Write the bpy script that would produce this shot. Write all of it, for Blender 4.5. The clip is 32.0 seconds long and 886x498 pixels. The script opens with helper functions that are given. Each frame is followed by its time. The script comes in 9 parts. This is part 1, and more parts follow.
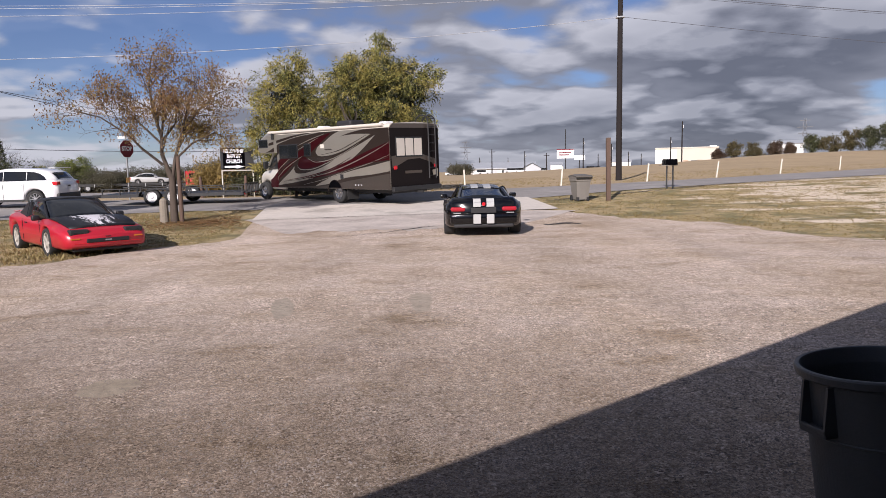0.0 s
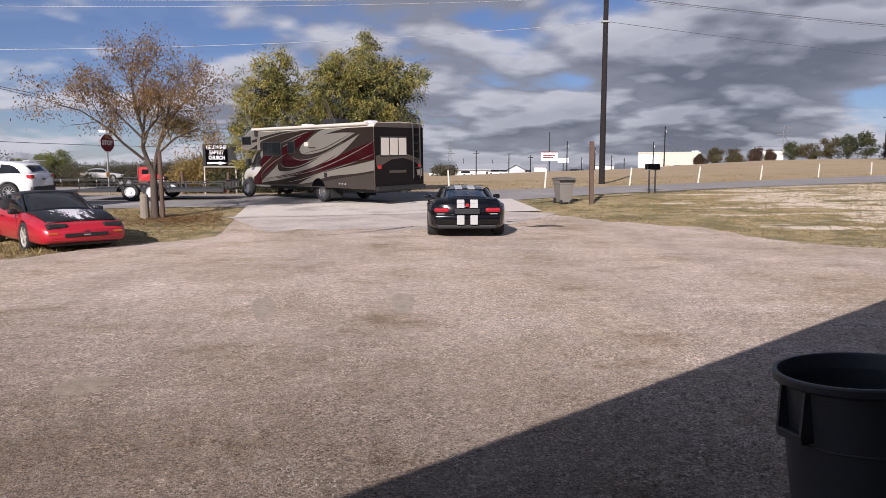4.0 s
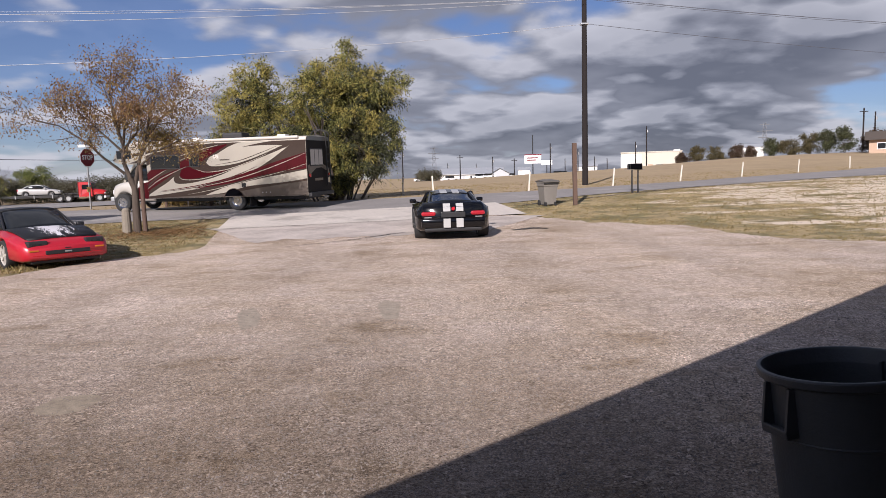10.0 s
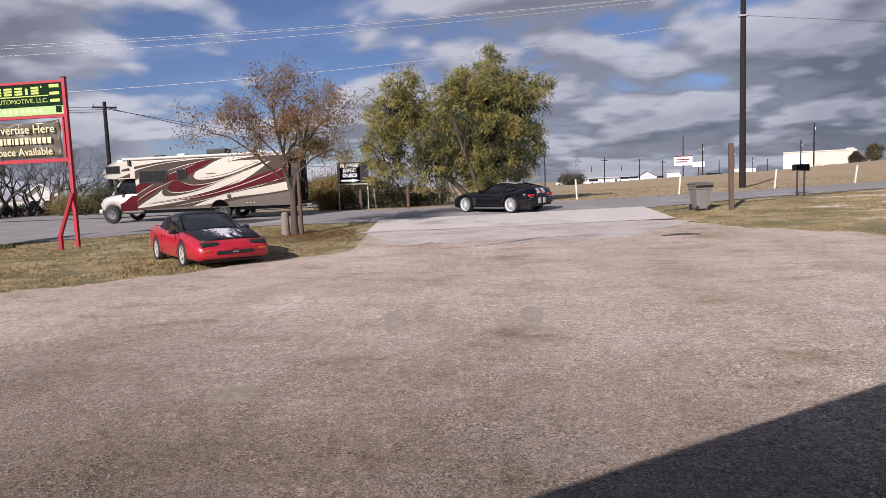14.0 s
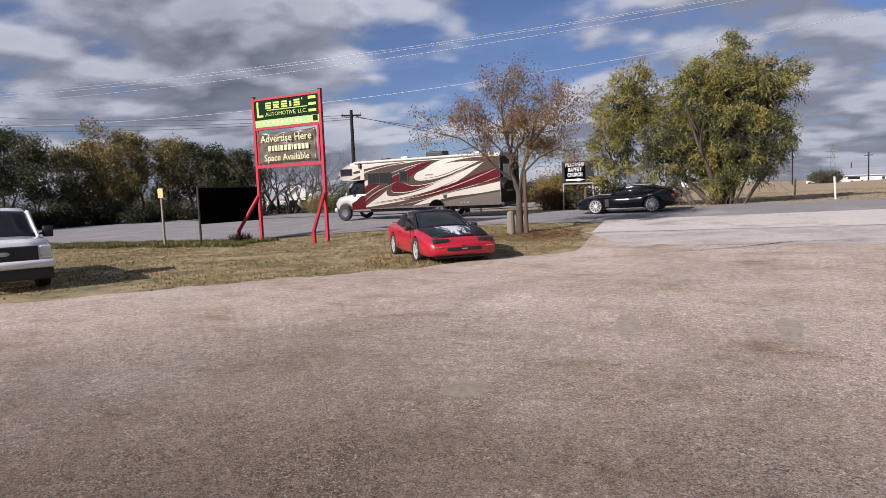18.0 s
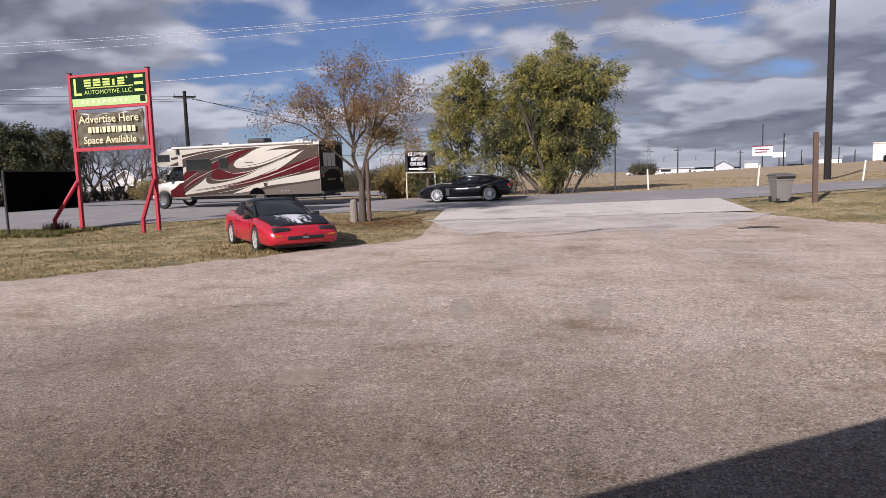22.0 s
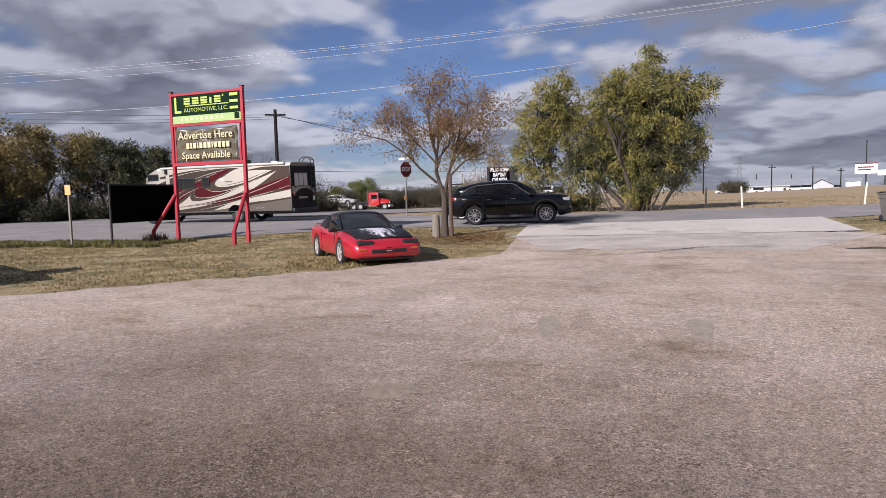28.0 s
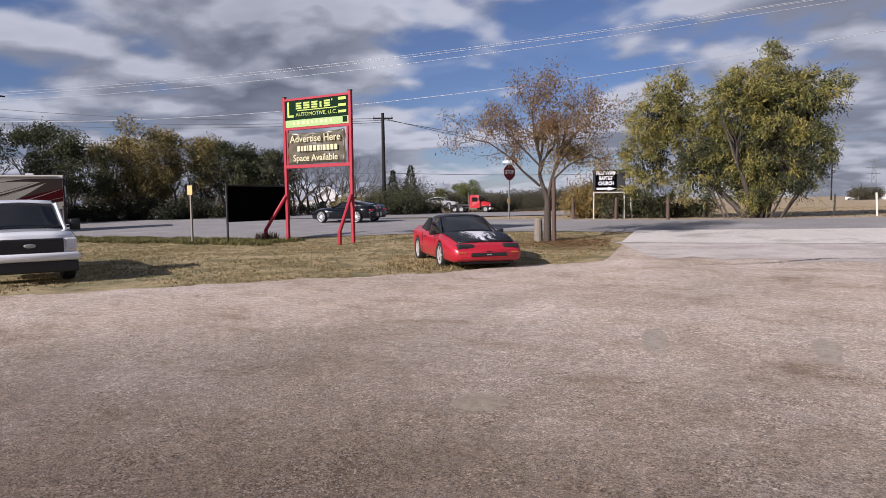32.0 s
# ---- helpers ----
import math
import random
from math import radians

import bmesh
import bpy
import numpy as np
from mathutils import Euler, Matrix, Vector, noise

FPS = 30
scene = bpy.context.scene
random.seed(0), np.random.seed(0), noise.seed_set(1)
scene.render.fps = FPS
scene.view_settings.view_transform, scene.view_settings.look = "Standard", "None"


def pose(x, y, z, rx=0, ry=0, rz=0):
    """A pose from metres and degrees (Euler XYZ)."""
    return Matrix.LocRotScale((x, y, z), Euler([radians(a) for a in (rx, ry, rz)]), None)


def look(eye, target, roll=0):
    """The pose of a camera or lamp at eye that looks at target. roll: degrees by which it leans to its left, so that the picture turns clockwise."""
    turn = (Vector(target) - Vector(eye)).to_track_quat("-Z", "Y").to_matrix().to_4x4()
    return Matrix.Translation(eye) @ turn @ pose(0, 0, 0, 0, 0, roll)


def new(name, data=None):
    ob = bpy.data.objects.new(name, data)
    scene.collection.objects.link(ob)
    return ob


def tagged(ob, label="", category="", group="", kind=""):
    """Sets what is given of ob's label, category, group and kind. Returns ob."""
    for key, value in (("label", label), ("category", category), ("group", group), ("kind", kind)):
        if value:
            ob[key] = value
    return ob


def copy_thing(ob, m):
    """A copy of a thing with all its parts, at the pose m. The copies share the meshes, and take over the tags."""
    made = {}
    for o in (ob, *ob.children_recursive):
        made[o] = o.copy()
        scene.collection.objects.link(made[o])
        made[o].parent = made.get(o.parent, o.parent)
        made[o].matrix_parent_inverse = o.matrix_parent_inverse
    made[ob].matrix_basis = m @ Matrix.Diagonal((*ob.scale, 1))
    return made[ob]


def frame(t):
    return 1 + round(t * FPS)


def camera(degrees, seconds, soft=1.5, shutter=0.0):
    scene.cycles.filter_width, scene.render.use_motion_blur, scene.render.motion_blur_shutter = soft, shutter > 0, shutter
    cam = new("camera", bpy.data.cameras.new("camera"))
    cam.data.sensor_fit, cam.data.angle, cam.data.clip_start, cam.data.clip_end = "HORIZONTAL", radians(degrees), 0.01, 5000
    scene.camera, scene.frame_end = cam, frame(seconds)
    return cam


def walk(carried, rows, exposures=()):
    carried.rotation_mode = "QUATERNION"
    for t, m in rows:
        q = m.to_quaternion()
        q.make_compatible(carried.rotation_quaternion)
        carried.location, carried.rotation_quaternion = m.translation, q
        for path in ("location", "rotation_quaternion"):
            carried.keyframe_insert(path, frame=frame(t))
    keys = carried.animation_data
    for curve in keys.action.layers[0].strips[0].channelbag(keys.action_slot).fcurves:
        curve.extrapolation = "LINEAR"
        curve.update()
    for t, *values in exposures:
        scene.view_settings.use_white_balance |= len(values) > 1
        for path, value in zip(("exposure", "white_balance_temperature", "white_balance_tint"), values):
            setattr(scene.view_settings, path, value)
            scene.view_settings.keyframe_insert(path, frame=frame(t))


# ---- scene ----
cam = camera(66.70, 32.0, 0.75)


def cam_pose(yaw, pitch, roll, x, y, z):
    """Hand-held camera: heading clockwise from +y, pitch, roll in degrees, eye in metres."""
    a, b = radians(yaw), radians(pitch)
    fwd = Vector((math.sin(a) * math.cos(b), math.cos(a) * math.cos(b), math.sin(b)))
    return look((x, y, z), Vector((x, y, z)) + fwd * 20, roll)


walk(cam, [
    (0, cam_pose(-0.03, -6.67, -1.15, 0.024, -0.079, 1.589)),
    (0.5, cam_pose(1.23, -6.64, -1.39, 0.034, -0.073, 1.590)),
    (1, cam_pose(2.33, -6.64, -0.82, 0.027, -0.071, 1.593)),
    (1.5, cam_pose(1.22, -6.46, -1.00, 0.036, -0.079, 1.594)),
    (2, cam_pose(2.24, -6.55, -1.10, 0.035, -0.065, 1.591)),
    (2.5, cam_pose(2.59, -6.63, -0.55, 0.027, -0.075, 1.592)),
    (4.5, cam_pose(1.20, -6.68, -0.03, 0.017, -0.074, 1.595)),
    (5, cam_pose(0.11, -6.83, 0.01, 0.005, -0.070, 1.600)),
    (5.5, cam_pose(-8.45, -6.90, -0.39, 0.001, -0.036, 1.601)),
    (6, cam_pose(-17.36, -6.67, -0.95, -0.072, 0.048, 1.584)),
    (6.5, cam_pose(-18.68, -6.56, -0.86, -0.075, 0.053, 1.584)),
    (7, cam_pose(-18.92, -6.60, -0.86, -0.071, 0.053, 1.580)),
    (7.5, cam_pose(-18.17, -6.62, -0.88, -0.072, 0.036, 1.586)),
    (8, cam_pose(-17.05, -6.50, -0.76, -0.051, -0.002, 1.594)),
    (8.5, cam_pose(-9.61, -6.35, -0.86, -0.006, -0.016, 1.613)),
    (9, cam_pose(-3.03, -6.09, -1.43, 0.032, -0.061, 1.586)),
    (9.5, cam_pose(1.18, -6.12, -1.63, 0.050, -0.060, 1.590)),
    (10, cam_pose(2.58, -6.23, -1.68, 0.043, -0.063, 1.598)),
    (10.5, cam_pose(3.09, -6.25, -1.33, 0.025, -0.067, 1.606)),
    (11, cam_pose(2.16, -6.21, -1.23, 0.013, -0.069, 1.606)),
    (11.5, cam_pose(0.96, -6.09, -1.21, 0.002, -0.072, 1.610)),
    (12, cam_pose(-1.34, -5.95, -1.35, -0.001, -0.063, 1.609)),
    (12.5, cam_pose(-3.55, -5.79, -1.10, 0.021, -0.069, 1.618)),
    (13, cam_pose(-7.19, -5.50, -1.55, 0.024, -0.034, 1.612)),
    (13.5, cam_pose(-8.87, -5.52, -1.99, 0.018, -0.018, 1.605)),
    (15.5, cam_pose(-14.15, -4.93, -2.16, -0.026, -0.028, 1.615)),
    (16, cam_pose(-18.07, -4.64, -2.25, -0.054, 0.002, 1.608)),
    (16.5, cam_pose(-18.34, -4.83, -2.11, -0.070, -0.004, 1.598)),
    (17, cam_pose(-19.87, -5.04, -2.01, -0.074, 0.033, 1.590)),
    (17.5, cam_pose(-24.28, -4.97, -2.12, -0.122, 0.085, 1.583)),
    (18, cam_pose(-28.07, -4.74, -2.37, -0.160, 0.118, 1.577)),
    (18.5, cam_pose(-27.83, -4.61, -2.16, -0.140, 0.076, 1.587)),
    (19, cam_pose(-26.64, -4.58, -1.82, -0.114, 0.029, 1.603)),
    (19.5, cam_pose(-23.91, -4.61, -1.64, -0.095, 0.011, 1.609)),
    (20, cam_pose(-21.80, -4.64, -1.58, -0.091, 0.027, 1.603)),
    (20.5, cam_pose(-19.38, -4.64, -1.77, -0.071, 0.035, 1.603)),
    (21, cam_pose(-17.05, -4.85, -1.84, -0.051, 0.048, 1.588)),
    (21.5, cam_pose(-15.78, -5.86, -1.75, -0.028, 0.035, 1.590)),
    (22, cam_pose(-15.04, -6.23, -1.69, -0.012, 0.014, 1.595)),
    (22.5, cam_pose(-14.98, -6.34, -1.86, -0.016, 0.025, 1.590)),
    (23, cam_pose(-15.39, -6.36, -1.22, -0.020, 0.021, 1.595)),
    (23.5, cam_pose(-17.30, -6.31, -1.82, -0.045, 0.030, 1.593)),
    (24, cam_pose(-16.32, -6.45, -2.33, -0.116, 0.038, 1.597)),
    (24.5, cam_pose(-14.75, -6.58, -1.81, -0.096, 0.045, 1.597)),
    (25, cam_pose(-14.61, -6.29, -0.22, -0.066, 0.073, 1.579)),
    (25.5, cam_pose(-15.20, -6.21, -1.28, -0.061, 0.101, 1.575)),
    (27.5, cam_pose(-19.96, -5.00, -0.86, -0.157, 0.171, 1.540)),
    (28, cam_pose(-21.72, -4.62, -1.34, -0.171, 0.179, 1.540)),
    (28.5, cam_pose(-23.18, -4.41, -1.39, -0.181, 0.183, 1.545)),
    (29, cam_pose(-23.78, -4.36, -1.64, -0.179, 0.192, 1.544)),
    (29.5, cam_pose(-23.72, -4.31, -1.29, -0.177, 0.193, 1.546)),
    (30, cam_pose(-24.09, -4.26, -1.53, -0.176, 0.202, 1.553)),
    (30.5, cam_pose(-25.56, -4.16, -2.59, -0.208, 0.242, 1.549)),
    (31, cam_pose(-26.85, -4.21, -2.49, -0.256, 0.228, 1.558)),
    (31.5, cam_pose(-29.24, -4.35, -1.90, -0.253, 0.318, 1.546)),
    (32, cam_pose(-30.48, -4.23, -0.73, -0.201, 0.386, 1.550)),
], [(0, 0.40, 6110, 18.4), (11, 0.40, 6110, 18.4), (13.5, 0.36, 6020, 18.4), (32, 0.34, 5930, 18.4)])

# ---- light ----
SUN_AZ = 200.7      # heading of the sun, clockwise from +y
SUN_EL = 27.0
world = bpy.data.worlds.new("sky")
scene.world = world
world.use_nodes = True


def build_sky():
    nt = world.node_tree
    nt.nodes.clear()
    N = nt.nodes.new
    L = nt.links.new
    out, bg = N("ShaderNodeOutputWorld"), N("ShaderNodeBackground")
    sky = N("ShaderNodeTexSky")
    sky.sky_type, sky.sun_disc = "NISHITA", False
    sky.sun_elevation, sky.sun_rotation = radians(SUN_EL), radians(SUN_AZ)
    sky.altitude, sky.dust_density, sky.ozone_density = 300, 0.2, 4.0
    co = N("ShaderNodeTexCoord")
    sep = N("ShaderNodeSeparateXYZ")
    L(co.outputs["Generated"], sep.inputs[0])

    def m(op, a, b=None, c=None):
        n = N("ShaderNodeMath")
        n.operation = op
        for i, v in enumerate((a, b, c)):
            if v is None:
                continue
            if isinstance(v, (int, float)):
                n.inputs[i].default_value = v
            else:
                L(v, n.inputs[i])
        return n.outputs[0]

    # cloud deck: the direction met with a flat layer
    h = m("ADD", m("MAXIMUM", sep.outputs[2], 0.0), 0.22)
    px, py = m("DIVIDE", sep.outputs[0], h), m("DIVIDE", sep.outputs[1], h)
    com = N("ShaderNodeCombineXYZ")
    L(px, com.inputs[0])
    L(py, com.inputs[1])

    def noise_tex(scale, detail, rough, off, zoom=1.0):
        mp = N("ShaderNodeMapping")
        mp.inputs["Location"].default_value = off
        mp.inputs["Scale"].default_value = (scale * zoom, scale * 1.1 * zoom, scale)
        L(com.outputs[0], mp.inputs[0])
        n = N("ShaderNodeTexNoise")
        n.inputs["Scale"].default_value = 1.0
        n.inputs["Detail"].default_value = detail
        n.inputs["Roughness"].default_value = rough
        n.inputs["Distortion"].default_value = 0.25
        L(mp.outputs[0], n.inputs["Vector"])
        return n.outputs[0]

    def puffs(scale, zoom):
        """Rounded heads of cumulus: distance to the middle of each."""
        mp = N("ShaderNodeMapping")
        mp.inputs["Scale"].default_value = (scale * zoom, scale * zoom, scale)
        L(com.outputs[0], mp.inputs[0])
        v = N("ShaderNodeTexVoronoi")
        v.feature = "SMOOTH_F1"
        v.inputs["Scale"].default_value, v.inputs["Detail"].default_value = 1.0, 2.0
        v.inputs["Smoothness"].default_value = 0.6
        L(mp.outputs[0], v.inputs["Vector"])
        return v.outputs["Distance"]

    def toward(az, el, inner, outer):
        """1 in the heading az, el, falling to 0 between the two angles off it."""
        a, e = radians(az), radians(el)
        dp = N("ShaderNodeVectorMath")
        dp.operation = "DOT_PRODUCT"
        L(co.outputs["Generated"], dp.inputs[0])
        dp.inputs[1].default_value = (math.sin(a) * math.cos(e), math.cos(a) * math.cos(e), math.sin(e))
        r = N("ShaderNodeMapRange")
        r.interpolation_type = "SMOOTHSTEP"
        r.inputs[1].default_value, r.inputs[2].default_value = math.cos(radians(outer)), math.cos(radians(inner))
        L(dp.outputs["Value"], r.inputs[0])
        return r.outputs[0]

    # the sky's open and clouded parts
    weather = m("ADD", 0.03, m("MULTIPLY", toward(14, 12, 4, 24), 0.075))
    weather = m("ADD", weather, m("MULTIPLY", toward(-52, 17, 3, 17), 0.085))
    weather = m("ADD", weather, m("MULTIPLY", toward(28, 6, 2, 12), 0.045))
    weather = m("ADD", weather, m("MULTIPLY", toward(-26, 9.5, 2, 11), -0.105))
    weather = m("ADD", weather, m("MULTIPLY", toward(-24, 21, 3, 11), 0.06))
    low = N("ShaderNodeMapRange")
    low.inputs[1].default_value, low.inputs[2].default_value = 0.02, 0.20
    low.inputs[3].default_value, low.inputs[4].default_value = 0.115, 0.0
    L(sep.outputs[2], low.inputs[0])
    weather = m("ADD", weather, low.outputs[0])

    def density(zoom):
        big = noise_tex(0.95, 4, 0.50, CLOUD_OFF, zoom)
        fine = noise_tex(4.2, 6, 0.58, (3.1, 7.7, 0), zoom)
        heads = puffs(3.1, zoom)
        lumps = m("ADD", m("MULTIPLY", m("SUBTRACT", fine, 0.5), 0.15), m("MULTIPLY", m("SUBTRACT", 0.42, heads), 0.14))
        return m("ADD", m("ADD", big, lumps), weather)

    dens, above = density(1.0), density(0.93)
    cover = N("ShaderNodeMapRange")
    cover.inputs[1].default_value, cover.inputs[2].default_value = 0.42, 0.53
    cover.inputs[3].default_value = 0.10
    cover.interpolation_type = "SMOOTHSTEP"
    L(dens, cover.inputs[0])
    # sunlit crowns, grey bases
    lit = N("ShaderNodeMapRange")
    lit.inputs[1].default_value, lit.inputs[2].default_value = -0.04, 0.055
    L(m("SUBTRACT", dens, above), lit.inputs[0])
    thick = N("ShaderNodeMapRange")
    thick.inputs[1].default_value, thick.inputs[2].default_value = 0.50, 0.72
    thick.inputs[3].default_value, thick.inputs[4].default_value = 0.34, -0.08
    L(dens, thick.inputs[0])
    tone = m("ADD", m("MULTIPLY", lit.outputs[0], 0.66), thick.outputs[0])
    tone = m("ADD", tone, m("MULTIPLY", toward(-28, 4, 3, 15), 0.26))
    shade = N("ShaderNodeValToRGB")
    e = shade.color_ramp.elements
    e[0].position, e[0].color = 0.0, (0.23, 0.245, 0.285, 1)
    e[1].position, e[1].color = 1.0, (0.93, 0.94, 0.96, 1)
    mid = e.new(0.45)
    mid.color = (0.47, 0.49, 0.535, 1)
    L(tone, shade.inputs[0])
    cl = N("ShaderNodeVectorMath")
    cl.operation = "SCALE"
    cl.inputs[3].default_value = CLOUD_GAIN
    L(shade.outputs[0], cl.inputs[0])
    deep = N("ShaderNodeVectorMath")
    deep.operation = "MULTIPLY"
    deep.inputs[1].default_value = (1.16, 1.17, 1.36)
    L(sky.outputs[0], deep.inputs[0])
    mix = N("ShaderNodeMix")
    mix.data_type = "RGBA"
    L(m("MULTIPLY", cover.outputs[0], 0.95), mix.inputs[0])
    L(deep.outputs[0], mix.inputs[6])
    L(cl.outputs[0], mix.inputs[7])
    L(mix.outputs[2], bg.inputs[0])
    bg.inputs[1].default_value = SKY_STRENGTH
    L(bg.outputs[0], out.inputs[0])


CLOUD_OFF = (0.35, 0.8, 0)
CLOUD_GAIN = 12.0
SKY_STRENGTH = 0.0400
build_sky()
sun = new("sun", bpy.data.lights.new("sun", "SUN"))
sun.data.energy, sun.data.angle, sun.data.color = 5.0, radians(0.5), (1.0, 0.92, 0.82)
_a, _e = radians(SUN_AZ), radians(SUN_EL)
_to = Vector((math.sin(_a) * math.cos(_e), math.cos(_a) * math.cos(_e), math.sin(_e)))
sun.matrix_world = look(_to * 50, (0, 0, 0))


# ---- materials ----
def mat(name, base, rough=0.6, metal=0.0, var=0.12, scale=6.0, bump=0.0, bscale=60.0, second=None, amount=0.0, coat=0.0,
        spec=0.5, detail=6, per_object=0.0, stretch=(1, 1, 1), emit=None):
    """Procedural surface: base colour varied by coarse and fine noise, an optional second colour in patches, fine relief."""
    mt = bpy.data.materials.new(name)
    mt.use_nodes = True
    base = tuple(v * ALBEDO_SCALE for v in base)
    second = second and tuple(v * ALBEDO_SCALE for v in second)
    nt = mt.node_tree
    N, L = nt.nodes.new, nt.links.new
    b = nt.nodes["Principled BSDF"]
    b.inputs["Roughness"].default_value, b.inputs["Metallic"].default_value = rough, metal
    b.inputs["Specular IOR Level"].default_value = spec
    b.inputs["Coat Weight"].default_value = coat
    b.inputs["Coat Roughness"].default_value = 0.06
    co = N("ShaderNodeTexCoord")
    mp = N("ShaderNodeMapping")
    mp.inputs["Scale"].default_value = stretch
    L(co.outputs["Object"], mp.inputs[0])

    def tex(s, d=detail, r=0.6):
        n = N("ShaderNodeTexNoise")
        n.inputs["Scale"].default_value, n.inputs["Detail"].default_value, n.inputs["Roughness"].default_value = s, d, r
        L(mp.outputs[0], n.inputs["Vector"])
        return n.outputs[0]

    n1, n2 = tex(scale), tex(scale * 9.7)
    s = N("ShaderNodeMath")
    s.operation = "ADD"
    L(n1, s.inputs[0])
    L(n2, s.inputs[1])
    mr = N("ShaderNodeMapRange")
    mr.inputs[1].default_value, mr.inputs[2].default_value = 0.6, 1.4
    mr.inputs[3].default_value, mr.inputs[4].default_value = 1 - var, 1 + var
    L(s.outputs[0], mr.inputs[0])
    gain = mr.outputs[0]
    if per_object:
        oi = N("ShaderNodeObjectInfo")
        r2 = N("ShaderNodeMapRange")
        r2.inputs[3].default_value, r2.inputs[4].default_value = 1 - per_object, 1 + per_object
        L(oi.outputs["Random"], r2.inputs[0])
        g = N("ShaderNodeMath")
        g.operation = "MULTIPLY"
        L(gain, g.inputs[0])
        L(r2.outputs[0], g.inputs[1])
        gain = g.outputs[0]
    src = None
    if second is not None:
        mx = N("ShaderNodeMix")
        mx.data_type = "RGBA"
        mx.inputs[6].default_value, mx.inputs[7].default_value = (*base, 1), (*second, 1)
        r3 = N("ShaderNodeMapRange")
        r3.inputs[1].default_value, r3.inputs[2].default_value = 0.62 - amount * 0.3, 0.72 - amount * 0.3
        L(tex(scale * 0.7, 8, 0.65), r3.inputs[0])
        L(r3.outputs[0], mx.inputs[0])
        src = mx.outputs[2]
    vm = N("ShaderNodeVectorMath")
    vm.operation = "SCALE"
    if src is None:
        vm.inputs[0].default_value = base
    else:
        L(src, vm.inputs[0])
    L(gain, vm.inputs[3])
    L(vm.outputs[0], b.inputs["Base Color"])
    if bump:
        bp = N("ShaderNodeBump")
        bp.inputs["Strength"].default_value, bp.inputs["Distance"].default_value = bump, 0.02
        L(tex(bscale, 4, 0.6), bp.inputs["Height"])
        L(bp.outputs[0], b.inputs["Normal"])
    if emit:
        b.inputs["Emission Color"].default_value = (*emit[:3], 1)
        b.inputs["Emission Strength"].default_value = emit[3]
    return mt


M = {}
ALBEDO_SCALE = 0.86         # factor on every base colour, set with exposure to deepen shade against sun


def build_materials():
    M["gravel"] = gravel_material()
    M["grass_ground"] = mat("dry_grass_soil", (0.39, 0.30, 0.15), 0.95, var=0.55, scale=1.3, bump=1.0, bscale=22, second=(0.20, 0.172, 0.075), amount=0.5)
    M["field"] = mat("dry_field", (0.41, 0.305, 0.175), 0.95, var=0.24, scale=0.3, bump=0.5, bscale=5)
    M["asphalt"] = mat("worn_asphalt", (0.295, 0.275, 0.26), 0.9, var=0.20, scale=0.7, bump=0.4, bscale=40, second=(0.36, 0.338, 0.318), amount=0.3)
    M["concrete"] = mat("concrete_apron", (0.66, 0.60, 0.53), 0.85, var=0.16, scale=0.6, bump=0.25, bscale=40, second=(0.43, 0.39, 0.34), amount=0.25)
    M["driveway"] = mat("old_driveway", (0.58, 0.51, 0.452), 0.9, var=0.26, scale=1.1, bump=0.4, bscale=50, second=(0.47, 0.41, 0.36), amount=0.5)
    M["crack"] = mat("crack_tar", (0.06, 0.055, 0.05), 0.9, var=0.2)
    M["dirt"] = mat("pale_caliche", (0.62, 0.52, 0.38), 0.95, var=0.15, scale=1.0, bump=0.4, bscale=20)
    M["red_paint"] = mat("red_car_paint", (0.47, 0.014, 0.030), 0.34, coat=0.4, var=0.05, scale=3)
    M["black_paint"] = mat("black_car_paint", (0.004, 0.004, 0.005), 0.14, coat=0.3, spec=0.35, var=0.05, scale=3)
    M["flat_black"] = mat("faded_black_paint", (0.016, 0.016, 0.018), 0.5, var=0.2, scale=4)
    M["white_paint"] = mat("white_car_paint", (0.90, 0.90, 0.90), 0.25, coat=0.7, var=0.03, scale=3)
    M["silver_paint"] = mat("silver_paint", (0.55, 0.56, 0.58), 0.3, metal=0.6, var=0.04, coat=0.5)
    M["grey_paint"] = mat("grey_car_paint", (0.16, 0.165, 0.17), 0.3, metal=0.3, var=0.05, coat=0.6)
    M["rubber"] = mat("tyre_rubber", (0.025, 0.025, 0.025), 0.85, var=0.2, scale=10)
    M["alloy"] = mat("alloy_rim", (0.72, 0.72, 0.73), 0.3, metal=0.85, var=0.05)
    M["bright_alloy"] = mat("bright_silver_alloy", (0.86, 0.86, 0.86), 0.4, metal=0.25, var=0.04)
    M["pale_alloy"] = mat("pale_dusty_alloy", (0.62, 0.58, 0.52), 0.45, metal=0.25, var=0.08)
    M["chrome"] = mat("chrome", (0.8, 0.8, 0.8), 0.12, metal=1.0, var=0.03)
    M["glass"] = mat("tinted_glass", (0.012, 0.014, 0.016), 0.05, var=0.05, spec=0.6)
    M["tail_red"] = mat("red_lens", (0.55, 0.01, 0.02), 0.2, var=0.08, coat=0.6)
    M["brake_lit"] = mat("lit_brake_lens", (0.33, 0.010, 0.02), 0.25, var=0.05, emit=(1.0, 0.05, 0.06, 0.08))
    M["lamp_clear"] = mat("clear_lens", (0.72, 0.73, 0.75), 0.12, var=0.05, coat=0.6)
    M["amber"] = mat("amber_lens", (0.50, 0.16, 0.02), 0.25, var=0.05)
    M["black_plastic"] = mat("black_plastic", (0.02, 0.02, 0.021), 0.55, var=0.15, scale=8)
    M["grey_plastic"] = mat("grey_plastic", (0.20, 0.185, 0.165), 0.55, var=0.10, scale=5)
    M["bin_lid"] = mat("worn_bin_lid", (0.13, 0.12, 0.105), 0.5, var=0.25, scale=5)
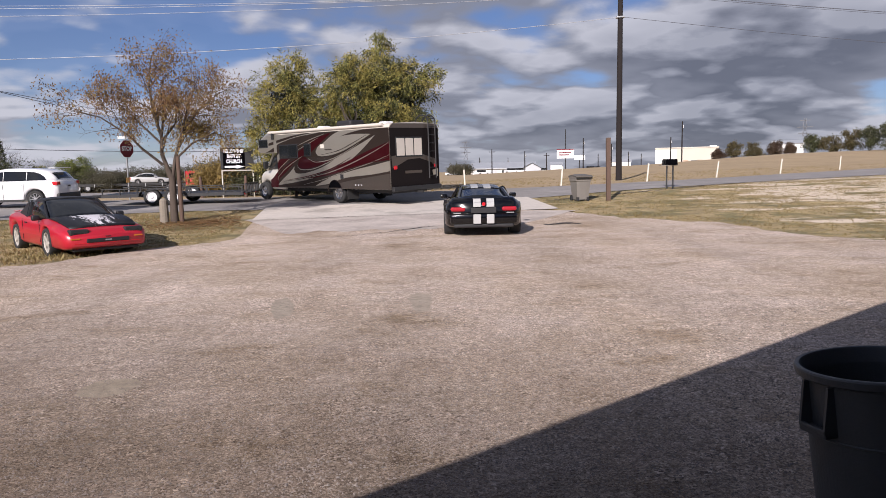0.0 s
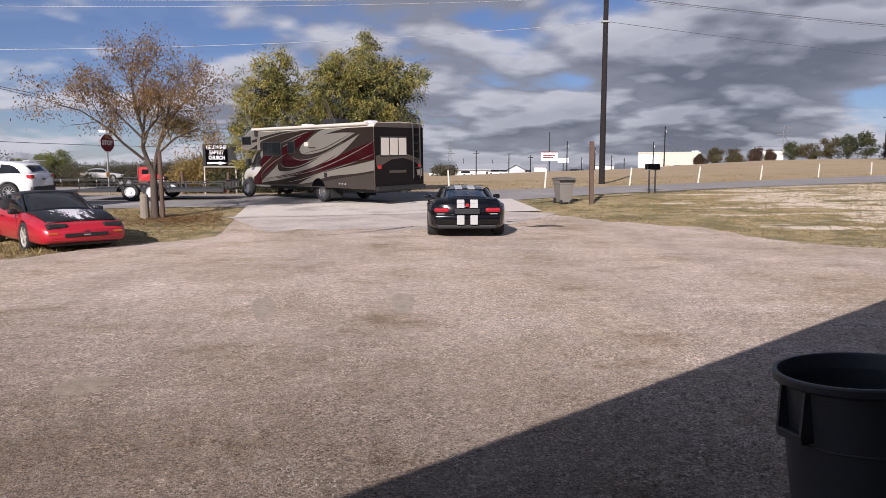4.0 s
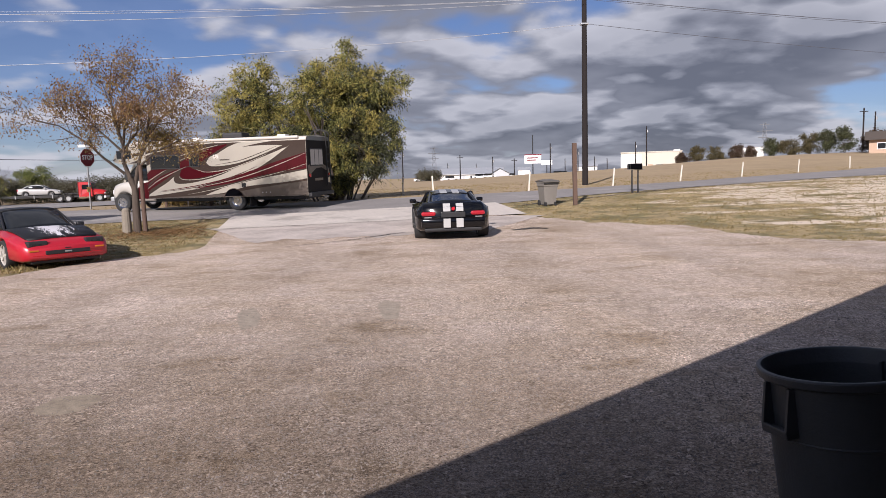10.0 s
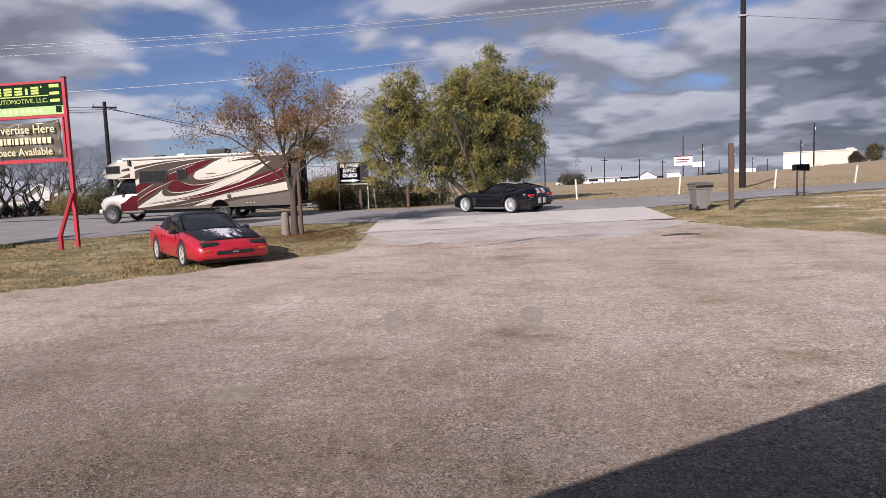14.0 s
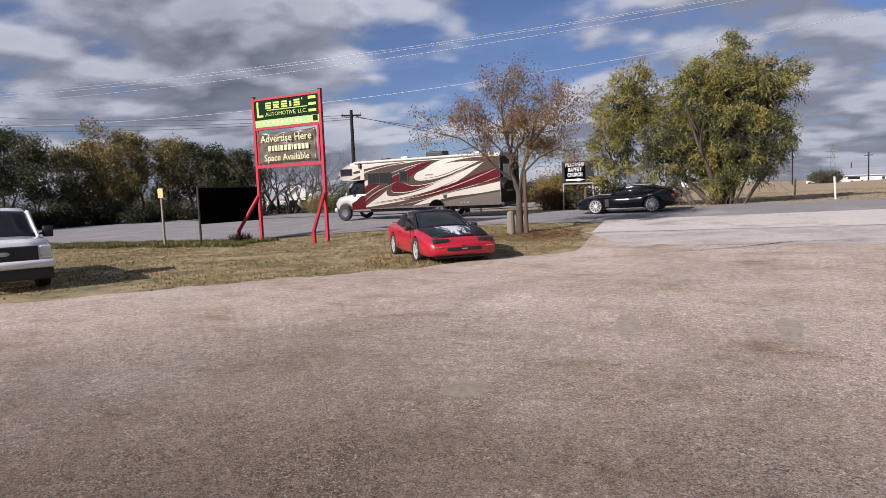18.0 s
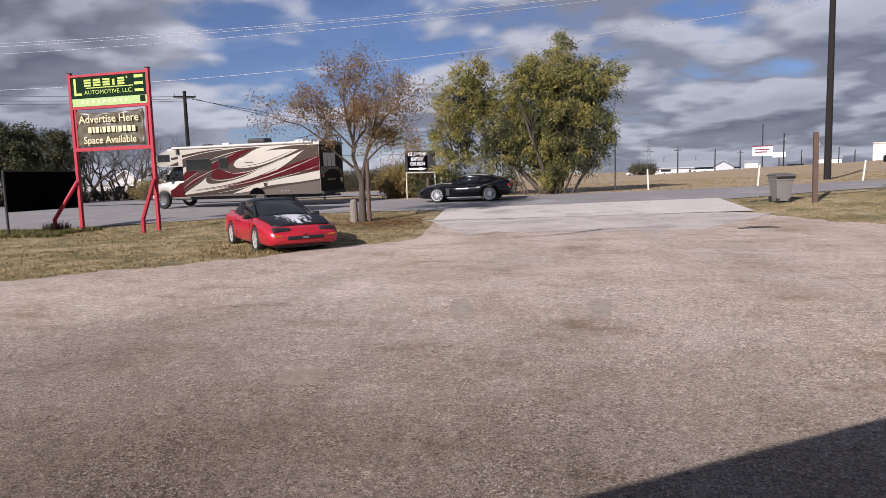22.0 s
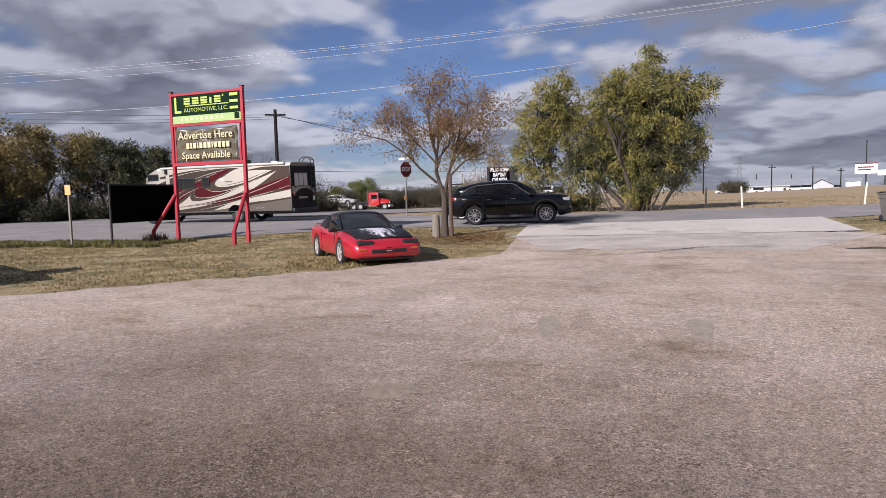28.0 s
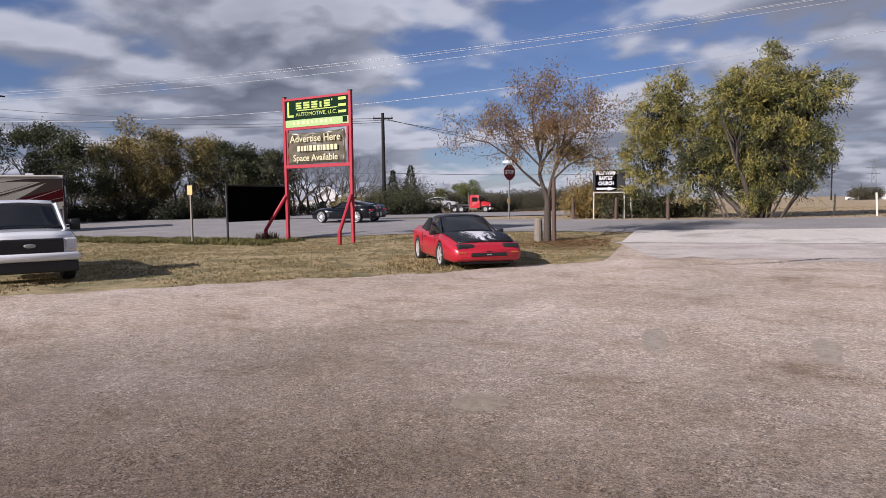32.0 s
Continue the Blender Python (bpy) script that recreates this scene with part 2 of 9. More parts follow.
    M["dark_grey_plastic"] = mat("dark_grey_bin_plastic", (0.0525, 0.0560, 0.0595), 0.5, var=0.12, scale=4, bump=0.1, bscale=90)
    M["rv_cream"] = mat("rv_cream", (0.76, 0.70, 0.59), 0.35, metal=0.88, coat=0.3, var=0.04, scale=2)
    M["cab_white"] = mat("cab_white", (0.78, 0.74, 0.66), 0.3, metal=0.45, coat=0.4, var=0.03, scale=2)
    M["rv_brown"] = mat("rv_brown", (0.095, 0.068, 0.055), 0.35, metal=0.85, coat=0.4, var=0.06, scale=2)
    M["rv_maroon"] = mat("rv_maroon", (0.115, 0.008, 0.015), 0.35, metal=0.85, coat=0.5, var=0.06, scale=2)
    M["rv_taupe"] = mat("rv_taupe", (0.20, 0.168, 0.143), 0.35, metal=0.88, coat=0.3, var=0.05, scale=2)
    M["rv_roof"] = mat("rv_roof", (0.62, 0.57, 0.50), 0.5, var=0.06)
    M["rv_grey"] = mat("rv_rear_dark", (0.012, 0.009, 0.009), 0.55, spec=0.12, var=0.06)
    M["warehouse_wall"] = mat("cream_warehouse_wall", (0.60, 0.56, 0.47), 0.7, var=0.06, scale=0.3)
    M["pole_wood"] = mat("creosote_pole", (0.013, 0.009, 0.0085), 0.9, var=0.3, scale=3, bump=0.5, bscale=20, stretch=(4, 4, 0.3))
    M["post_wood"] = mat("brown_post", (0.115, 0.072, 0.052), 0.85, var=0.25, scale=5, bump=0.4, bscale=25, stretch=(3, 3, 0.4))
    M["grey_wood"] = mat("weathered_wood", (0.26, 0.23, 0.19), 0.9, var=0.25, scale=5, bump=0.4, bscale=25, stretch=(3, 3, 0.4))
    M["bark"] = mat("bark", (0.092, 0.070, 0.055), 0.95, var=0.3, scale=6, bump=0.9, bscale=18, stretch=(2.5, 2.5, 0.5))
    M["dark_bark"] = mat("dark_bark", (0.10, 0.08, 0.065), 0.95, var=0.3, scale=6, bump=0.9, bscale=18)
    M["sign_red"] = mat("red_sign_paint", (0.42, 0.018, 0.035), 0.6, var=0.2, scale=4)
    M["sign_green"] = mat("dark_green_panel", (0.006, 0.024, 0.010), 0.75, var=0.08, spec=0.1)
    M["lime"] = mat("lime_lettering", (0.50, 0.62, 0.12), 0.5, var=0.04)
    M["lime_band"] = mat("lime_band", (0.40, 0.56, 0.20), 0.5, var=0.08)
    M["pale_yellow"] = mat("pale_yellow_lettering", (0.70, 0.63, 0.38), 0.5, var=0.08)
    M["banner"] = mat("dark_vinyl_banner", (0.125, 0.105, 0.068), 0.32, var=0.4, scale=3)
    M["white_sign"] = mat("white_lettering", (0.82, 0.82, 0.82), 0.5, var=0.03)
    M["black_sign"] = mat("black_sign_panel", (0.002, 0.002, 0.003), 0.9, spec=0.03, var=0.1)
    M["stop_red"] = mat("stop_sign_red", (0.17, 0.008, 0.018), 0.7, var=0.08)
    M["galv"] = mat("galvanised_steel", (0.45, 0.46, 0.46), 0.5, metal=0.7, var=0.15, scale=5)
    M["yellow_sign"] = mat("yellow_marker", (0.80, 0.50, 0.18), 0.5, var=0.1)
    M["siding"] = mat("white_siding", (0.78, 0.77, 0.74), 0.6, var=0.06, scale=0.5)
    M["dark_siding"] = mat("brown_metal_siding", (0.10, 0.085, 0.075), 0.6, var=0.08, scale=0.5)
    M["metal_roof"] = mat("metal_roof", (0.52, 0.54, 0.56), 0.45, metal=0.3, var=0.1, scale=0.4)
    M["house_roof"] = mat("grey_shingle_roof", (0.30, 0.29, 0.28), 0.9, var=0.2, scale=2)
    M["tan_wall"] = mat("tan_wall", (0.50, 0.36, 0.26), 0.8, var=0.1)
    M["cable"] = mat("cable", (0.48, 0.49, 0.51), 0.5, metal=0.2, var=0.1)
    M["dark_cable"] = mat("dark_cable", (0.09, 0.09, 0.10), 0.6, var=0.1)
    M["white_post"] = mat("white_fence_post", (0.68, 0.64, 0.55), 0.7, var=0.12, scale=6)
    M["silver_paint"] = mat("silver_car_paint", (0.46, 0.46, 0.45), 0.3, coat=0.5, var=0.05)
    M["truck_red"] = mat("truck_red", (0.50, 0.018, 0.022), 0.35, coat=0.5, var=0.05)
    M["leaf_green"] = leaf_material("willow_leaf", (0.082, 0.100, 0.030), (0.27, 0.245, 0.068), 0.8)
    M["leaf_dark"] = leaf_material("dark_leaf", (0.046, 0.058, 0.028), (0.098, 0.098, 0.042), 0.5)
    M["leaf_autumn"] = leaf_material("autumn_leaf", (0.27, 0.135, 0.058), (0.165, 0.115, 0.052), 0.5)
    M["leaf_yellow"] = leaf_material("yellow_brush_leaf", (0.36, 0.23, 0.075), (0.20, 0.155, 0.05), 0.45)
    M["leaf_bright"] = leaf_material("bright_leaf", (0.12, 0.17, 0.04), (0.19, 0.18, 0.05), 0.35)
    M["grass_blade"] = leaf_material("dry_grass_blade", (0.37, 0.268, 0.125), (0.215, 0.18, 0.072), 0.45)
    M["litter"] = leaf_material("fallen_leaf", (0.33, 0.19, 0.075), (0.22, 0.13, 0.06), 0.35)


def leaf_material(name, a, b, var):
    mt = bpy.data.materials.new(name)
    mt.use_nodes = True
    nt = mt.node_tree
    N, L = nt.nodes.new, nt.links.new
    bs = nt.nodes["Principled BSDF"]
    bs.inputs["Roughness"].default_value = 0.6
    bs.inputs["Specular IOR Level"].default_value = 0.3
    ge = N("ShaderNodeNewGeometry")
    mx = N("ShaderNodeMix")
    mx.data_type = "RGBA"
    mx.inputs[6].default_value, mx.inputs[7].default_value = (*(v * ALBEDO_SCALE for v in a), 1), (*(v * ALBEDO_SCALE for v in b), 1)
    co, no = N("ShaderNodeTexCoord"), N("ShaderNodeTexNoise")
    no.inputs["Scale"].default_value = 0.7
    L(co.outputs["Object"], no.inputs["Vector"])
    ad = N("ShaderNodeMath")
    ad.operation = "MULTIPLY_ADD"
    L(ge.outputs["Random Per Island"], ad.inputs[0])
    ad.inputs[1].default_value = 0.6
    ad.inputs[2].default_value = -0.3
    sm = N("ShaderNodeMath")
    sm.operation = "ADD"
    sm.use_clamp = True
    L(no.outputs[0], sm.inputs[0])
    L(ad.outputs[0], sm.inputs[1])
    L(sm.outputs[0], mx.inputs[0])
    mr = N("ShaderNodeMapRange")
    mr.inputs[3].default_value, mr.inputs[4].default_value = 1 - var, 1 + var
    L(ge.outputs["Random Per Island"], mr.inputs[0])
    vm = N("ShaderNodeVectorMath")
    vm.operation = "SCALE"
    L(mx.outputs[2], vm.inputs[0])
    L(mr.outputs[0], vm.inputs[3])
    L(vm.outputs[0], bs.inputs["Base Color"])
    tr = N("ShaderNodeBsdfTranslucent")
    L(vm.outputs[0], tr.inputs[0])
    ms = N("ShaderNodeMixShader")
    ms.inputs[0].default_value = 0.18
    L(bs.outputs[0], ms.inputs[1])
    L(tr.outputs[0], ms.inputs[2])
    L(ms.outputs[0], nt.nodes["Material Output"].inputs[0])
    return mt


def gravel_material():
    """Crushed limestone: pale stones of a few centimetres in grey-tan dust, with worn wheel lanes and darker patches.
    """
    mt = bpy.data.materials.new("crushed_gravel")
    mt.use_nodes = True
    nt = mt.node_tree
    N, L = nt.nodes.new, nt.links.new
    b = nt.nodes["Principled BSDF"]
    b.inputs["Roughness"].default_value = 0.92
    b.inputs["Specular IOR Level"].default_value = 0.25
    co = N("ShaderNodeTexCoord")

    def noise_at(s, d, r=0.6, sc=(1, 1, 1)):
        mp = N("ShaderNodeMapping")
        mp.inputs["Scale"].default_value = sc
        L(co.outputs["Object"], mp.inputs[0])
        n = N("ShaderNodeTexNoise")
        n.inputs["Scale"].default_value, n.inputs["Detail"].default_value, n.inputs["Roughness"].default_value = s, d, r
        L(mp.outputs[0], n.inputs["Vector"])
        return n.outputs[0]

    def ramp(v, *stops):
        r = N("ShaderNodeValToRGB")
        e = r.color_ramp.elements
        e[0].position, e[0].color = stops[0][0], (*stops[0][1], 1)
        e[1].position, e[1].color = stops[-1][0], (*stops[-1][1], 1)
        for p, c in stops[1:-1]:
            e.new(p).color = (*c, 1)
        L(v, r.inputs[0])
        return r.outputs[0]

    def cells(scale):
        v = N("ShaderNodeTexVoronoi")
        v.inputs["Scale"].default_value = scale
        L(co.outputs["Object"], v.inputs["Vector"])
        q = N("ShaderNodeSeparateXYZ")
        L(v.outputs["Color"], q.inputs[0])
        return q.outputs[0]

    def times(a_, b_):
        v = N("ShaderNodeVectorMath")
        v.operation = "MULTIPLY"
        L(a_, v.inputs[0])
        L(b_, v.inputs[1])
        return v.outputs[0]

    # chips of three sizes, a few of them near white, in darker dust
    stone = ramp(cells(74), (0.0, (0.15, 0.120, 0.10)), (0.25, (0.33, 0.275, 0.236)), (0.66, (0.49, 0.422, 0.373)), (0.88, (0.66, 0.585, 0.53)), (1.0, (0.86, 0.785, 0.73)))
    stone2 = ramp(cells(135), (0.0, (0.17, 0.138, 0.115)), (0.45, (0.41, 0.35, 0.306)), (0.8, (0.57, 0.50, 0.45)), (1.0, (0.82, 0.745, 0.69)))
    mx = N("ShaderNodeMix")
    mx.data_type = "RGBA"
    mr = N("ShaderNodeMapRange")
    mr.inputs[1].default_value, mr.inputs[2].default_value = 0.38, 0.60
    L(noise_at(2.3, 6, 0.7), mr.inputs[0])
    L(mr.outputs[0], mx.inputs[0])
    L(stone2, mx.inputs[6])
    L(stone, mx.inputs[7])
    # clumped grain, dusty and worn areas, long lanes of passing wheels
    grain = ramp(noise_at(13.0, 10, 0.87), (0.30, (0.42, 0.41, 0.40)), (0.50, (0.98, 0.97, 0.96)), (0.70, (1.62, 1.61, 1.60)))
    tone = ramp(noise_at(0.42, 8, 0.70), (0.32, (0.76, 0.715, 0.62)), (0.46, (0.98, 0.955, 0.90)), (0.56, (1.06, 1.055, 1.04)), (0.70, (1.25, 1.26, 1.28)))
    soil = ramp(noise_at(0.95, 7, 0.66, (0.8, 1.3, 1.0)), (0.33, (0.72, 0.665, 0.575)), (0.43, (0.97, 0.95, 0.91)), (0.60, (1.06, 1.04, 1.03)))
    lane = ramp(noise_at(0.55, 5, 0.55, (1.0, 0.22, 1.0)), (0.35, (0.88, 0.87, 0.86)), (0.65, (1.12, 1.11, 1.10)))

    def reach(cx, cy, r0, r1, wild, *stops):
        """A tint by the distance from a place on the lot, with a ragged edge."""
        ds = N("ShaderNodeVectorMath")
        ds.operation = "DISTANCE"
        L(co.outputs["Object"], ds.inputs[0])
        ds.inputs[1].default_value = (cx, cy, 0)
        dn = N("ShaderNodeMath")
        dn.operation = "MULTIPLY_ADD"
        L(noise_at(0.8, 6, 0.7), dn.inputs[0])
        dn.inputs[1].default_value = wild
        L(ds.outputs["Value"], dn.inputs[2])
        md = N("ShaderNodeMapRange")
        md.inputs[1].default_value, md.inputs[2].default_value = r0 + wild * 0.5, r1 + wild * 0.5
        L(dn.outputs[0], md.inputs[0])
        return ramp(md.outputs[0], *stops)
    # gravel tinted darker and browner around two places near the building
    near_tint = reach(-3.2, 0.0, 2.2, 8.5, 3.0, (0.0, (0.37, 0.338, 0.30)), (1.0, (1.04, 1.025, 1.0)))
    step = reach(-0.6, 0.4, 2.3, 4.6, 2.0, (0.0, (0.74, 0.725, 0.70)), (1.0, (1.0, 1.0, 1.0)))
    L(times(times(times(times(times(times(mx.outputs[2], grain), tone), lane), soil), near_tint), step), b.inputs["Base Color"])
    bp = N("ShaderNodeBump")
    bp.inputs["Strength"].default_value, bp.inputs["Distance"].default_value = 0.6, 0.014
    L(noise_at(55, 5, 0.75), bp.inputs["Height"])
    L(bp.outputs[0], b.inputs["Normal"])
    return mt


def add_bare_ground(mt):
    """Pale caliche showing in streaks through the thin grass on the +x side of the lot."""
    nt = mt.node_tree
    N, L = nt.nodes.new, nt.links.new
    b = nt.nodes["Principled BSDF"]
    old = b.inputs["Base Color"].links[0].from_socket
    co, mp, no, sp = N("ShaderNodeTexCoord"), N("ShaderNodeMapping"), N("ShaderNodeTexNoise"), N("ShaderNodeSeparateXYZ")
    mp.inputs["Scale"].default_value = (0.34, 1.1, 1.0)
    mp.inputs["Rotation"].default_value = (0, 0, 0.2)
    L(co.outputs["Object"], mp.inputs[0])
    L(mp.outputs[0], no.inputs["Vector"])
    no.inputs["Scale"].default_value, no.inputs["Detail"].default_value, no.inputs["Roughness"].default_value = 0.8, 9, 0.72
    L(co.outputs["Object"], sp.inputs[0])
    side = N("ShaderNodeMapRange")
    side.inputs[1].default_value, side.inputs[2].default_value = 4.0, 14.0
    side.inputs[3].default_value, side.inputs[4].default_value = -0.16, 0.075
    L(sp.outputs[0], side.inputs[0])
    ad, st, mx = N("ShaderNodeMath"), N("ShaderNodeMapRange"), N("ShaderNodeMix")
    L(no.outputs[0], ad.inputs[0])
    L(side.outputs[0], ad.inputs[1])
    st.inputs[1].default_value, st.inputs[2].default_value = 0.535, 0.575
    L(ad.outputs[0], st.inputs[0])
    mx.data_type = "RGBA"
    L(st.outputs[0], mx.inputs[0])
    L(old, mx.inputs[6])
    mx.inputs[7].default_value = (0.64, 0.54, 0.42, 1)
    L(mx.outputs[2], b.inputs["Base Color"])


build_materials()
add_bare_ground(M["grass_ground"])


# ---- mesh kit ----
def part(name, bm, material, parent=None, label="", smooth=False):
    """Link a bmesh as one mesh object, under a thing or a part."""
    me = bpy.data.meshes.new(name)
    bm.to_mesh(me)
    bm.free()
    if smooth:
        for p in me.polygons:
            p.use_smooth = True
    for m_ in (material if isinstance(material, (list, tuple)) else [material]):
        me.materials.append(m_)
    ob = new(name, me)
    if parent is not None:
        ob.parent = parent
    if label:
        ob["label"] = label
    return ob


def mesh_part(name, verts, faces, material, parent=None, label="", smooth=False):
    me = bpy.data.meshes.new(name)
    me.from_pydata([tuple(v) for v in verts], [], faces)
    me.update()
    if smooth:
        for p in me.polygons:
            p.use_smooth = True
    for m_ in (material if isinstance(material, (list, tuple)) else [material]):
        me.materials.append(m_)
    ob = new(name, me)
    if parent is not None:
        ob.parent = parent
    if label:
        ob["label"] = label
    return ob


def thing(name, m, label, category, group="", kind=""):
    ob = new(name)
    ob.matrix_world = m
    ob.empty_display_size = 0.3
    return tagged(ob, label, category, group, kind)


def box(bm, x0, x1, y0, y1, z0, z1, bevel=0.0, m=None):
    r = bmesh.ops.create_cube(bm, size=1.0)
    t = Matrix.Translation(((x0 + x1) / 2, (y0 + y1) / 2, (z0 + z1) / 2)) @ Matrix.Diagonal((x1 - x0, y1 - y0, z1 - z0, 1))
    bmesh.ops.transform(bm, matrix=(m @ t) if m is not None else t, verts=r["verts"])
    if bevel:
        es = list({e for v in r["verts"] for e in v.link_edges})
        bmesh.ops.bevel(bm, geom=es, offset=bevel, segments=2, profile=0.5, affect="EDGES")
    return bm


def bx(x0, x1, y0, y1, z0, z1, bevel=0.0, m=None):
    return box(bmesh.new(), x0, x1, y0, y1, z0, z1, bevel, m)


def tube(bm, a, b, r0, r1=None, n=8, caps=True):
    """A tapered rod from a to b."""
    a, b = Vector(a), Vector(b)
    d = b - a
    r1 = r0 if r1 is None else r1
    q = d.to_track_quat("Z", "Y").to_matrix().to_4x4()
    r = bmesh.ops.create_cone(bm, cap_ends=caps, segments=n, radius1=r0, radius2=r1, depth=d.length)
    bmesh.ops.transform(bm, matrix=Matrix.Translation((a + b) / 2) @ q, verts=r["verts"])
    return bm


def rod(a, b, r0, r1=None, n=8):
    return tube(bmesh.new(), a, b, r0, r1, n)


def ring(bm, c, axis, R, r, n=20, k=6):
    """A torus about axis at c."""
    q = Vector(axis).to_track_quat("Z", "Y").to_matrix().to_4x4()
    vs = []
    for i in range(n):
        a = 2 * math.pi * i / n
        for j in range(k):
            b_ = 2 * math.pi * j / k
            p = Vector(((R + r * math.cos(b_)) * math.cos(a), (R + r * math.cos(b_)) * math.sin(a), r * math.sin(b_)))
            vs.append(bm.verts.new(Matrix.Translation(c) @ q @ p))
    for i in range(n):
        for j in range(k):
            bm.faces.new((vs[i * k + j], vs[((i + 1) % n) * k + j], vs[((i + 1) % n) * k + (j + 1) % k], vs[i * k + (j + 1) % k]))
    return bm


def lathe(profile, n=24, axis="Z"):
    """Turn (radius, height) pairs round the z axis."""
    bm = bmesh.new()
    rings = []
    for r, z in profile:
        if r < 1e-5:
            rings.append([bm.verts.new((0, 0, z))])
        else:
            rings.append([bm.verts.new((r * math.cos(2 * math.pi * i / n), r * math.sin(2 * math.pi * i / n), z)) for i in range(n)])
    for a, b in zip(rings, rings[1:]):
        for i in range(n):
            j = (i + 1) % n
            if len(a) == 1 and len(b) > 1:
                bm.faces.new((a[0], b[i], b[j]))
            elif len(b) == 1 and len(a) > 1:
                bm.faces.new((a[i], b[0], a[j]))
            elif len(a) > 1:
                bm.faces.new((a[i], b[i], b[j], a[j]))
    bmesh.ops.recalc_face_normals(bm, faces=bm.faces)
    if axis == "Y":
        bmesh.ops.transform(bm, matrix=Matrix.Rotation(radians(90), 4, "X"), verts=bm.verts)
    return bm


def loft(sections, cap=True, closed=True):
    """Skin a row of equal-length point loops."""
    bm = bmesh.new()
    loops = [[bm.verts.new(p) for p in s] for s in sections]
    n = len(loops[0])
    for a, b in zip(loops, loops[1:]):
        for i in range(n if closed else n - 1):
            j = (i + 1) % n
            bm.faces.new((a[i], a[j], b[j], b[i]))
    if cap and closed:
        bm.faces.new(loops[0][::-1])
        bm.faces.new(loops[-1])
    bmesh.ops.recalc_face_normals(bm, faces=bm.faces)
    return bm


def slab_poly(pts, axis_m, t0, t1):
    """A flat polygon given as 2D points, thickened from t0 to t1 along its normal, placed by axis_m (x, y in plane, z normal)."""
    bm = bmesh.new()
    lo = [bm.verts.new(axis_m @ Vector((x, y, t0))) for x, y in pts]
    hi = [bm.verts.new(axis_m @ Vector((x, y, t1))) for x, y in pts]
    n = len(pts)
    bm.faces.new(lo[::-1])
    bm.faces.new(hi)
    for i in range(n):
        j = (i + 1) % n
        bm.faces.new((lo[i], lo[j], hi[j], hi[i]))
    bmesh.ops.recalc_face_normals(bm, faces=bm.faces)
    return bm


def text_mesh(txt, size, m, material, parent, name="letter", depth=0.004, sx=1.0, bold=0.0, label=""):
    """Raised lettering, centred on m, its face towards m's z: one part for each letter."""
    cu = bpy.data.curves.new(name, "FONT")
    cu.body, cu.size, cu.extrude, cu.align_x, cu.align_y, cu.offset = txt, size, depth, "CENTER", "CENTER", bold
    cu.resolution_u = 3
    ob = bpy.data.objects.new(name, cu)
    scene.collection.objects.link(ob)
    me = bpy.data.meshes.new_from_object(ob.evaluated_get(bpy.context.evaluated_depsgraph_get()))
    bpy.data.objects.remove(ob)
    bm = bmesh.new()
    bm.from_mesh(me)
    bpy.data.meshes.remove(me)
    bmesh.ops.remove_doubles(bm, verts=bm.verts, dist=1e-5)
    todo, pieces = set(bm.verts), []
    while todo:
        stack, isle = [todo.pop()], []
        while stack:
            v = stack.pop()
            isle.append(v)
            for e in v.link_edges:
                w = e.other_vert(v)
                if w in todo:
                    todo.remove(w)
                    stack.append(w)
        lo, hi = min(v.co.x for v in isle), max(v.co.x for v in isle)
        for p in pieces:        # a dot belongs to the stroke below it
            if min(hi, p[1]) - max(lo, p[0]) > 0.6 * min(hi - lo, p[1] - p[0]):
                p[0], p[1] = min(lo, p[0]), max(hi, p[1])
                p[2].extend(isle)
                break
        else:
            pieces.append([lo, hi, isle])
    made = []
    for lo, hi, isle in sorted(pieces, key=lambda p: p[0]):
        ids = {v: i for i, v in enumerate(isle)}
        faces = [[ids[v] for v in f.verts] for f in bm.faces if f.verts[0] in ids]
        made.append(mesh_part(name, [m @ Vector((v.co.x * sx, v.co.y, v.co.z)) for v in isle], faces, material, parent, label))
    bm.free()
    return made


# ---- ground ----
def sstep(a, b, v):
    u = min(1.0, max(0.0, (v - a) / (b - a)))
    return u * u * (3 - 2 * u)


def lerp_table(tab, v):
    if v <= tab[0][0]:
        return tab[0][1]
    for (a, p), (b, q) in zip(tab, tab[1:]):
        if v <= b:
            return p + (q - p) * (v - a) / (b - a)
    return tab[-1][1]


SKYLINE = [(-60, -0.9), (-20, -0.6), (2, -0.5), (10, -0.12), (17, 0.12), (23, 0.55), (27, 0.8), (33, 0.95), (60, 1.0)]


def gz(x, y):
    """Height of the ground: flat lot, rising to the road, field climbing gently to the right."""
    k = 0.47 + (0.014 if x > -8 else 0.004) * (max(-60.0, min(x, 60.0)) + 8)
    z = sstep(14, 34, y) * max(0.05, k)
    if y > 45:
        az = math.degrees(math.atan2(x, y))
        top = 1.6 + 130 * math.tan(radians(lerp_table(SKYLINE, az)))
        r = math.hypot(x, y)
        u = sstep(45, 130, y)
        z = z * (1 - u) + top * u
        z -= 0.6 * sstep(46, 80, y) * (1 - sstep(105, 150, y)) * sstep(-36, -31, az) * (1 - sstep(-21, -17, az))
        if r > 160:
            z -= min(6.0, (r - 160) * 0.02)
    return z


def axis_steps(a, b, fine0, fine1, step, grow=1.25):
    vals, v, s = [], fine0, step
    while v < fine1:
        vals.append(v)
        v += step
    hi, s = fine1, step
    while hi < b:
        vals.append(hi)
        s *= grow
        hi += s
    vals.append(b)
    lo, s = fine0, step
    while lo > a:
        s *= grow
        lo -= s
        vals.append(max(lo, a))
    return sorted(set(round(q, 4) for q in vals))


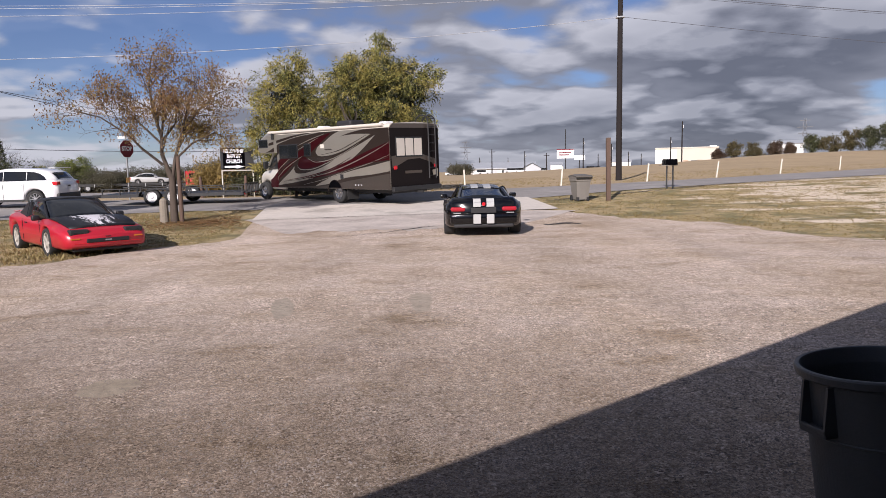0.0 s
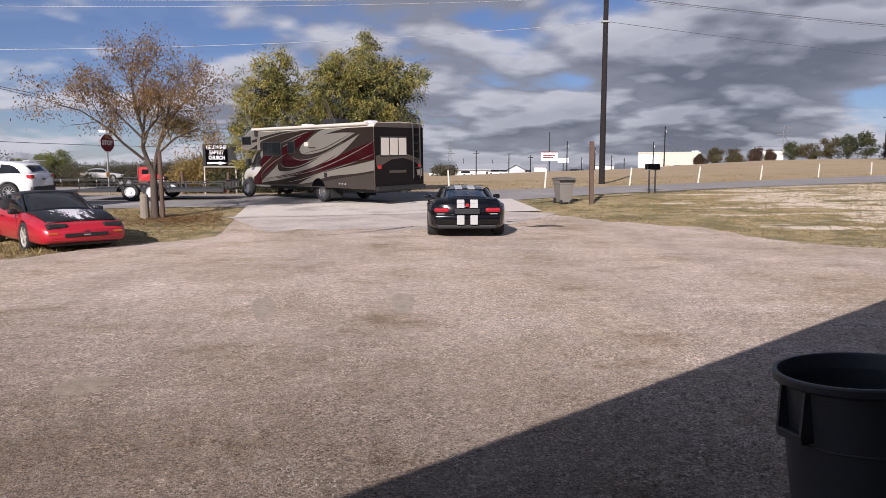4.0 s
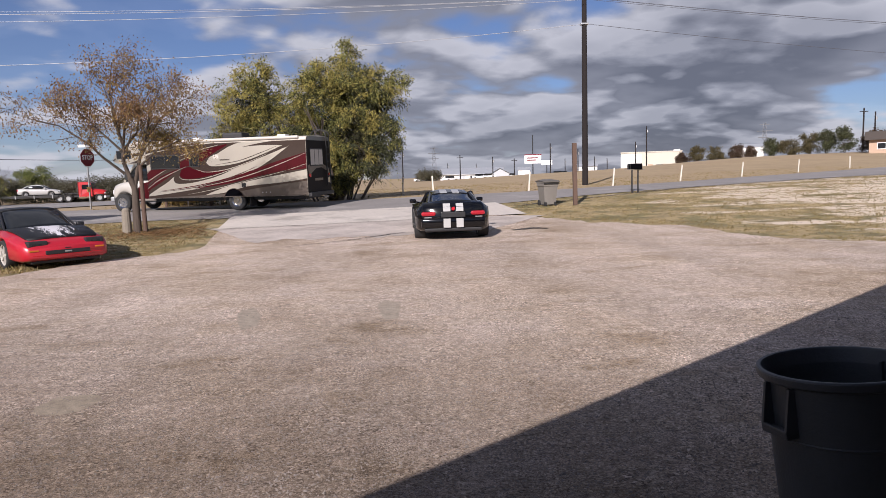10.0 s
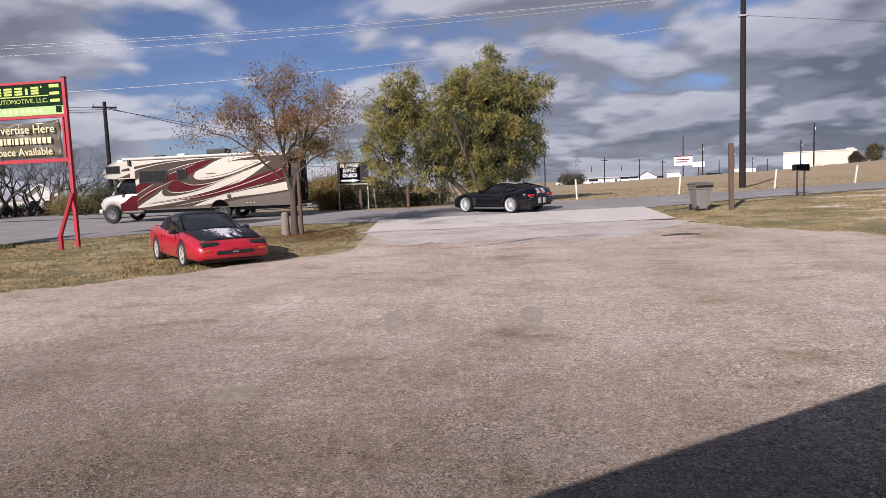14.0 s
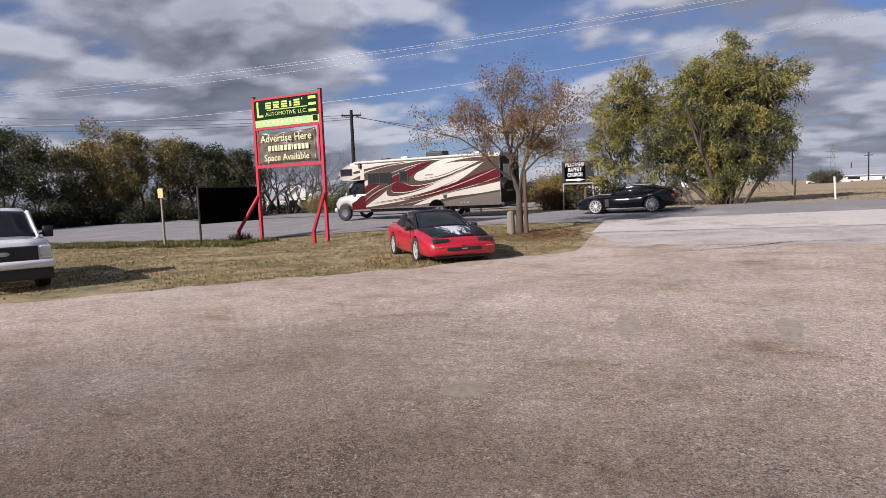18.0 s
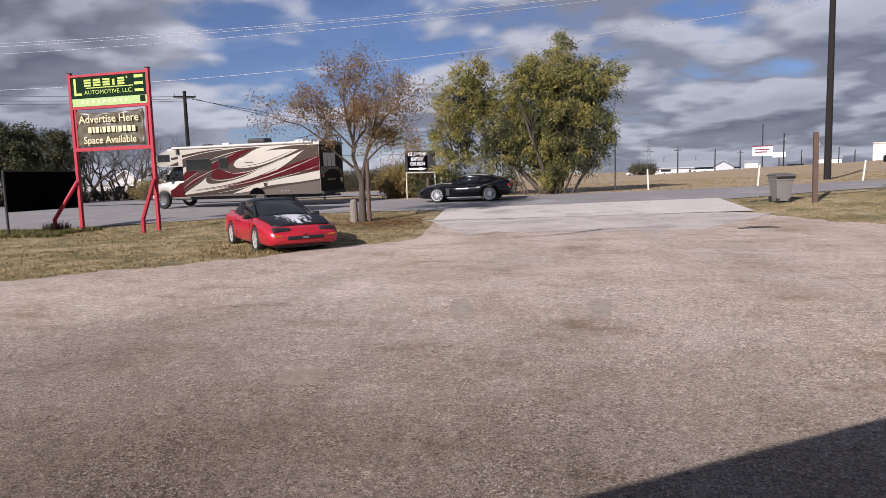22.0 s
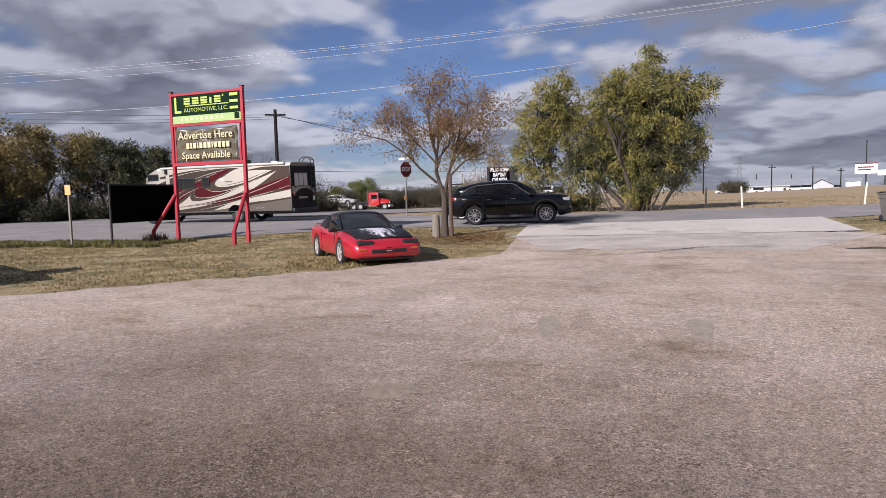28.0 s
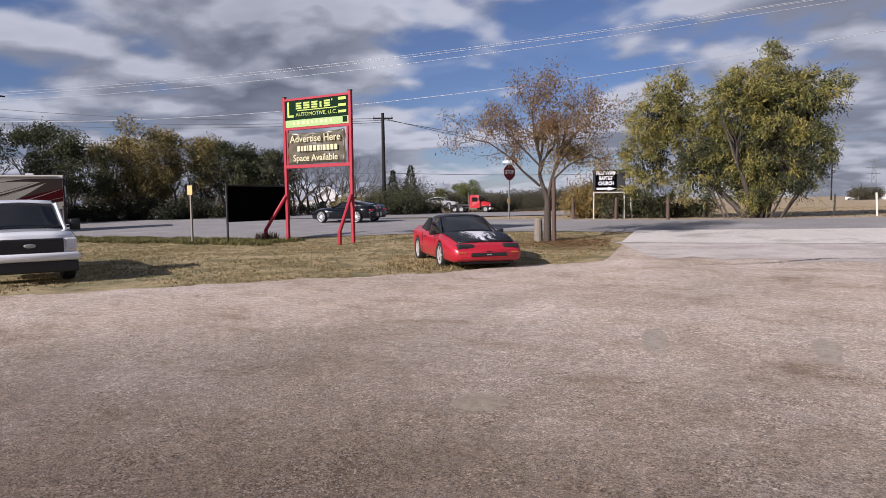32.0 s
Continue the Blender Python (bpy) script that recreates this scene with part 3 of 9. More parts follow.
def build_ground():
    xs = axis_steps(-1500, 1500, -45, 40, 1.0)
    ys = axis_steps(-300, 2500, -10, 60, 1.0)
    verts = [(x, y, gz(x, y)) for y in ys for x in xs]
    n = len(xs)
    faces = [(j * n + i, j * n + i + 1, (j + 1) * n + i + 1, (j + 1) * n + i) for j in range(len(ys) - 1) for i in range(n - 1)]
    ob = mesh_part("ground", verts, faces, [M["grass_ground"], M["field"]], smooth=True)
    for k, p in enumerate(ob.data.polygons):
        p.material_index = 1 if p.center.y > lerp_table(ROAD_FAR, p.center.x) else 0
    tagged(ob, "dry tan and green winter grass over bare soil", "ground", kind="structure")


def strip(name, rows, material, lift, label, category, parent=None):
    """A surface laid on the ground: rows of plan points, draped and lifted."""
    n = len(rows[0])
    verts = [(x, y, gz(x, y) + lift) for row in rows for x, y in row]
    faces = [(j * n + i, j * n + i + 1, (j + 1) * n + i + 1, (j + 1) * n + i) for j in range(len(rows) - 1) for i in range(n - 1)]
    ob = mesh_part(name, verts, faces, material, parent, smooth=True)
    return tagged(ob, label, category, kind="structure")


ROAD_NEAR = [(-120, -55), (-60, -4), (-46, 8), (-38, 14.2), (-30, 18.4), (-20, 19.6), (-16.5, 21.6), (-13.7, 23.8), (-9.5, 24.8), (-6.3, 24.6), (-2, 24.9), (3.5, 26.2), (7.7, 28.7), (13.5, 31.0), (22.3, 34.2), (60, 46), (150, 75)]
ROAD_FAR = [(-120, 31), (-60, 33), (-32, 34), (-21, 33.6), (-17, 32.7), (-10, 32.4), (-4.2, 32.4), (1.4, 32.8), (4.7, 33.4), (9, 35.2), (11.4, 36.6), (16.8, 40.0), (23, 44.6), (30, 49), (60, 66), (150, 110)]
ISLAND_FAR = [(-62, 32.6), (-40, 33.4), (-25, 33.8), (-21, 35.2), (-18, 38.6), (-14, 41), (-8, 43)]
JUNCTION_FAR = [(-62, 38), (-45, 43), (-36, 44), (-29, 47), (-24, 53), (-11, 58)]
LOT_EDGE = [(-100, 14), (-62, 13.7), (-53, 13.5), (-44.7, 13.7), (-36, 13.9), (-30.8, 14.3), (-24, 15.8), (-19, 16.4), (-17, 17.0), (-16.1, 20.2), (-15.6, 21.6), (-8, 21.8),
            (0, 22.0), (9.0, 22.3), (10.5, 21.6), (14.9, 20.0), (22.7, 19.0), (26, 17.4), (30, 16.4), (36, 16.0), (45, 15), (60, 14), (110, 14)]


def build_surfaces():
    rnd = random.Random(5)
    xs = [-120, -100, -80] + [-60 + 1.5 * i for i in range(67)] + [45, 52, 60, 80, 110, 150]
    road = []
    for k in range(9):
        f = k / 8
        road.append([(x, lerp_table(ROAD_NEAR, x) * (1 - f) + lerp_table(ROAD_FAR, x) * f + (0.10 * noise.noise((x * 0.9, f * 3, 0)) if k in (0, 8) else 0)) for x in xs])
    strip("road", road, M["asphalt"], 0.02, "worn grey two-lane asphalt road", "road")
    # the wide junction beyond, with a grass island between the two roads
    rows = []
    for k in range(10):
        f = k / 9
        rows.append([(x, lerp_table(ISLAND_FAR, x) * (1 - f) + lerp_table(JUNCTION_FAR, x) * f + (0.25 * noise.noise((x * 0.5, f * 3, 6)) if k in (0, 9) else 0)) for x in [-62 + i for i in range(51)]])
    strip("far_road", rows, M["asphalt"], 0.05, "grey asphalt of the road beyond the grass island", "road")
    # the gravel lot, fanned out from where the building stands
    rows = []
    fr = [0.002, 0.04, 0.12, 0.22, 0.34, 0.46, 0.58, 0.68, 0.76, 0.83, 0.89, 0.94, 0.98, 1.0]
    azs = [-180 + 0.6 * i for i in range(601)]
    for f in fr:
        row = []
        for a in azs:
            R = lerp_table(LOT_EDGE, a)
            if f == 1.0:
                R += 0.30 * noise.noise((a * 0.35, 1.7, 0)) + (0.18 if a < 5 else 0.42) * noise.noise((a * 1.3, 4.7, 0)) + 0.12 * noise.noise((a * 5.0, 2.2, 0))
            row.append((R * f * math.sin(radians(a)), R * f * math.cos(radians(a))))
        rows.append(row)
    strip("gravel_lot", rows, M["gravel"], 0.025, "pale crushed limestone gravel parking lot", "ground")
    # worn paved driveway and the concrete apron joining the road
    rows = []
    for k in range(7):
        f = k / 6
        row = []
        for i in range(75):
            a = -17.2 + 0.40 * i
            edge = 17.6 + max(0.0, a - 6) * 0.75 + max(0.0, -13.5 - a) * 1.3 + 0.9 * noise.noise((a * 0.22, 9, 0)) + 0.45 * noise.noise((a * 0.9, 3, 0))
            R0 = edge + (max(edge + 0.02, 21.9) - edge) * f
            row.append((R0 * math.sin(radians(a)), R0 * math.cos(radians(a))))
        rows.append(row)
    strip("driveway", rows, M["driveway"], 0.031, "old worn driveway paving with long cracks", "driveway")
    left0, left1, right0, right1 = Vector((-5.9, 20.75)), Vector((-6.6, 25.2)), Vector((3.85, 22.1)), Vector((3.4, 26.7))
    rows = []
    for j in range(7):
        g = j / 6
        a, b = left0.lerp(left1, g), right0.lerp(right1, g)
        rows.append([tuple(a.lerp(b, i / 16)) for i in range(17)])
    strip("concrete_apron", rows, M["concrete"], 0.038, "light concrete driveway apron with joints", "driveway")


def wobble_line(p, q, n, amp, seed):
    r = random.Random(seed)
    a, b = Vector(p), Vector(q)
    d = (b - a).normalized()
    s = Vector((-d.y, d.x))
    pts = []
    off = 0.0
    for i in range(n + 1):
        off = off * 0.7 + r.uniform(-amp, amp)
        pts.append(a.lerp(b, i / n) + s * off)
    return pts


def crack(p, q, width, seed, lift=0.05, n=26, material=None, name="pavement_crack", label="dark crack in the paving"):
    pts = wobble_line(p, q, n, 0.05, seed)
    r = random.Random(seed + 1)
    d = (Vector(q) - Vector(p)).normalized()
    s = Vector((-d.y, d.x))
    ob = strip(name, [[tuple(v + s * width * r.uniform(0.2, 1)) for v in pts], [tuple(v - s * width * r.uniform(0.2, 1)) for v in pts]],
               material or M["crack"], lift, label, "crack")
    return ob


build_ground()
build_surfaces()


# ---- vehicle kit: x forward, y to the left, z up, origin on the ground midway between the axles ----
def spline_table(tab, n, smooth=3):
    xs = np.array([r[0] for r in tab], float)
    q = np.linspace(xs[0], xs[-1], n)
    cols = [q]
    for k in range(1, len(tab[0])):
        v = np.interp(q, xs, [r[k] for r in tab])
        for _ in range(smooth):
            p = np.pad(v, 1, mode="edge")
            v = np.convolve(np.pad(v, 1, mode="reflect", reflect_type="odd"), [0.25, 0.5, 0.25], "valid")
        cols.append(v)
    return np.stack(cols, 1)


def body_shell(tab, axles, arch_r, hub_z, n=76, smooth=3):
    """Body skin from stations (x, half width, low, shoulder, top, half width of the top), opened by wheel arches."""
    secs = []
    st = spline_table(tab, n, smooth)
    for x, w, lo, sh, top, wt in st:
        z0 = lo
        for xa in axles:
            d = abs(x - xa)
            if d < arch_r:
                z0 = max(z0, hub_z + math.sqrt(arch_r ** 2 - d * d) * 0.98)
        z0 = min(z0, sh - 0.06)
        a = z0 + (sh - z0) * 0.12
        half = [(0, z0), (w * 0.90, z0), (w * 0.985, a), (w, z0 + (sh - z0) * 0.55), (w * 0.985, sh - (sh - z0) * 0.12), (w * 0.94, sh), (wt, top), (wt * 0.5, top + 0.018), (0, top + 0.024)]
        loop = [(x, y, z) for y, z in half] + [(x, -y, z) for y, z in half[-2:0:-1]]
        secs.append(loop)
    return loft(secs)


def house_shell(tab, n=26, smooth=1, top_only=False):
    """Cabin from stations (x, half width at belt, belt, half width at roof, roof)."""
    secs = []
    for x, wb, zb, wr, zr in spline_table(tab, n, smooth):
        half = [(0, zb), (wb, zb), (wr + (wb - wr) * 0.12, zb + (zr - zb) * 0.86), (wr * 0.9, zr), (wr * 0.5, zr + 0.022), (0, zr + 0.03)]
        secs.append([(x, y, z) for y, z in half] + [(x, -y, z) for y, z in half[-2:0:-1]])
    return loft(secs)


def roof_panel(tab, inset=0.0, lift=0.012, n=16):
    secs = []
    for x, wb, zb, wr, zr in spline_table(tab, n, 1):
        y1 = wr + (wb - wr) * 0.10 + 0.006 - inset
        top = [(-y1, zr - (zr - zb) * 0.12), (-wr * 0.9, zr + lift), (-wr * 0.5, zr + 0.022 + lift), (0, zr + 0.03 + lift), (wr * 0.5, zr + 0.022 + lift), (wr * 0.9, zr + lift), (y1, zr - (zr - zb) * 0.12)]
        secs.append([(x, y, z) for y, z in top] + [(x, y * 0.97, z - 0.03) for y, z in top[::-1]])
    return loft(secs)


WHEELS = {}


def wheel_meshes(key, R, width, rim_r, spokes, rim_mat, style="spoke"):
    if key in WHEELS:
        return WHEELS[key]
    w = width / 2
    tb = lathe([(rim_r, -w * 0.8), (R * 0.93, -w), (R * 0.985, -w * 0.75), (R, -w * 0.3), (R, w * 0.3), (R * 0.985, w * 0.75), (R * 0.93, w), (rim_r, w * 0.8), (rim_r, -w * 0.8)], 28, "Y")
    rb = lathe([(rim_r, -w * 0.75), (rim_r * 1.02, -w * 0.82), (rim_r * 0.93, -w * 0.7), (rim_r * 0.90, 0), (rim_r * 0.93, w * 0.7), (rim_r * 1.02, w * 0.82), (rim_r, w * 0.75)], 28, "Y")
    if style == "spoke":
        for i in range(spokes):
            a = 2 * math.pi * i / spokes
            m_ = Matrix.Rotation(a, 4, "Y")
            for s in (-1, 1):
                box(rb, rim_r * 0.12, rim_r * 0.95, s * w * 0.62 - 0.012, s * w * 0.62 + 0.012, -0.5 * rim_r / spokes, 0.5 * rim_r / spokes, 0, m_)
        for s in (-1, 1):
            tube(rb, (0, s * w * 0.5, 0), (0, s * w * 0.72, 0), rim_r * 0.2, rim_r * 0.15, 14)
    else:
        for s in (-1, 1):
            tube(rb, (0, s * w * 0.25, 0), (0, s * w * 0.45, 0), rim_r * 0.94, rim_r * 0.8, 24)
            tube(rb, (0, s * w * 0.45, 0), (0, s * w * 0.8, 0), rim_r * 0.38, rim_r * 0.25, 14)
            for i in range(8):
                a = 2 * math.pi * (i + 0.5) / 8
                tube(rb, (0.62 * rim_r * math.cos(a), s * w * 0.44, 0.62 * rim_r * math.sin(a)), (0.62 * rim_r * math.cos(a), s * w * 0.56, 0.62 * rim_r * math.sin(a)), rim_r * 0.12, rim_r * 0.10, 8)
    dk = bmesh.new()
    tube(dk, (0, -w * 0.12, 0), (0, w * 0.12, 0), rim_r * 0.92, rim_r * 0.92, 20)
    out = []
    for nm, b_, mt in (("wheel", tb, M["rubber"]), ("rim", rb, rim_mat), ("brake_disc", dk, M["black_plastic"])):
        me = bpy.data.meshes.new(nm)
        b_.to_mesh(me)
        b_.free()
        for p in me.polygons:
            p.use_smooth = nm == "wheel"
        me.materials.append(mt)
        out.append(me)
    WHEELS[key] = out
    return out


def add_wheels(car, key, axles, track, R, width, rim_r, spokes, rim_mat, style="spoke"):
    ws = []
    tb, rb, dk = wheel_meshes(key, R, width, rim_r, spokes, rim_mat, style)
    for xa in axles:
        for s in (1, -1):
            w = new("wheel", tb)
            w.parent = car
            w.location = (xa, s * track / 2, R)
            for nm, me in (("rim", rb), ("brake_disc", dk)):
                o = new(nm, me)
                o.parent = w
            ws.append(w)
    car["wheel_radius"] = R
    return ws


def side_strip(x0, x1, y, z0, z1, t=0.012):
    return bx(x0, x1, min(y, y + t), max(y, y + t), z0, z1, 0.004)


def pillar(car, a, b, mt, r=0.03, name="pillar"):
    for s in (1, -1):
        part(name, rod((a[0], s * a[1], a[2]), (b[0], s * b[1], b[2]), r, r, 6), mt, car)


def mirrors(car, x, w, z, mt, size=(0.10, 0.10, 0.075)):
    for s in (1, -1):
        b = bmesh.new()
        box(b, x - size[0], x + size[0] * 0.6, s * (w + 0.14) - size[1], s * (w + 0.14) + size[1], z - size[2], z + size[2], 0.03)
        tube(b, (x, s * (w - 0.04), z - 0.05), (x, s * (w + 0.08), z - 0.02), 0.025, 0.02, 6)
        part("wing_mirror", b, mt, car, smooth=True)


def plate_bars(car, x, y, z, face, w=0.30, h=0.15):
    b = bx(x - 0.005, x + 0.005, y - w / 2, y + w / 2, z - h / 2, z + h / 2, 0.003)
    pl = part("number_plate", b, M["white_sign"], car)
    part("plate_bar", bx(x + face * 0.006, x + face * 0.009, y - w * 0.36, y + w * 0.36, z - h * 0.2, z + h * 0.2), M["flat_black"], pl)


def build_camaro():
    c = thing("parked_coupe", pose(0, 0, 0), "old red coupe with black roof and peeling black bonnet", "car")
    tab = [(-2.44, 0.66, 0.46, 0.76, 0.80, 0.60), (-2.30, 0.84, 0.34, 0.82, 0.87, 0.72), (-1.9, 0.91, 0.26, 0.84, 0.895, 0.74), (-1.28, 0.935, 0.22, 0.83, 0.875, 0.78),
           (-0.5, 0.92, 0.19, 0.79, 0.84, 0.80), (0.5, 0.91, 0.19, 0.76, 0.81, 0.80), (1.0, 0.925, 0.20, 0.76, 0.83, 0.78), (1.35, 0.93, 0.20, 0.73, 0.80, 0.76),
           (1.9, 0.92, 0.20, 0.67, 0.735, 0.76), (2.22, 0.90, 0.20, 0.62, 0.665, 0.74), (2.38, 0.87, 0.215, 0.575, 0.61, 0.72), (2.47, 0.82, 0.24, 0.53, 0.56, 0.68), (2.52, 0.74, 0.28, 0.475, 0.50, 0.60)]
    part("body", body_shell(tab, (1.285, -1.285), 0.37, 0.32, n=110), M["red_paint"], c, smooth=True)
    gh = [(-1.95, 0.62, 0.87, 0.52, 0.94), (-1.5, 0.73, 0.85, 0.58, 1.08), (-0.9, 0.79, 0.82, 0.60, 1.22), (-0.3, 0.81, 0.80, 0.61, 1.26), (0.15, 0.81, 0.79, 0.60, 1.23), (0.55, 0.80, 0.79, 0.60, 1.06), (1.00, 0.76, 0.79, 0.62, 0.84)]
    part("window_glass", house_shell(gh), M["glass"], c, smooth=True)
    part("roof", roof_panel([(-1.1, 0.765, 0.83, 0.59, 1.185), (-0.3, 0.81, 0.80, 0.61, 1.26), (0.12, 0.81, 0.79, 0.60, 1.232)]), M["flat_black"], c, "faded black roof", smooth=True)
    pillar(c, (0.98, 0.76, 0.80), (0.12, 0.60, 1.215), M["flat_black"], 0.026)
    pillar(c, (-0.55, 0.80, 0.81), (-0.72, 0.64, 1.18), M["flat_black"], 0.03)
    for s in (1, -1):
        q = [(-1.62, s * 0.72, 0.86), (-0.62, s * 0.812, 0.81), (-0.80, s * 0.655, 1.19), (-1.15, s * 0.61, 1.16)]
        secs = [[Vector(v) + Vector((0, s * o, 0.004 * o)) for v in q] for o in (0.0, 0.014)]
        part("sail_panel", loft([[tuple(v) for v in r] for r in secs]), M["flat_black"], c)
    # bonnet, black with flaked paint
    secs = []
    for x, w, z in ((0.80, 0.76, 0.845), (1.2, 0.775, 0.855), (1.6, 0.765, 0.818), (1.95, 0.745, 0.755), (2.20, 0.72, 0.694), (2.28, 0.68, 0.668)):
        top = [(-w, z), (-w * 0.5, z + 0.020), (0, z + 0.026), (w * 0.5, z + 0.020), (w, z)]
        secs.append([(x, y, q) for y, q in top] + [(x, y, q - 0.03) for y, q in top[::-1]])
    hood = part("bonnet", loft(secs), peeling_material(), c, "black bonnet with flaking white patches", smooth=True)
    for s in (1, -1):
        hl = part("headlight", bx(2.18, 2.485, s * 0.57 - 0.20, s * 0.57 + 0.20, 0.515, 0.635, 0.03), M["black_plastic"], c, "sunken dark headlight")
        part("lens", bx(2.47, 2.492, s * 0.59 - 0.10, s * 0.59 + 0.09, 0.54, 0.575, 0.01), M["glass"], hl)
        part("marker_lamp", bx(2.40, 2.532, s * 0.66 - 0.10, s * 0.66 + 0.09, 0.42, 0.455, 0.01), M["amber"], c)
        part("tail_light", bx(-2.47, -2.40, s * 0.45 - 0.2, s * 0.45 + 0.2, 0.66, 0.78, 0.02), M["tail_red"], c)
        part("side_moulding", side_strip(-0.95, 0.92, s * 0.918 - (0.006 if s > 0 else 0.008), 0.44, 0.475), M["red_paint"], c)
        part("door_handle", bx(-0.42, -0.24, s * 0.915 - 0.008, s * 0.915 + 0.008, 0.70, 0.73, 0.005), M["black_plastic"], c)
        part("door_seam", bx(-0.62, -0.605, s * 0.918 - 0.004, s * 0.918 + 0.004, 0.30, 0.80), M["flat_black"], c)
        part("door_seam", bx(0.80, 0.815, s * 0.914 - 0.004, s * 0.914 + 0.004, 0.30, 0.80), M["flat_black"], c)
    part("air_intake", bx(2.46, 2.545, -0.45, 0.45, 0.345, 0.43, 0.02), M["flat_black"], c)
    part("intake_bar", bx(2.53, 2.552, -0.07, 0.07, 0.375, 0.405, 0.008), M["galv"], c)
    part("bumper_crease", bx(2.48, 2.528, -0.70, 0.70, 0.325, 0.34, 0.005), M["tail_red"], c)
    part("emblem", bx(2.50, 2.53, -0.06, 0.06, 0.455, 0.475, 0.004), M["flat_black"], c)
    part("front_lip", bx(2.02, 2.38, -0.70, 0.70, 0.155, 0.225, 0.02), M["flat_black"], c)
    part("spoiler", bx(-2.36, -2.16, -0.68, 0.68, 0.90, 0.925, 0.012), M["red_paint"], c)
    mirrors(c, 0.66, 0.80, 0.85, M["flat_black"], (0.08, 0.085, 0.06))
    add_wheels(c, "camaro", (1.285, -1.285), 1.64, 0.32, 0.235, 0.225, 5, M["pale_alloy"])
    c.matrix_world = pose(-8.34, 15.06, gz(-8.4, 15.0) - 0.02, 0, 0, -45) @ Matrix.Diagonal((0.905, 0.905, 0.92, 1))
    return c


def peeling_material():
    """Black lacquer flaking off in ragged white patches over the middle of the bonnet."""
    mt = mat("peeling_black_paint", (0.009, 0.009, 0.010), 0.42, var=0.2, scale=5)
    nt = mt.node_tree
    N, L = nt.nodes.new, nt.links.new
    b = nt.nodes["Principled BSDF"]
    old = b.inputs["Base Color"].links[0].from_socket
    co, no = N("ShaderNodeTexCoord"), N("ShaderNodeTexNoise")
    no.inputs["Scale"].default_value, no.inputs["Detail"].default_value, no.inputs["Roughness"].default_value = 4.6, 9, 0.80
    ms = N("ShaderNodeMapping")
    ms.inputs["Scale"].default_value = (0.6, 2.4, 1.0)
    L(co.outputs["Object"], ms.inputs[0])
    L(ms.outputs[0], no.inputs["Vector"])
    sp = N("ShaderNodeVectorMath")
    sp.operation = "DISTANCE"
    mp = N("ShaderNodeMapping")
    mp.inputs["Scale"].default_value = (0.62, 1.25, 0.0)
    L(co.outputs["Object"], mp.inputs[0])
    L(mp.outputs[0], sp.inputs[0])
    sp.inputs[1].default_value = (1.45 * 0.62, 0.03, 0)
    mr = N("ShaderNodeMapRange")
    mr.inputs[1].default_value, mr.inputs[2].default_value = 0.05, 0.75
    mr.inputs[3].default_value, mr.inputs[4].default_value = 0.20, -0.07
    L(sp.outputs["Value"], mr.inputs[0])
    ad = N("ShaderNodeMath")
    L(no.outputs[0], ad.inputs[0])
    L(mr.outputs[0], ad.inputs[1])
    st = N("ShaderNodeMapRange")
    st.inputs[1].default_value, st.inputs[2].default_value = 0.585, 0.605
    L(ad.outputs[0], st.inputs[0])
    mx = N("ShaderNodeMix")
    mx.data_type = "RGBA"
    L(st.outputs[0], mx.inputs[0])
    L(old, mx.inputs[6])
    mx.inputs[7].default_value = (0.72, 0.70, 0.73, 1)
    L(mx.outputs[2], b.inputs["Base Color"])
    return mt


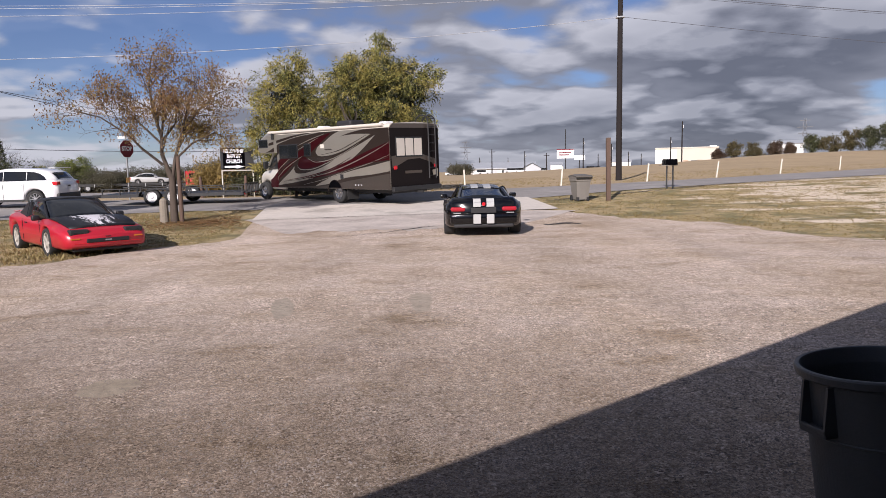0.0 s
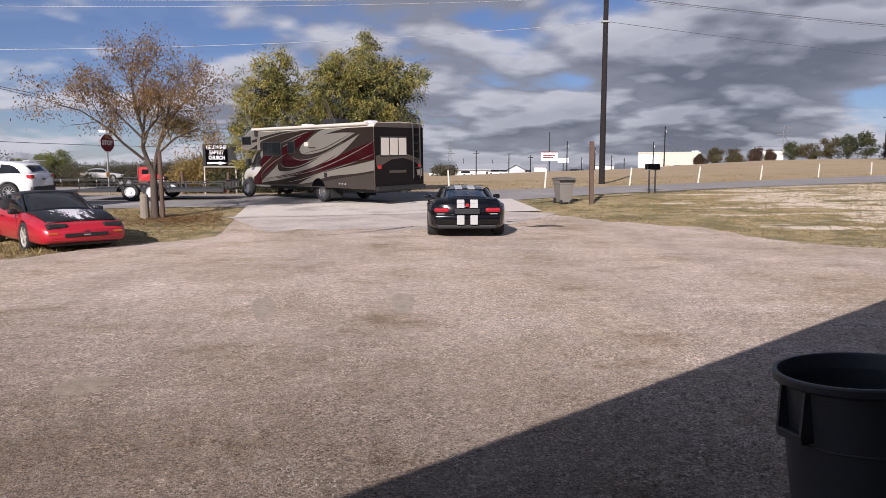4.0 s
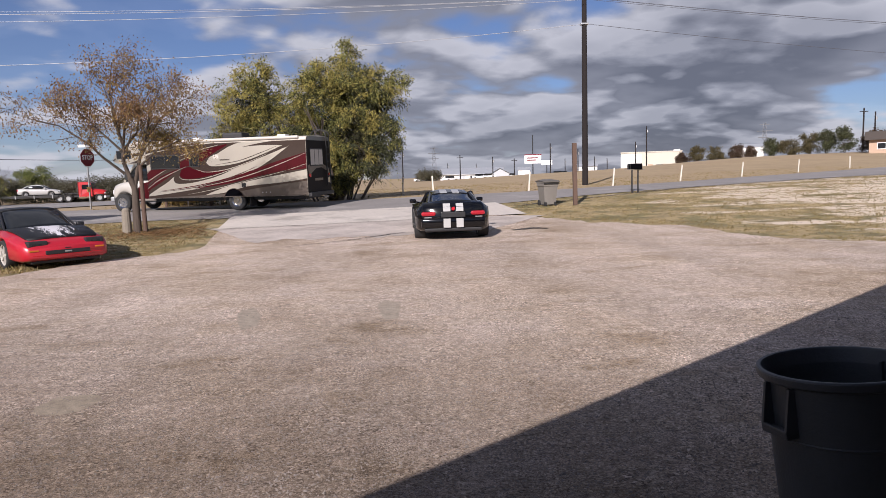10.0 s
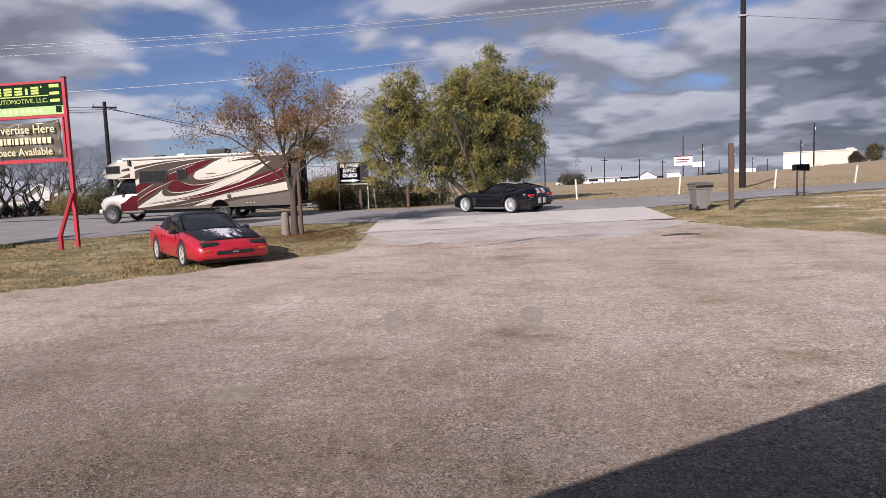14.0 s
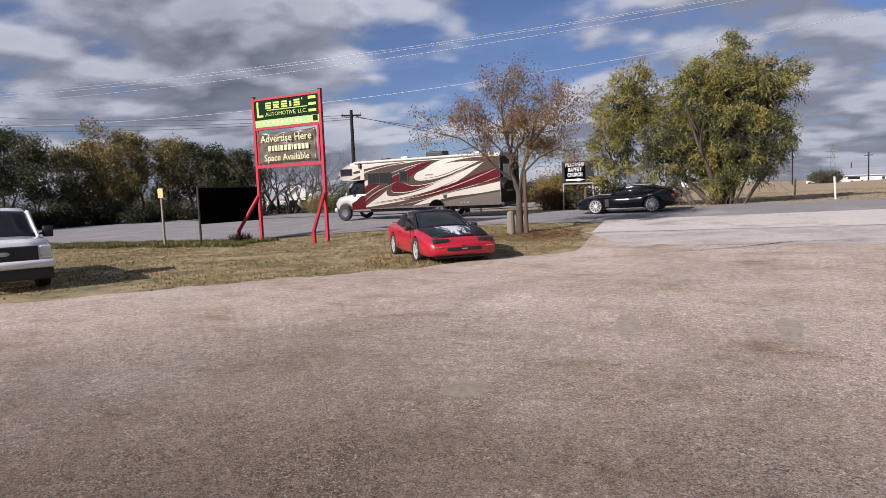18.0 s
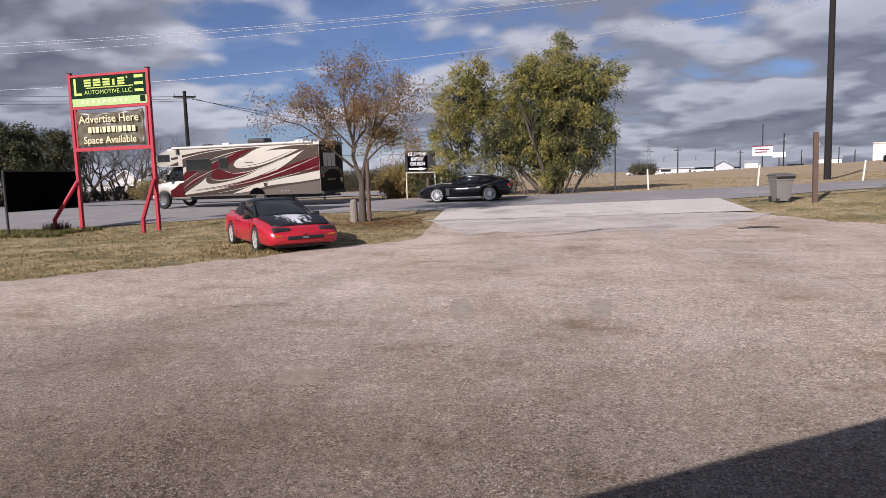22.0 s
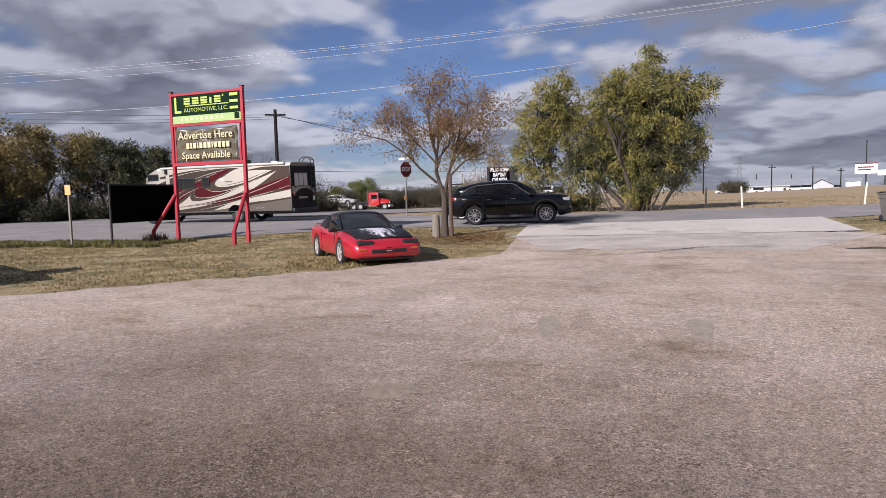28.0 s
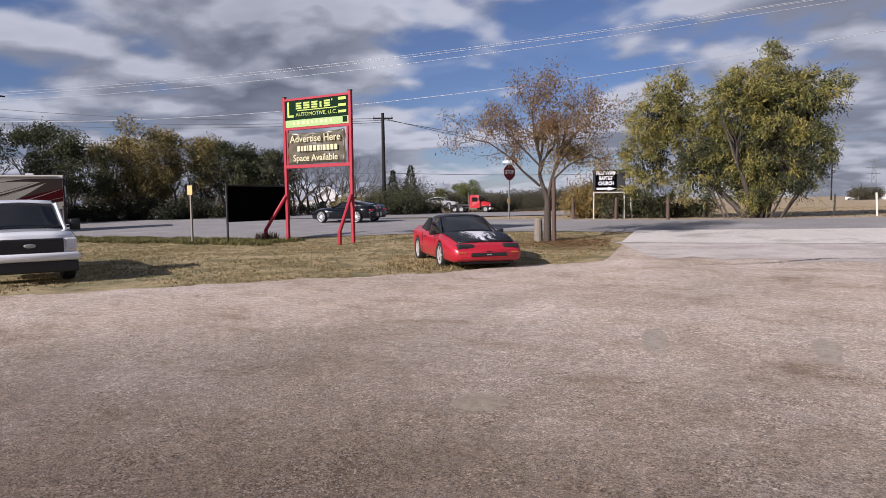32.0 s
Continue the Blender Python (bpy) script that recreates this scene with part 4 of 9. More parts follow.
def build_viper():
    c = thing("sports_car", pose(0, 0, 0), "low black sports coupe with twin silver racing stripes, brake lights lit", "car")
    A = (1.22, -1.22)
    tab = [(-1.98, 0.74, 0.34, 0.74, 0.82, 0.66), (-1.90, 0.86, 0.26, 0.80, 0.93, 0.72), (-1.6, 0.945, 0.22, 0.82, 0.96, 0.72), (-1.22, 0.965, 0.20, 0.80, 0.90, 0.74), (-0.7, 0.94, 0.17, 0.72, 0.80, 0.76),
           (-0.2, 0.89, 0.15, 0.68, 0.76, 0.72), (0.4, 0.88, 0.15, 0.68, 0.76, 0.70), (0.9, 0.93, 0.16, 0.72, 0.80, 0.70), (1.25, 0.95, 0.17, 0.73, 0.80, 0.70),
           (1.75, 0.92, 0.17, 0.62, 0.70, 0.66), (2.15, 0.82, 0.18, 0.50, 0.57, 0.60), (2.42, 0.58, 0.22, 0.40, 0.45, 0.44)]
    part("body", body_shell(tab, A, 0.37, 0.325), M["black_paint"], c, smooth=True)
    gh = [(-1.78, 0.60, 0.90, 0.50, 0.955), (-1.3, 0.66, 0.86, 0.50, 1.04), (-0.8, 0.70, 0.80, 0.50, 1.13), (-0.3, 0.71, 0.75, 0.49, 1.155), (0.05, 0.70, 0.74, 0.48, 1.10), (0.35, 0.69, 0.74, 0.50, 0.93), (0.62, 0.66, 0.74, 0.56, 0.78)]
    part("window_glass", house_shell(gh), M["glass"], c, smooth=True)
    rt = [(-1.0, 0.69, 0.82, 0.50, 1.095), (-0.6, 0.70, 0.78, 0.495, 1.145), (-0.3, 0.71, 0.75, 0.49, 1.155), (0.0, 0.70, 0.74, 0.48, 1.115)]
    part("roof", roof_panel(rt), M["black_paint"], c, smooth=True)
    pillar(c, (0.62, 0.66, 0.76), (0.0, 0.48, 1.11), M["black_paint"], 0.03)
    pillar(c, (-0.55, 0.71, 0.78), (-0.85, 0.54, 1.10), M["black_paint"], 0.09)
    pillar(c, (-1.75, 0.62, 0.91), (-0.95, 0.53, 1.10), M["black_paint"], 0.05)
    mt = M["silver_paint"]
    # twin stripes, draped along the spine in pieces
    top = spline_table([(r[0], r[4], r[1]) for r in tab], 40, 3)

    def ztop(x):
        return float(np.interp(x, top[:, 0], top[:, 1])) + 0.026
    for s in (1, -1):
        y0, y1 = (0.07, 0.25) if s > 0 else (-0.25, -0.07)

        def ribbon(xs, zf, nm):
            secs = [[(x, y0, zf(x) + 0.004), (x, y1, zf(x) + 0.002), (x, y1, zf(x) - 0.01), (x, y0, zf(x) - 0.01)] for x in xs]
            part(nm, loft(secs), mt, c, "silver racing stripe")
        ribbon([0.62 + 0.12 * i for i in range(15)], ztop, "stripe")
        ribbon([-1.92 + 0.05 * i for i in range(3)], ztop, "stripe")
        rz = spline_table([(r[0], r[4]) for r in rt], 14, 1)
        ribbon([float(v) for v in rz[:, 0]], lambda x: float(np.interp(x, rz[:, 0], rz[:, 1])) + 0.040, "stripe")
        b = loft([[(-1.925, y0, 0.925), (-1.925, y1, 0.925), (-1.90, y1, 0.925), (-1.90, y0, 0.925)], [(-2.005, y0, 0.80), (-2.005, y1, 0.80), (-1.97, y1, 0.80), (-1.97, y0, 0.80)], [(-2.012, y0, 0.735), (-2.012, y1, 0.735), (-1.97, y1, 0.735), (-1.97, y0, 0.735)]])
        part("stripe", b, mt, c, "silver racing stripe")
        b = bx(-2.05, -1.98, y0, y1, 0.335, 0.56, 0.01)
        part("stripe", b, mt, c, "silver racing stripe")
        tl = part("tail_light", bx(-2.02, -1.90, s * 0.61 - 0.18, s * 0.61 + 0.18, 0.625, 0.735, 0.05), M["brake_lit"], c, "lit red brake light")
        part("lens_strip", bx(-2.03, -1.99, s * 0.63 - 0.09, s * 0.63 + 0.09, 0.58, 0.602, 0.006), M["galv"], tl)
        part("side_exhaust", bx(-0.85, 0.75, s * 0.90 - 0.035, s * 0.90 + 0.035, 0.165, 0.225, 0.02), M["chrome"], c, "polished side sill")
        part("headlight", bx(1.95, 2.15, s * 0.62 - 0.12, s * 0.62 + 0.12, 0.53, 0.60, 0.025, Matrix.Rotation(radians(4), 4, "Y")), M["lamp_clear"], c)
        part("door_seam", bx(-0.52, -0.508, s * 0.905 - 0.006, s * 0.905 + 0.004, 0.26, 0.72), M["flat_black"], c)
        part("side_vent", bx(0.62, 0.80, s * 0.905 - 0.012, s * 0.905 + 0.012, 0.30, 0.62, 0.01), M["flat_black"], c)
    part("emblem", rod((-2.02, 0, 0.80), (-1.96, 0, 0.80), 0.042, 0.042, 16), M["tail_red"], c, "red round badge")
    part("rear_recess", bx(-2.018, -1.96, -0.30, 0.30, 0.585, 0.715, 0.01), M["flat_black"], c)
    part("rear_bumper", bx(-2.04, -1.86, -0.80, 0.80, 0.33, 0.575, 0.05), M["black_paint"], c, smooth=True)
    part("rear_valance", bx(-1.99, -1.8, -0.72, 0.72, 0.235, 0.33, 0.03), M["flat_black"], c)
    part("grille", bx(2.32, 2.44, -0.32, 0.32, 0.25, 0.35, 0.02), M["flat_black"], c)
    mirrors(c, 0.35, 0.80, 0.86, M["black_paint"], (0.08, 0.09, 0.058))
    # short blunt nose, longer tail
    for ob in [o for o in bpy.data.objects if o.parent == c or (o.parent and o.parent.parent == c)]:
        for v in ob.data.vertices:
            if v.co.x > 1.22:
                v.co.x = 1.22 + (v.co.x - 1.22) * 0.78
                v.co.z += 0.05 * min(1.0, (v.co.x - 1.22) / 0.6) * (v.co.z > 0.3)
            elif v.co.x < -1.22:
                v.co.x = -1.22 + (v.co.x + 1.22) * 1.10
    ws = add_wheels(c, "viper", A, 1.62, 0.325, 0.28, 0.262, 11, M["bright_alloy"])
    return c, ws


def build_suv(name, label, paint, L=4.75, W=1.90, H=1.72, wb=2.79, rim=None, key="suv", hatch=0.35, boxy=False, chrome_line=True, spokes=10, hood=0.34, rack=True, belt=0.0, roofline=None):
    """A sport utility wagon; roofline: (x, height) from the tailgate to the windscreen's foot."""
    c = thing(name, pose(0, 0, 0), label, "car")
    w, f, r = W / 2, wb / 2 + 0.92, -(L - wb / 2 - 0.92)
    R = 0.37
    belt = belt or (1.10 if boxy else 1.02)
    hz = belt + 0.0
    A = (wb / 2, -wb / 2)
    tab = [(r, w * 0.80, 0.46, belt - 0.06, belt, w * 0.78), (r + 0.12, w * 0.95, 0.34, belt - 0.02, belt + 0.03, w * 0.88), (-wb / 2, w, 0.28, belt - 0.02, belt + 0.03, w * 0.90), (0, w, 0.26, belt - 0.03, belt + 0.02, w * 0.90),
           (wb / 2 - 0.55, w, 0.26, belt - 0.03, belt + 0.02, w * 0.88), (wb / 2, w * 0.985, 0.27, belt - 0.05, belt, w * 0.84), (f - 0.35, w * 0.94, 0.28, belt - 0.10, belt - 0.05, w * 0.80), (f - 0.08, w * 0.82, 0.33, belt - 0.22, belt - 0.14, w * 0.72), (f, w * 0.66, 0.40, belt - 0.32, belt - 0.26, w * 0.58)]
    part("body", body_shell(tab, A, 0.44, R), paint, c, smooth=True)
    x0, x1, x2, x3 = r + 0.08, r + 0.08 + hatch, 0.45, wb / 2 - 0.28
    rw = w * (0.72 if not boxy else 0.82)
    gh = [(x0, w * 0.84, belt, rw * 0.9, belt + 0.12), (x1, w * 0.88, belt, rw, H - 0.07), (-0.6, w * 0.90, belt, rw, H - 0.035), (x2 - 0.5, w * 0.90, belt, rw, H - 0.04), (x2, w * 0.89, belt, rw * 0.97, H - 0.10), (x3, w * 0.86, belt, rw * 0.98, belt + 0.04)]
    if roofline:
        x0, x1, x2, x3 = roofline[0][0], roofline[1][0], roofline[-3][0], roofline[-1][0]
        gh = [(x, w * (0.84 if x < x1 else 0.90 if x < x2 + 0.1 else 0.87), belt, rw * (0.92 if i in (0, len(roofline) - 1) else 1.0), z) for i, (x, z) in enumerate(roofline)]
    part("cabin", house_shell(gh, 30), paint, c, smooth=True)
    wt = spline_table(gh, 30, 1)

    def side_point(x, f, s, out=0.007):
        wb_, zb_, wr_, zr_ = [float(np.interp(x, wt[:, 0], wt[:, k])) for k in (1, 2, 3, 4)]
        y = wb_ + (wr_ - wb_) * 0.88 * f / 0.86
        return (x, s * (y + out), zb_ + (zr_ - zb_) * f)
    tail, nose_x = r + (0.34 if boxy else 0.46), x3 - 0.10

    def sill_f(x):
        return 0.07 + 0.05 * (x < -0.9) * min(1.0, (-0.9 - x) / 0.8)

    def head_f(x):
        if roofline:
            z = float(np.interp(x, wt[:, 0], wt[:, 4]))
            rear = min(1.0, max(0.0, (x - tail) / 0.62))
            return max(sill_f(x), min(0.80 * math.sqrt(max(0.0, 1 - (1 - rear) ** 2)), (nose_x - x) / max(0.05, nose_x - x2) * 0.80, (z - belt - 0.07) / max(0.05, z - belt)))
        return max(sill_f(x), min(0.80, (nose_x - x) / max(0.05, nose_x - x2) * 0.78, 0.30 + (x - tail) / 0.42 * 0.5 if not boxy else 0.80))
    for s in (1, -1):
        for xa, xb in ((tail, -1.115), (-1.085, -0.115), (-0.085, nose_x - 0.02)):
            xs = [xa + (xb - xa) * i / 7 for i in range(8)]
            lo = [side_point(x, sill_f(x), s) for x in xs] + [side_point(x, sill_f(x), s, -0.02) for x in xs]
            hi = [side_point(x, head_f(x), s) for x in xs] + [side_point(x, head_f(x), s, -0.02) for x in xs]
            fs = []
            for i in range(7):
                fs.append((i, i + 1, 17 + i, 16 + i))
                fs.append((16 + i, 17 + i, 25 + i, 24 + i))
                fs.append((i, i + 1, 9 + i, 8 + i))
            mesh_part("side_window", lo + hi, fs, M["glass"], c)
    for xw0, xw1, nm in ((x2 + 0.03, x3 - 0.03, "windscreen"), (x0 + 0.02, x1 - 0.02, "rear_window")):
        secs = []
        for i in range(6):
            x = xw0 + (xw1 - xw0) * i / 5
            wr_, zr_ = float(np.interp(x, wt[:, 0], wt[:, 3])), float(np.interp(x, wt[:, 0], wt[:, 4]))
            prof = [(-wr_ * 0.86, zr_ + 0.008), (-wr_ * 0.5, zr_ + 0.030), (0, zr_ + 0.038), (wr_ * 0.5, zr_ + 0.030), (wr_ * 0.86, zr_ + 0.008)]
            secs.append([(x, y, z) for y, z in prof] + [(x, y, z - 0.03) for y, z in prof[::-1]])
        part(nm, loft(secs), M["glass"], c, smooth=True)
    part("spoiler", bx(x1 - 0.22, x1 + 0.08, -rw * 0.92, rw * 0.92, H - 0.09, H - 0.055, 0.012), paint, c)
    for s in (1, -1):
        part("tail_light", bx(r - 0.01, r + 0.22, s * w * 0.80 - 0.13, s * w * 0.80 + 0.13, belt - 0.17, belt - 0.01, 0.03), M["tail_red"], c)
        part("headlight", bx(f - 0.30, f - 0.02, s * w * 0.72 - 0.15, s * w * 0.72 + 0.15, belt - 0.27, belt - 0.14, 0.03), M["lamp_clear"], c)
        for xd in (wb / 2 - 0.48, -0.12, -1.02):
            part("door_seam", bx(xd - 0.006, xd + 0.006, s * w * 0.998 - 0.006, s * w * 0.998 + 0.004, 0.36, belt - 0.03), M["flat_black"], c)
        for xd in (0.05, -0.92):
            part("door_handle", bx(xd - 0.02, xd + 0.18, s * w - 0.02, s * w + 0.018, belt - 0.15, belt - 0.12, 0.008), M["chrome"] if chrome_line else paint, c)
        part("sill_trim", bx(-wb / 2 + 0.46, wb / 2 - 0.46, s * w * 0.985 - 0.02, s * w * 0.985 + 0.012, 0.28, 0.37, 0.012), M["black_plastic"], c)
        if chrome_line:
            b = bmesh.new()
            xs = [tail + (nose_x - tail) * i / 22 for i in range(23)]
            pts = [side_point(x, head_f(x) + 0.02, s, 0.012) for x in xs]
            for p_, q_ in zip(pts, pts[1:]):
                tube(b, p_, q_, 0.011, 0.011, 5)
            part("window_trim", b, M["chrome"], c, "bright chrome window line")
        if rack:
            part("roof_rail", bx(x1 + 0.15, x2 - 0.2, s * rw * 0.88 - 0.02, s * rw * 0.88 + 0.02, H, H + 0.035, 0.01), M["black_plastic"], c)
    part("rear_bumper", bx(r - 0.05, r + 0.16, -w * 0.88, w * 0.88, 0.36, 0.60, 0.05), M["black_plastic"] if not boxy else M["chrome"], c)
    part("grille", bx(f - 0.06, f + 0.02, -w * 0.46, w * 0.46, belt - 0.44, belt - 0.20, 0.03), M["black_plastic"], c)
    part("front_bumper", bx(f - 0.22, f + 0.04, -w * 0.80, w * 0.80, 0.34, 0.54, 0.06), paint, c, smooth=True)
    plate_bars(c, r - 0.012, 0, belt - 0.22, -1)
    mirrors(c, x3 - 0.12, w * 0.92, belt + 0.07, paint)
    ws = add_wheels(c, key, A, W - 0.27, R, 0.24, 0.255, spokes, rim or M["alloy"])
    return c, ws


def build_pickup(name, label, paint, crew=False, key="pickup", bed_box=True, L=5.6, H=1.88, W=2.0, wb=3.5, belt=1.20):
    c = thing(name, pose(0, 0, 0), label, "pickup truck")
    w, R = W / 2, 0.40
    f, r = wb / 2 + 0.95, wb / 2 + 0.95 - L
    A = (wb / 2, -wb / 2)
    cab0 = 0.05 if not crew else -0.55
    tab = [(cab0 - 0.05, w * 0.97, 0.45, belt - 0.03, belt, w * 0.9), (0.6, w, 0.42, belt - 0.03, belt, w * 0.9), (wb / 2 - 0.6, w, 0.42, belt - 0.02, belt + 0.03, w * 0.88), (wb / 2 + 0.2, w * 0.99, 0.42, belt - 0.03, belt + 0.02, w * 0.86), (f - 0.2, w * 0.95, 0.44, belt - 0.06, belt, w * 0.84), (f, w * 0.88, 0.50, belt - 0.12, belt - 0.07, w * 0.80)]
    part("body", body_shell(tab, A, 0.48, R, smooth=1), paint, c, smooth=True)
    btab = [(r, w * 0.96, 0.55, belt - 0.05, belt, w * 0.93), (r + 0.1, w * 0.99, 0.50, belt - 0.04, belt, w * 0.95), (cab0 - 0.12, w * 0.99, 0.48, belt - 0.04, belt, w * 0.95)]
    bed = part("bed", body_shell(btab, A, 0.48, R, n=50, smooth=1), paint, c, smooth=False)
    part("bed_liner", bx(r + 0.1, cab0 - 0.2, -w * 0.82, w * 0.82, belt + 0.026, belt + 0.034), M["black_plastic"], bed)
    x3 = wb / 2 - 0.35
    gh = [(cab0 + 0.02, w * 0.90, belt, w * 0.76, H - 0.10), (cab0 + 0.15, w * 0.91, belt, w * 0.77, H - 0.05), (0.5, w * 0.91, belt, w * 0.77, H - 0.04), (0.78, w * 0.90, belt, w * 0.76, H - 0.09), (x3, w * 0.88, belt, w * 0.80, belt + 0.06)]
    part("window_glass", house_shell(gh, 24), M["glass"], c, smooth=True)
    part("roof", roof_panel([(cab0 + 0.0, w * 0.90, belt, w * 0.76, H - 0.095), (cab0 + 0.15, w * 0.91, belt, w * 0.77, H - 0.05), (0.5, w * 0.91, belt, w * 0.77, H - 0.04), (0.8, w * 0.90, belt, w * 0.76, H - 0.095)]), paint, c, smooth=True)
    pillar(c, (x3, w * 0.87, belt), (0.78, w * 0.765, H - 0.11), paint, 0.045)
    pillar(c, (cab0 + 0.05, w * 0.90, belt), (cab0 + 0.08, w * 0.79, H - 0.10), paint, 0.07)
    if crew:
        pillar(c, (0.25, w * 0.905, belt), (0.2, w * 0.79, H - 0.08), paint, 0.05)
    g = part("grille", bx(f - 0.02, f + 0.045, -w * 0.66, w * 0.66, belt - 0.50, belt - 0.13, 0.03), M["black_plastic"], c, "black slatted grille")
    for k in range(4):
        part("grille_bar", bx(f + 0.045, f + 0.055, -w * 0.62, w * 0.62, belt - 0.45 + 0.09 * k, belt - 0.425 + 0.09 * k), M["flat_black"], g)
    em = bmesh.new()
    bmesh.ops.create_uvsphere(em, u_segments=16, v_segments=8, radius=1.0)
    bmesh.ops.transform(em, matrix=Matrix.Translation((f + 0.06, 0, belt - 0.28)) @ Matrix.Diagonal((0.015, 0.115, 0.047, 1)), verts=em.verts)
    part("badge", em, M["galv"], c, "plain oval badge", smooth=True)
    for s in (1, -1):
        hl = part("headlight", bx(f - 0.12, f + 0.035, s * w * 0.80 - 0.11, s * w * 0.80 + 0.12, belt - 0.40, belt - 0.13, 0.03), M["lamp_clear"], c)
        part("turn_signal", bx(f + 0.02, f + 0.04, s * w * 0.80 - 0.09, s * w * 0.80 + 0.10, belt - 0.40, belt - 0.34, 0.01), M["chrome"], hl)
        part("tail_light", bx(r - 0.015, r + 0.05, s * w * 0.90 - 0.06, s * w * 0.90 + 0.05, belt - 0.45, belt - 0.08, 0.015), M["tail_red"], c)
        part("door_seam", bx(0.02, 0.034, s * w - 0.006, s * w + 0.004, 0.5, belt - 0.04), M["flat_black"], c)
        part("door_handle", bx(0.10, 0.26, s * w - 0.01, s * w + 0.02, belt - 0.17, belt - 0.13, 0.008), M["black_plastic"], c)
    part("front_bumper", bx(f - 0.08, f + 0.12, -w * 0.98, w * 0.98, 0.50, 0.68, 0.06), paint, c, smooth=True)
    part("lower_valance", bx(f - 0.1, f + 0.11, -w * 0.93, w * 0.93, 0.26, 0.50, 0.03), M["black_plastic"], c)
    part("rear_bumper", bx(r - 0.12, r + 0.02, -w * 0.95, w * 0.95, 0.52, 0.72, 0.03), M["chrome"], c)
    mirrors(c, x3 - 0.25, w * 0.98, belt + 0.12, M["black_plastic"], (0.09, 0.11, 0.13))
    ws = add_wheels(c, key, A, W - 0.32, R, 0.26, 0.235, 6, M["alloy"])
    return c, ws


def build_trailer():
    c = thing("flatbed_trailer", pose(0, 0, 0), "black tandem-axle utility trailer with low rails, towed behind the white wagon", "trailer")
    A = (0.43, -0.43)
    part("deck", bx(-3.3, 2.6, -0.98, 0.98, 0.52, 0.64, 0.015), M["flat_black"], c, "dark plank deck")
    fr = bmesh.new()
    for s in (1, -1):
        box(fr, -3.3, 2.6, s * 0.98 - 0.04, s * 0.98 + 0.04, 0.46, 0.58)
    part("frame", fr, M["black_plastic"], c)
    for s in (1, -1):
        for i in range(9):
            x = -3.25 + 5.8 * i / 8
            part("rail_post", bx(x - 0.02, x + 0.02, s * 0.98 - 0.02, s * 0.98 + 0.02, 0.6, 0.92), M["black_plastic"], c)
        part("top_rail", bx(-3.3, 2.6, s * 0.98 - 0.03, s * 0.98 + 0.03, 0.90, 0.95, 0.01), M["black_plastic"], c)
        secs = []
        for a in range(0, 181, 20):
            x = 0.95 * math.cos(radians(a))
            z = 0.62 + 0.24 * math.sin(radians(a)) ** 0.6 if 0 < a < 180 else 0.5
            secs.append([(x, s * 1.0, z), (x, s * 1.26, z), (x, s * 1.26, z + 0.02), (x, s * 1.0, z + 0.02)])
        part("mudguard", loft(secs), M["black_plastic"], c)
        tube_b = rod((2.6, s * 0.7, 0.52), (4.0, s * 0.05, 0.48), 0.05, 0.05, 6)
        part("drawbar", tube_b, M["black_plastic"], c)
        part("tail_light", bx(-3.34, -3.3, s * 0.85 - 0.09, s * 0.85 + 0.09, 0.48, 0.56), M["tail_red"], c)
    ramp = bmesh.new()
    box(ramp, -3.42, -3.36, -0.95, 0.95, 0.55, 0.60)
    box(ramp, -3.42, -3.36, -0.95, 0.95, 1.05, 1.10)
    for i in range(9):
        y = -0.93 + 1.86 * i / 8
        box(ramp, -3.41, -3.37, y - 0.02, y + 0.02, 0.55, 1.1)
    part("ramp_gate", ramp, M["black_plastic"], c)
    part("coupler", bx(3.95, 4.2, -0.06, 0.06, 0.44, 0.54, 0.02), M["black_plastic"], c)
    # low deck
    for ob in [o for o in bpy.data.objects if o.parent == c]:
        for v in ob.data.vertices:
            v.co.z *= 0.74
    ws = add_wheels(c, "trailer", A, 2.22, 0.35, 0.21, 0.215, 8, M["white_sign"], "steel")
    return c, ws




def rv_xz(cx, cy):
    """Side plan: artwork grid to metres from the wheelbase's middle and height over the ground."""
    x = 2.845 - (cx - 255) / 100.0
    low, high = 365 - (cx - 300) * 0.0462, 85 - (cx - 300) * 0.038
    return x, 0.52 + (low - cy) / (low - high) * 2.38


def smooth_line(pts, n=5):
    """A rounded line through points (Catmull-Rom)."""
    p = [Vector(pts[0])] + [Vector(q) for q in pts] + [Vector(pts[-1])]
    out = []
    for a, b, c, d in zip(p, p[1:], p[2:], p[3:]):
        for k in range(n):
            t = k / n
            out.append(tuple(0.5 * (2 * b + (c - a) * t + (2 * a - 5 * b + 4 * c - d) * t * t + (3 * b - a - 3 * c + d) * t ** 3)))
    out.append(tuple(pts[-1]))
    return out


def sweep_shape(upper, lower):
    """A swept shape between two rounded edges that share their tips."""
    u, l = smooth_line(upper), smooth_line(lower)
    out = []
    for q in u + l[::-1]:
        if not out or (Vector(q) - Vector(out[-1])).length > 0.6:
            out.append(q)
    if (Vector(out[0]) - Vector(out[-1])).length < 0.6:
        out.pop()
    return out


def line_shape(pts, w=3.4):
    """A thin tapering stripe along a rounded line."""
    q = smooth_line(pts)
    n = len(q) - 1
    up = [(x, y - w * (0.25 + math.sin(math.pi * i / n)) / 2.5) for i, (x, y) in enumerate(q)]
    return up + [(x, y + w * (0.25 + math.sin(math.pi * i / n)) / 2.5) for i, (x, y) in enumerate(q)][::-1]


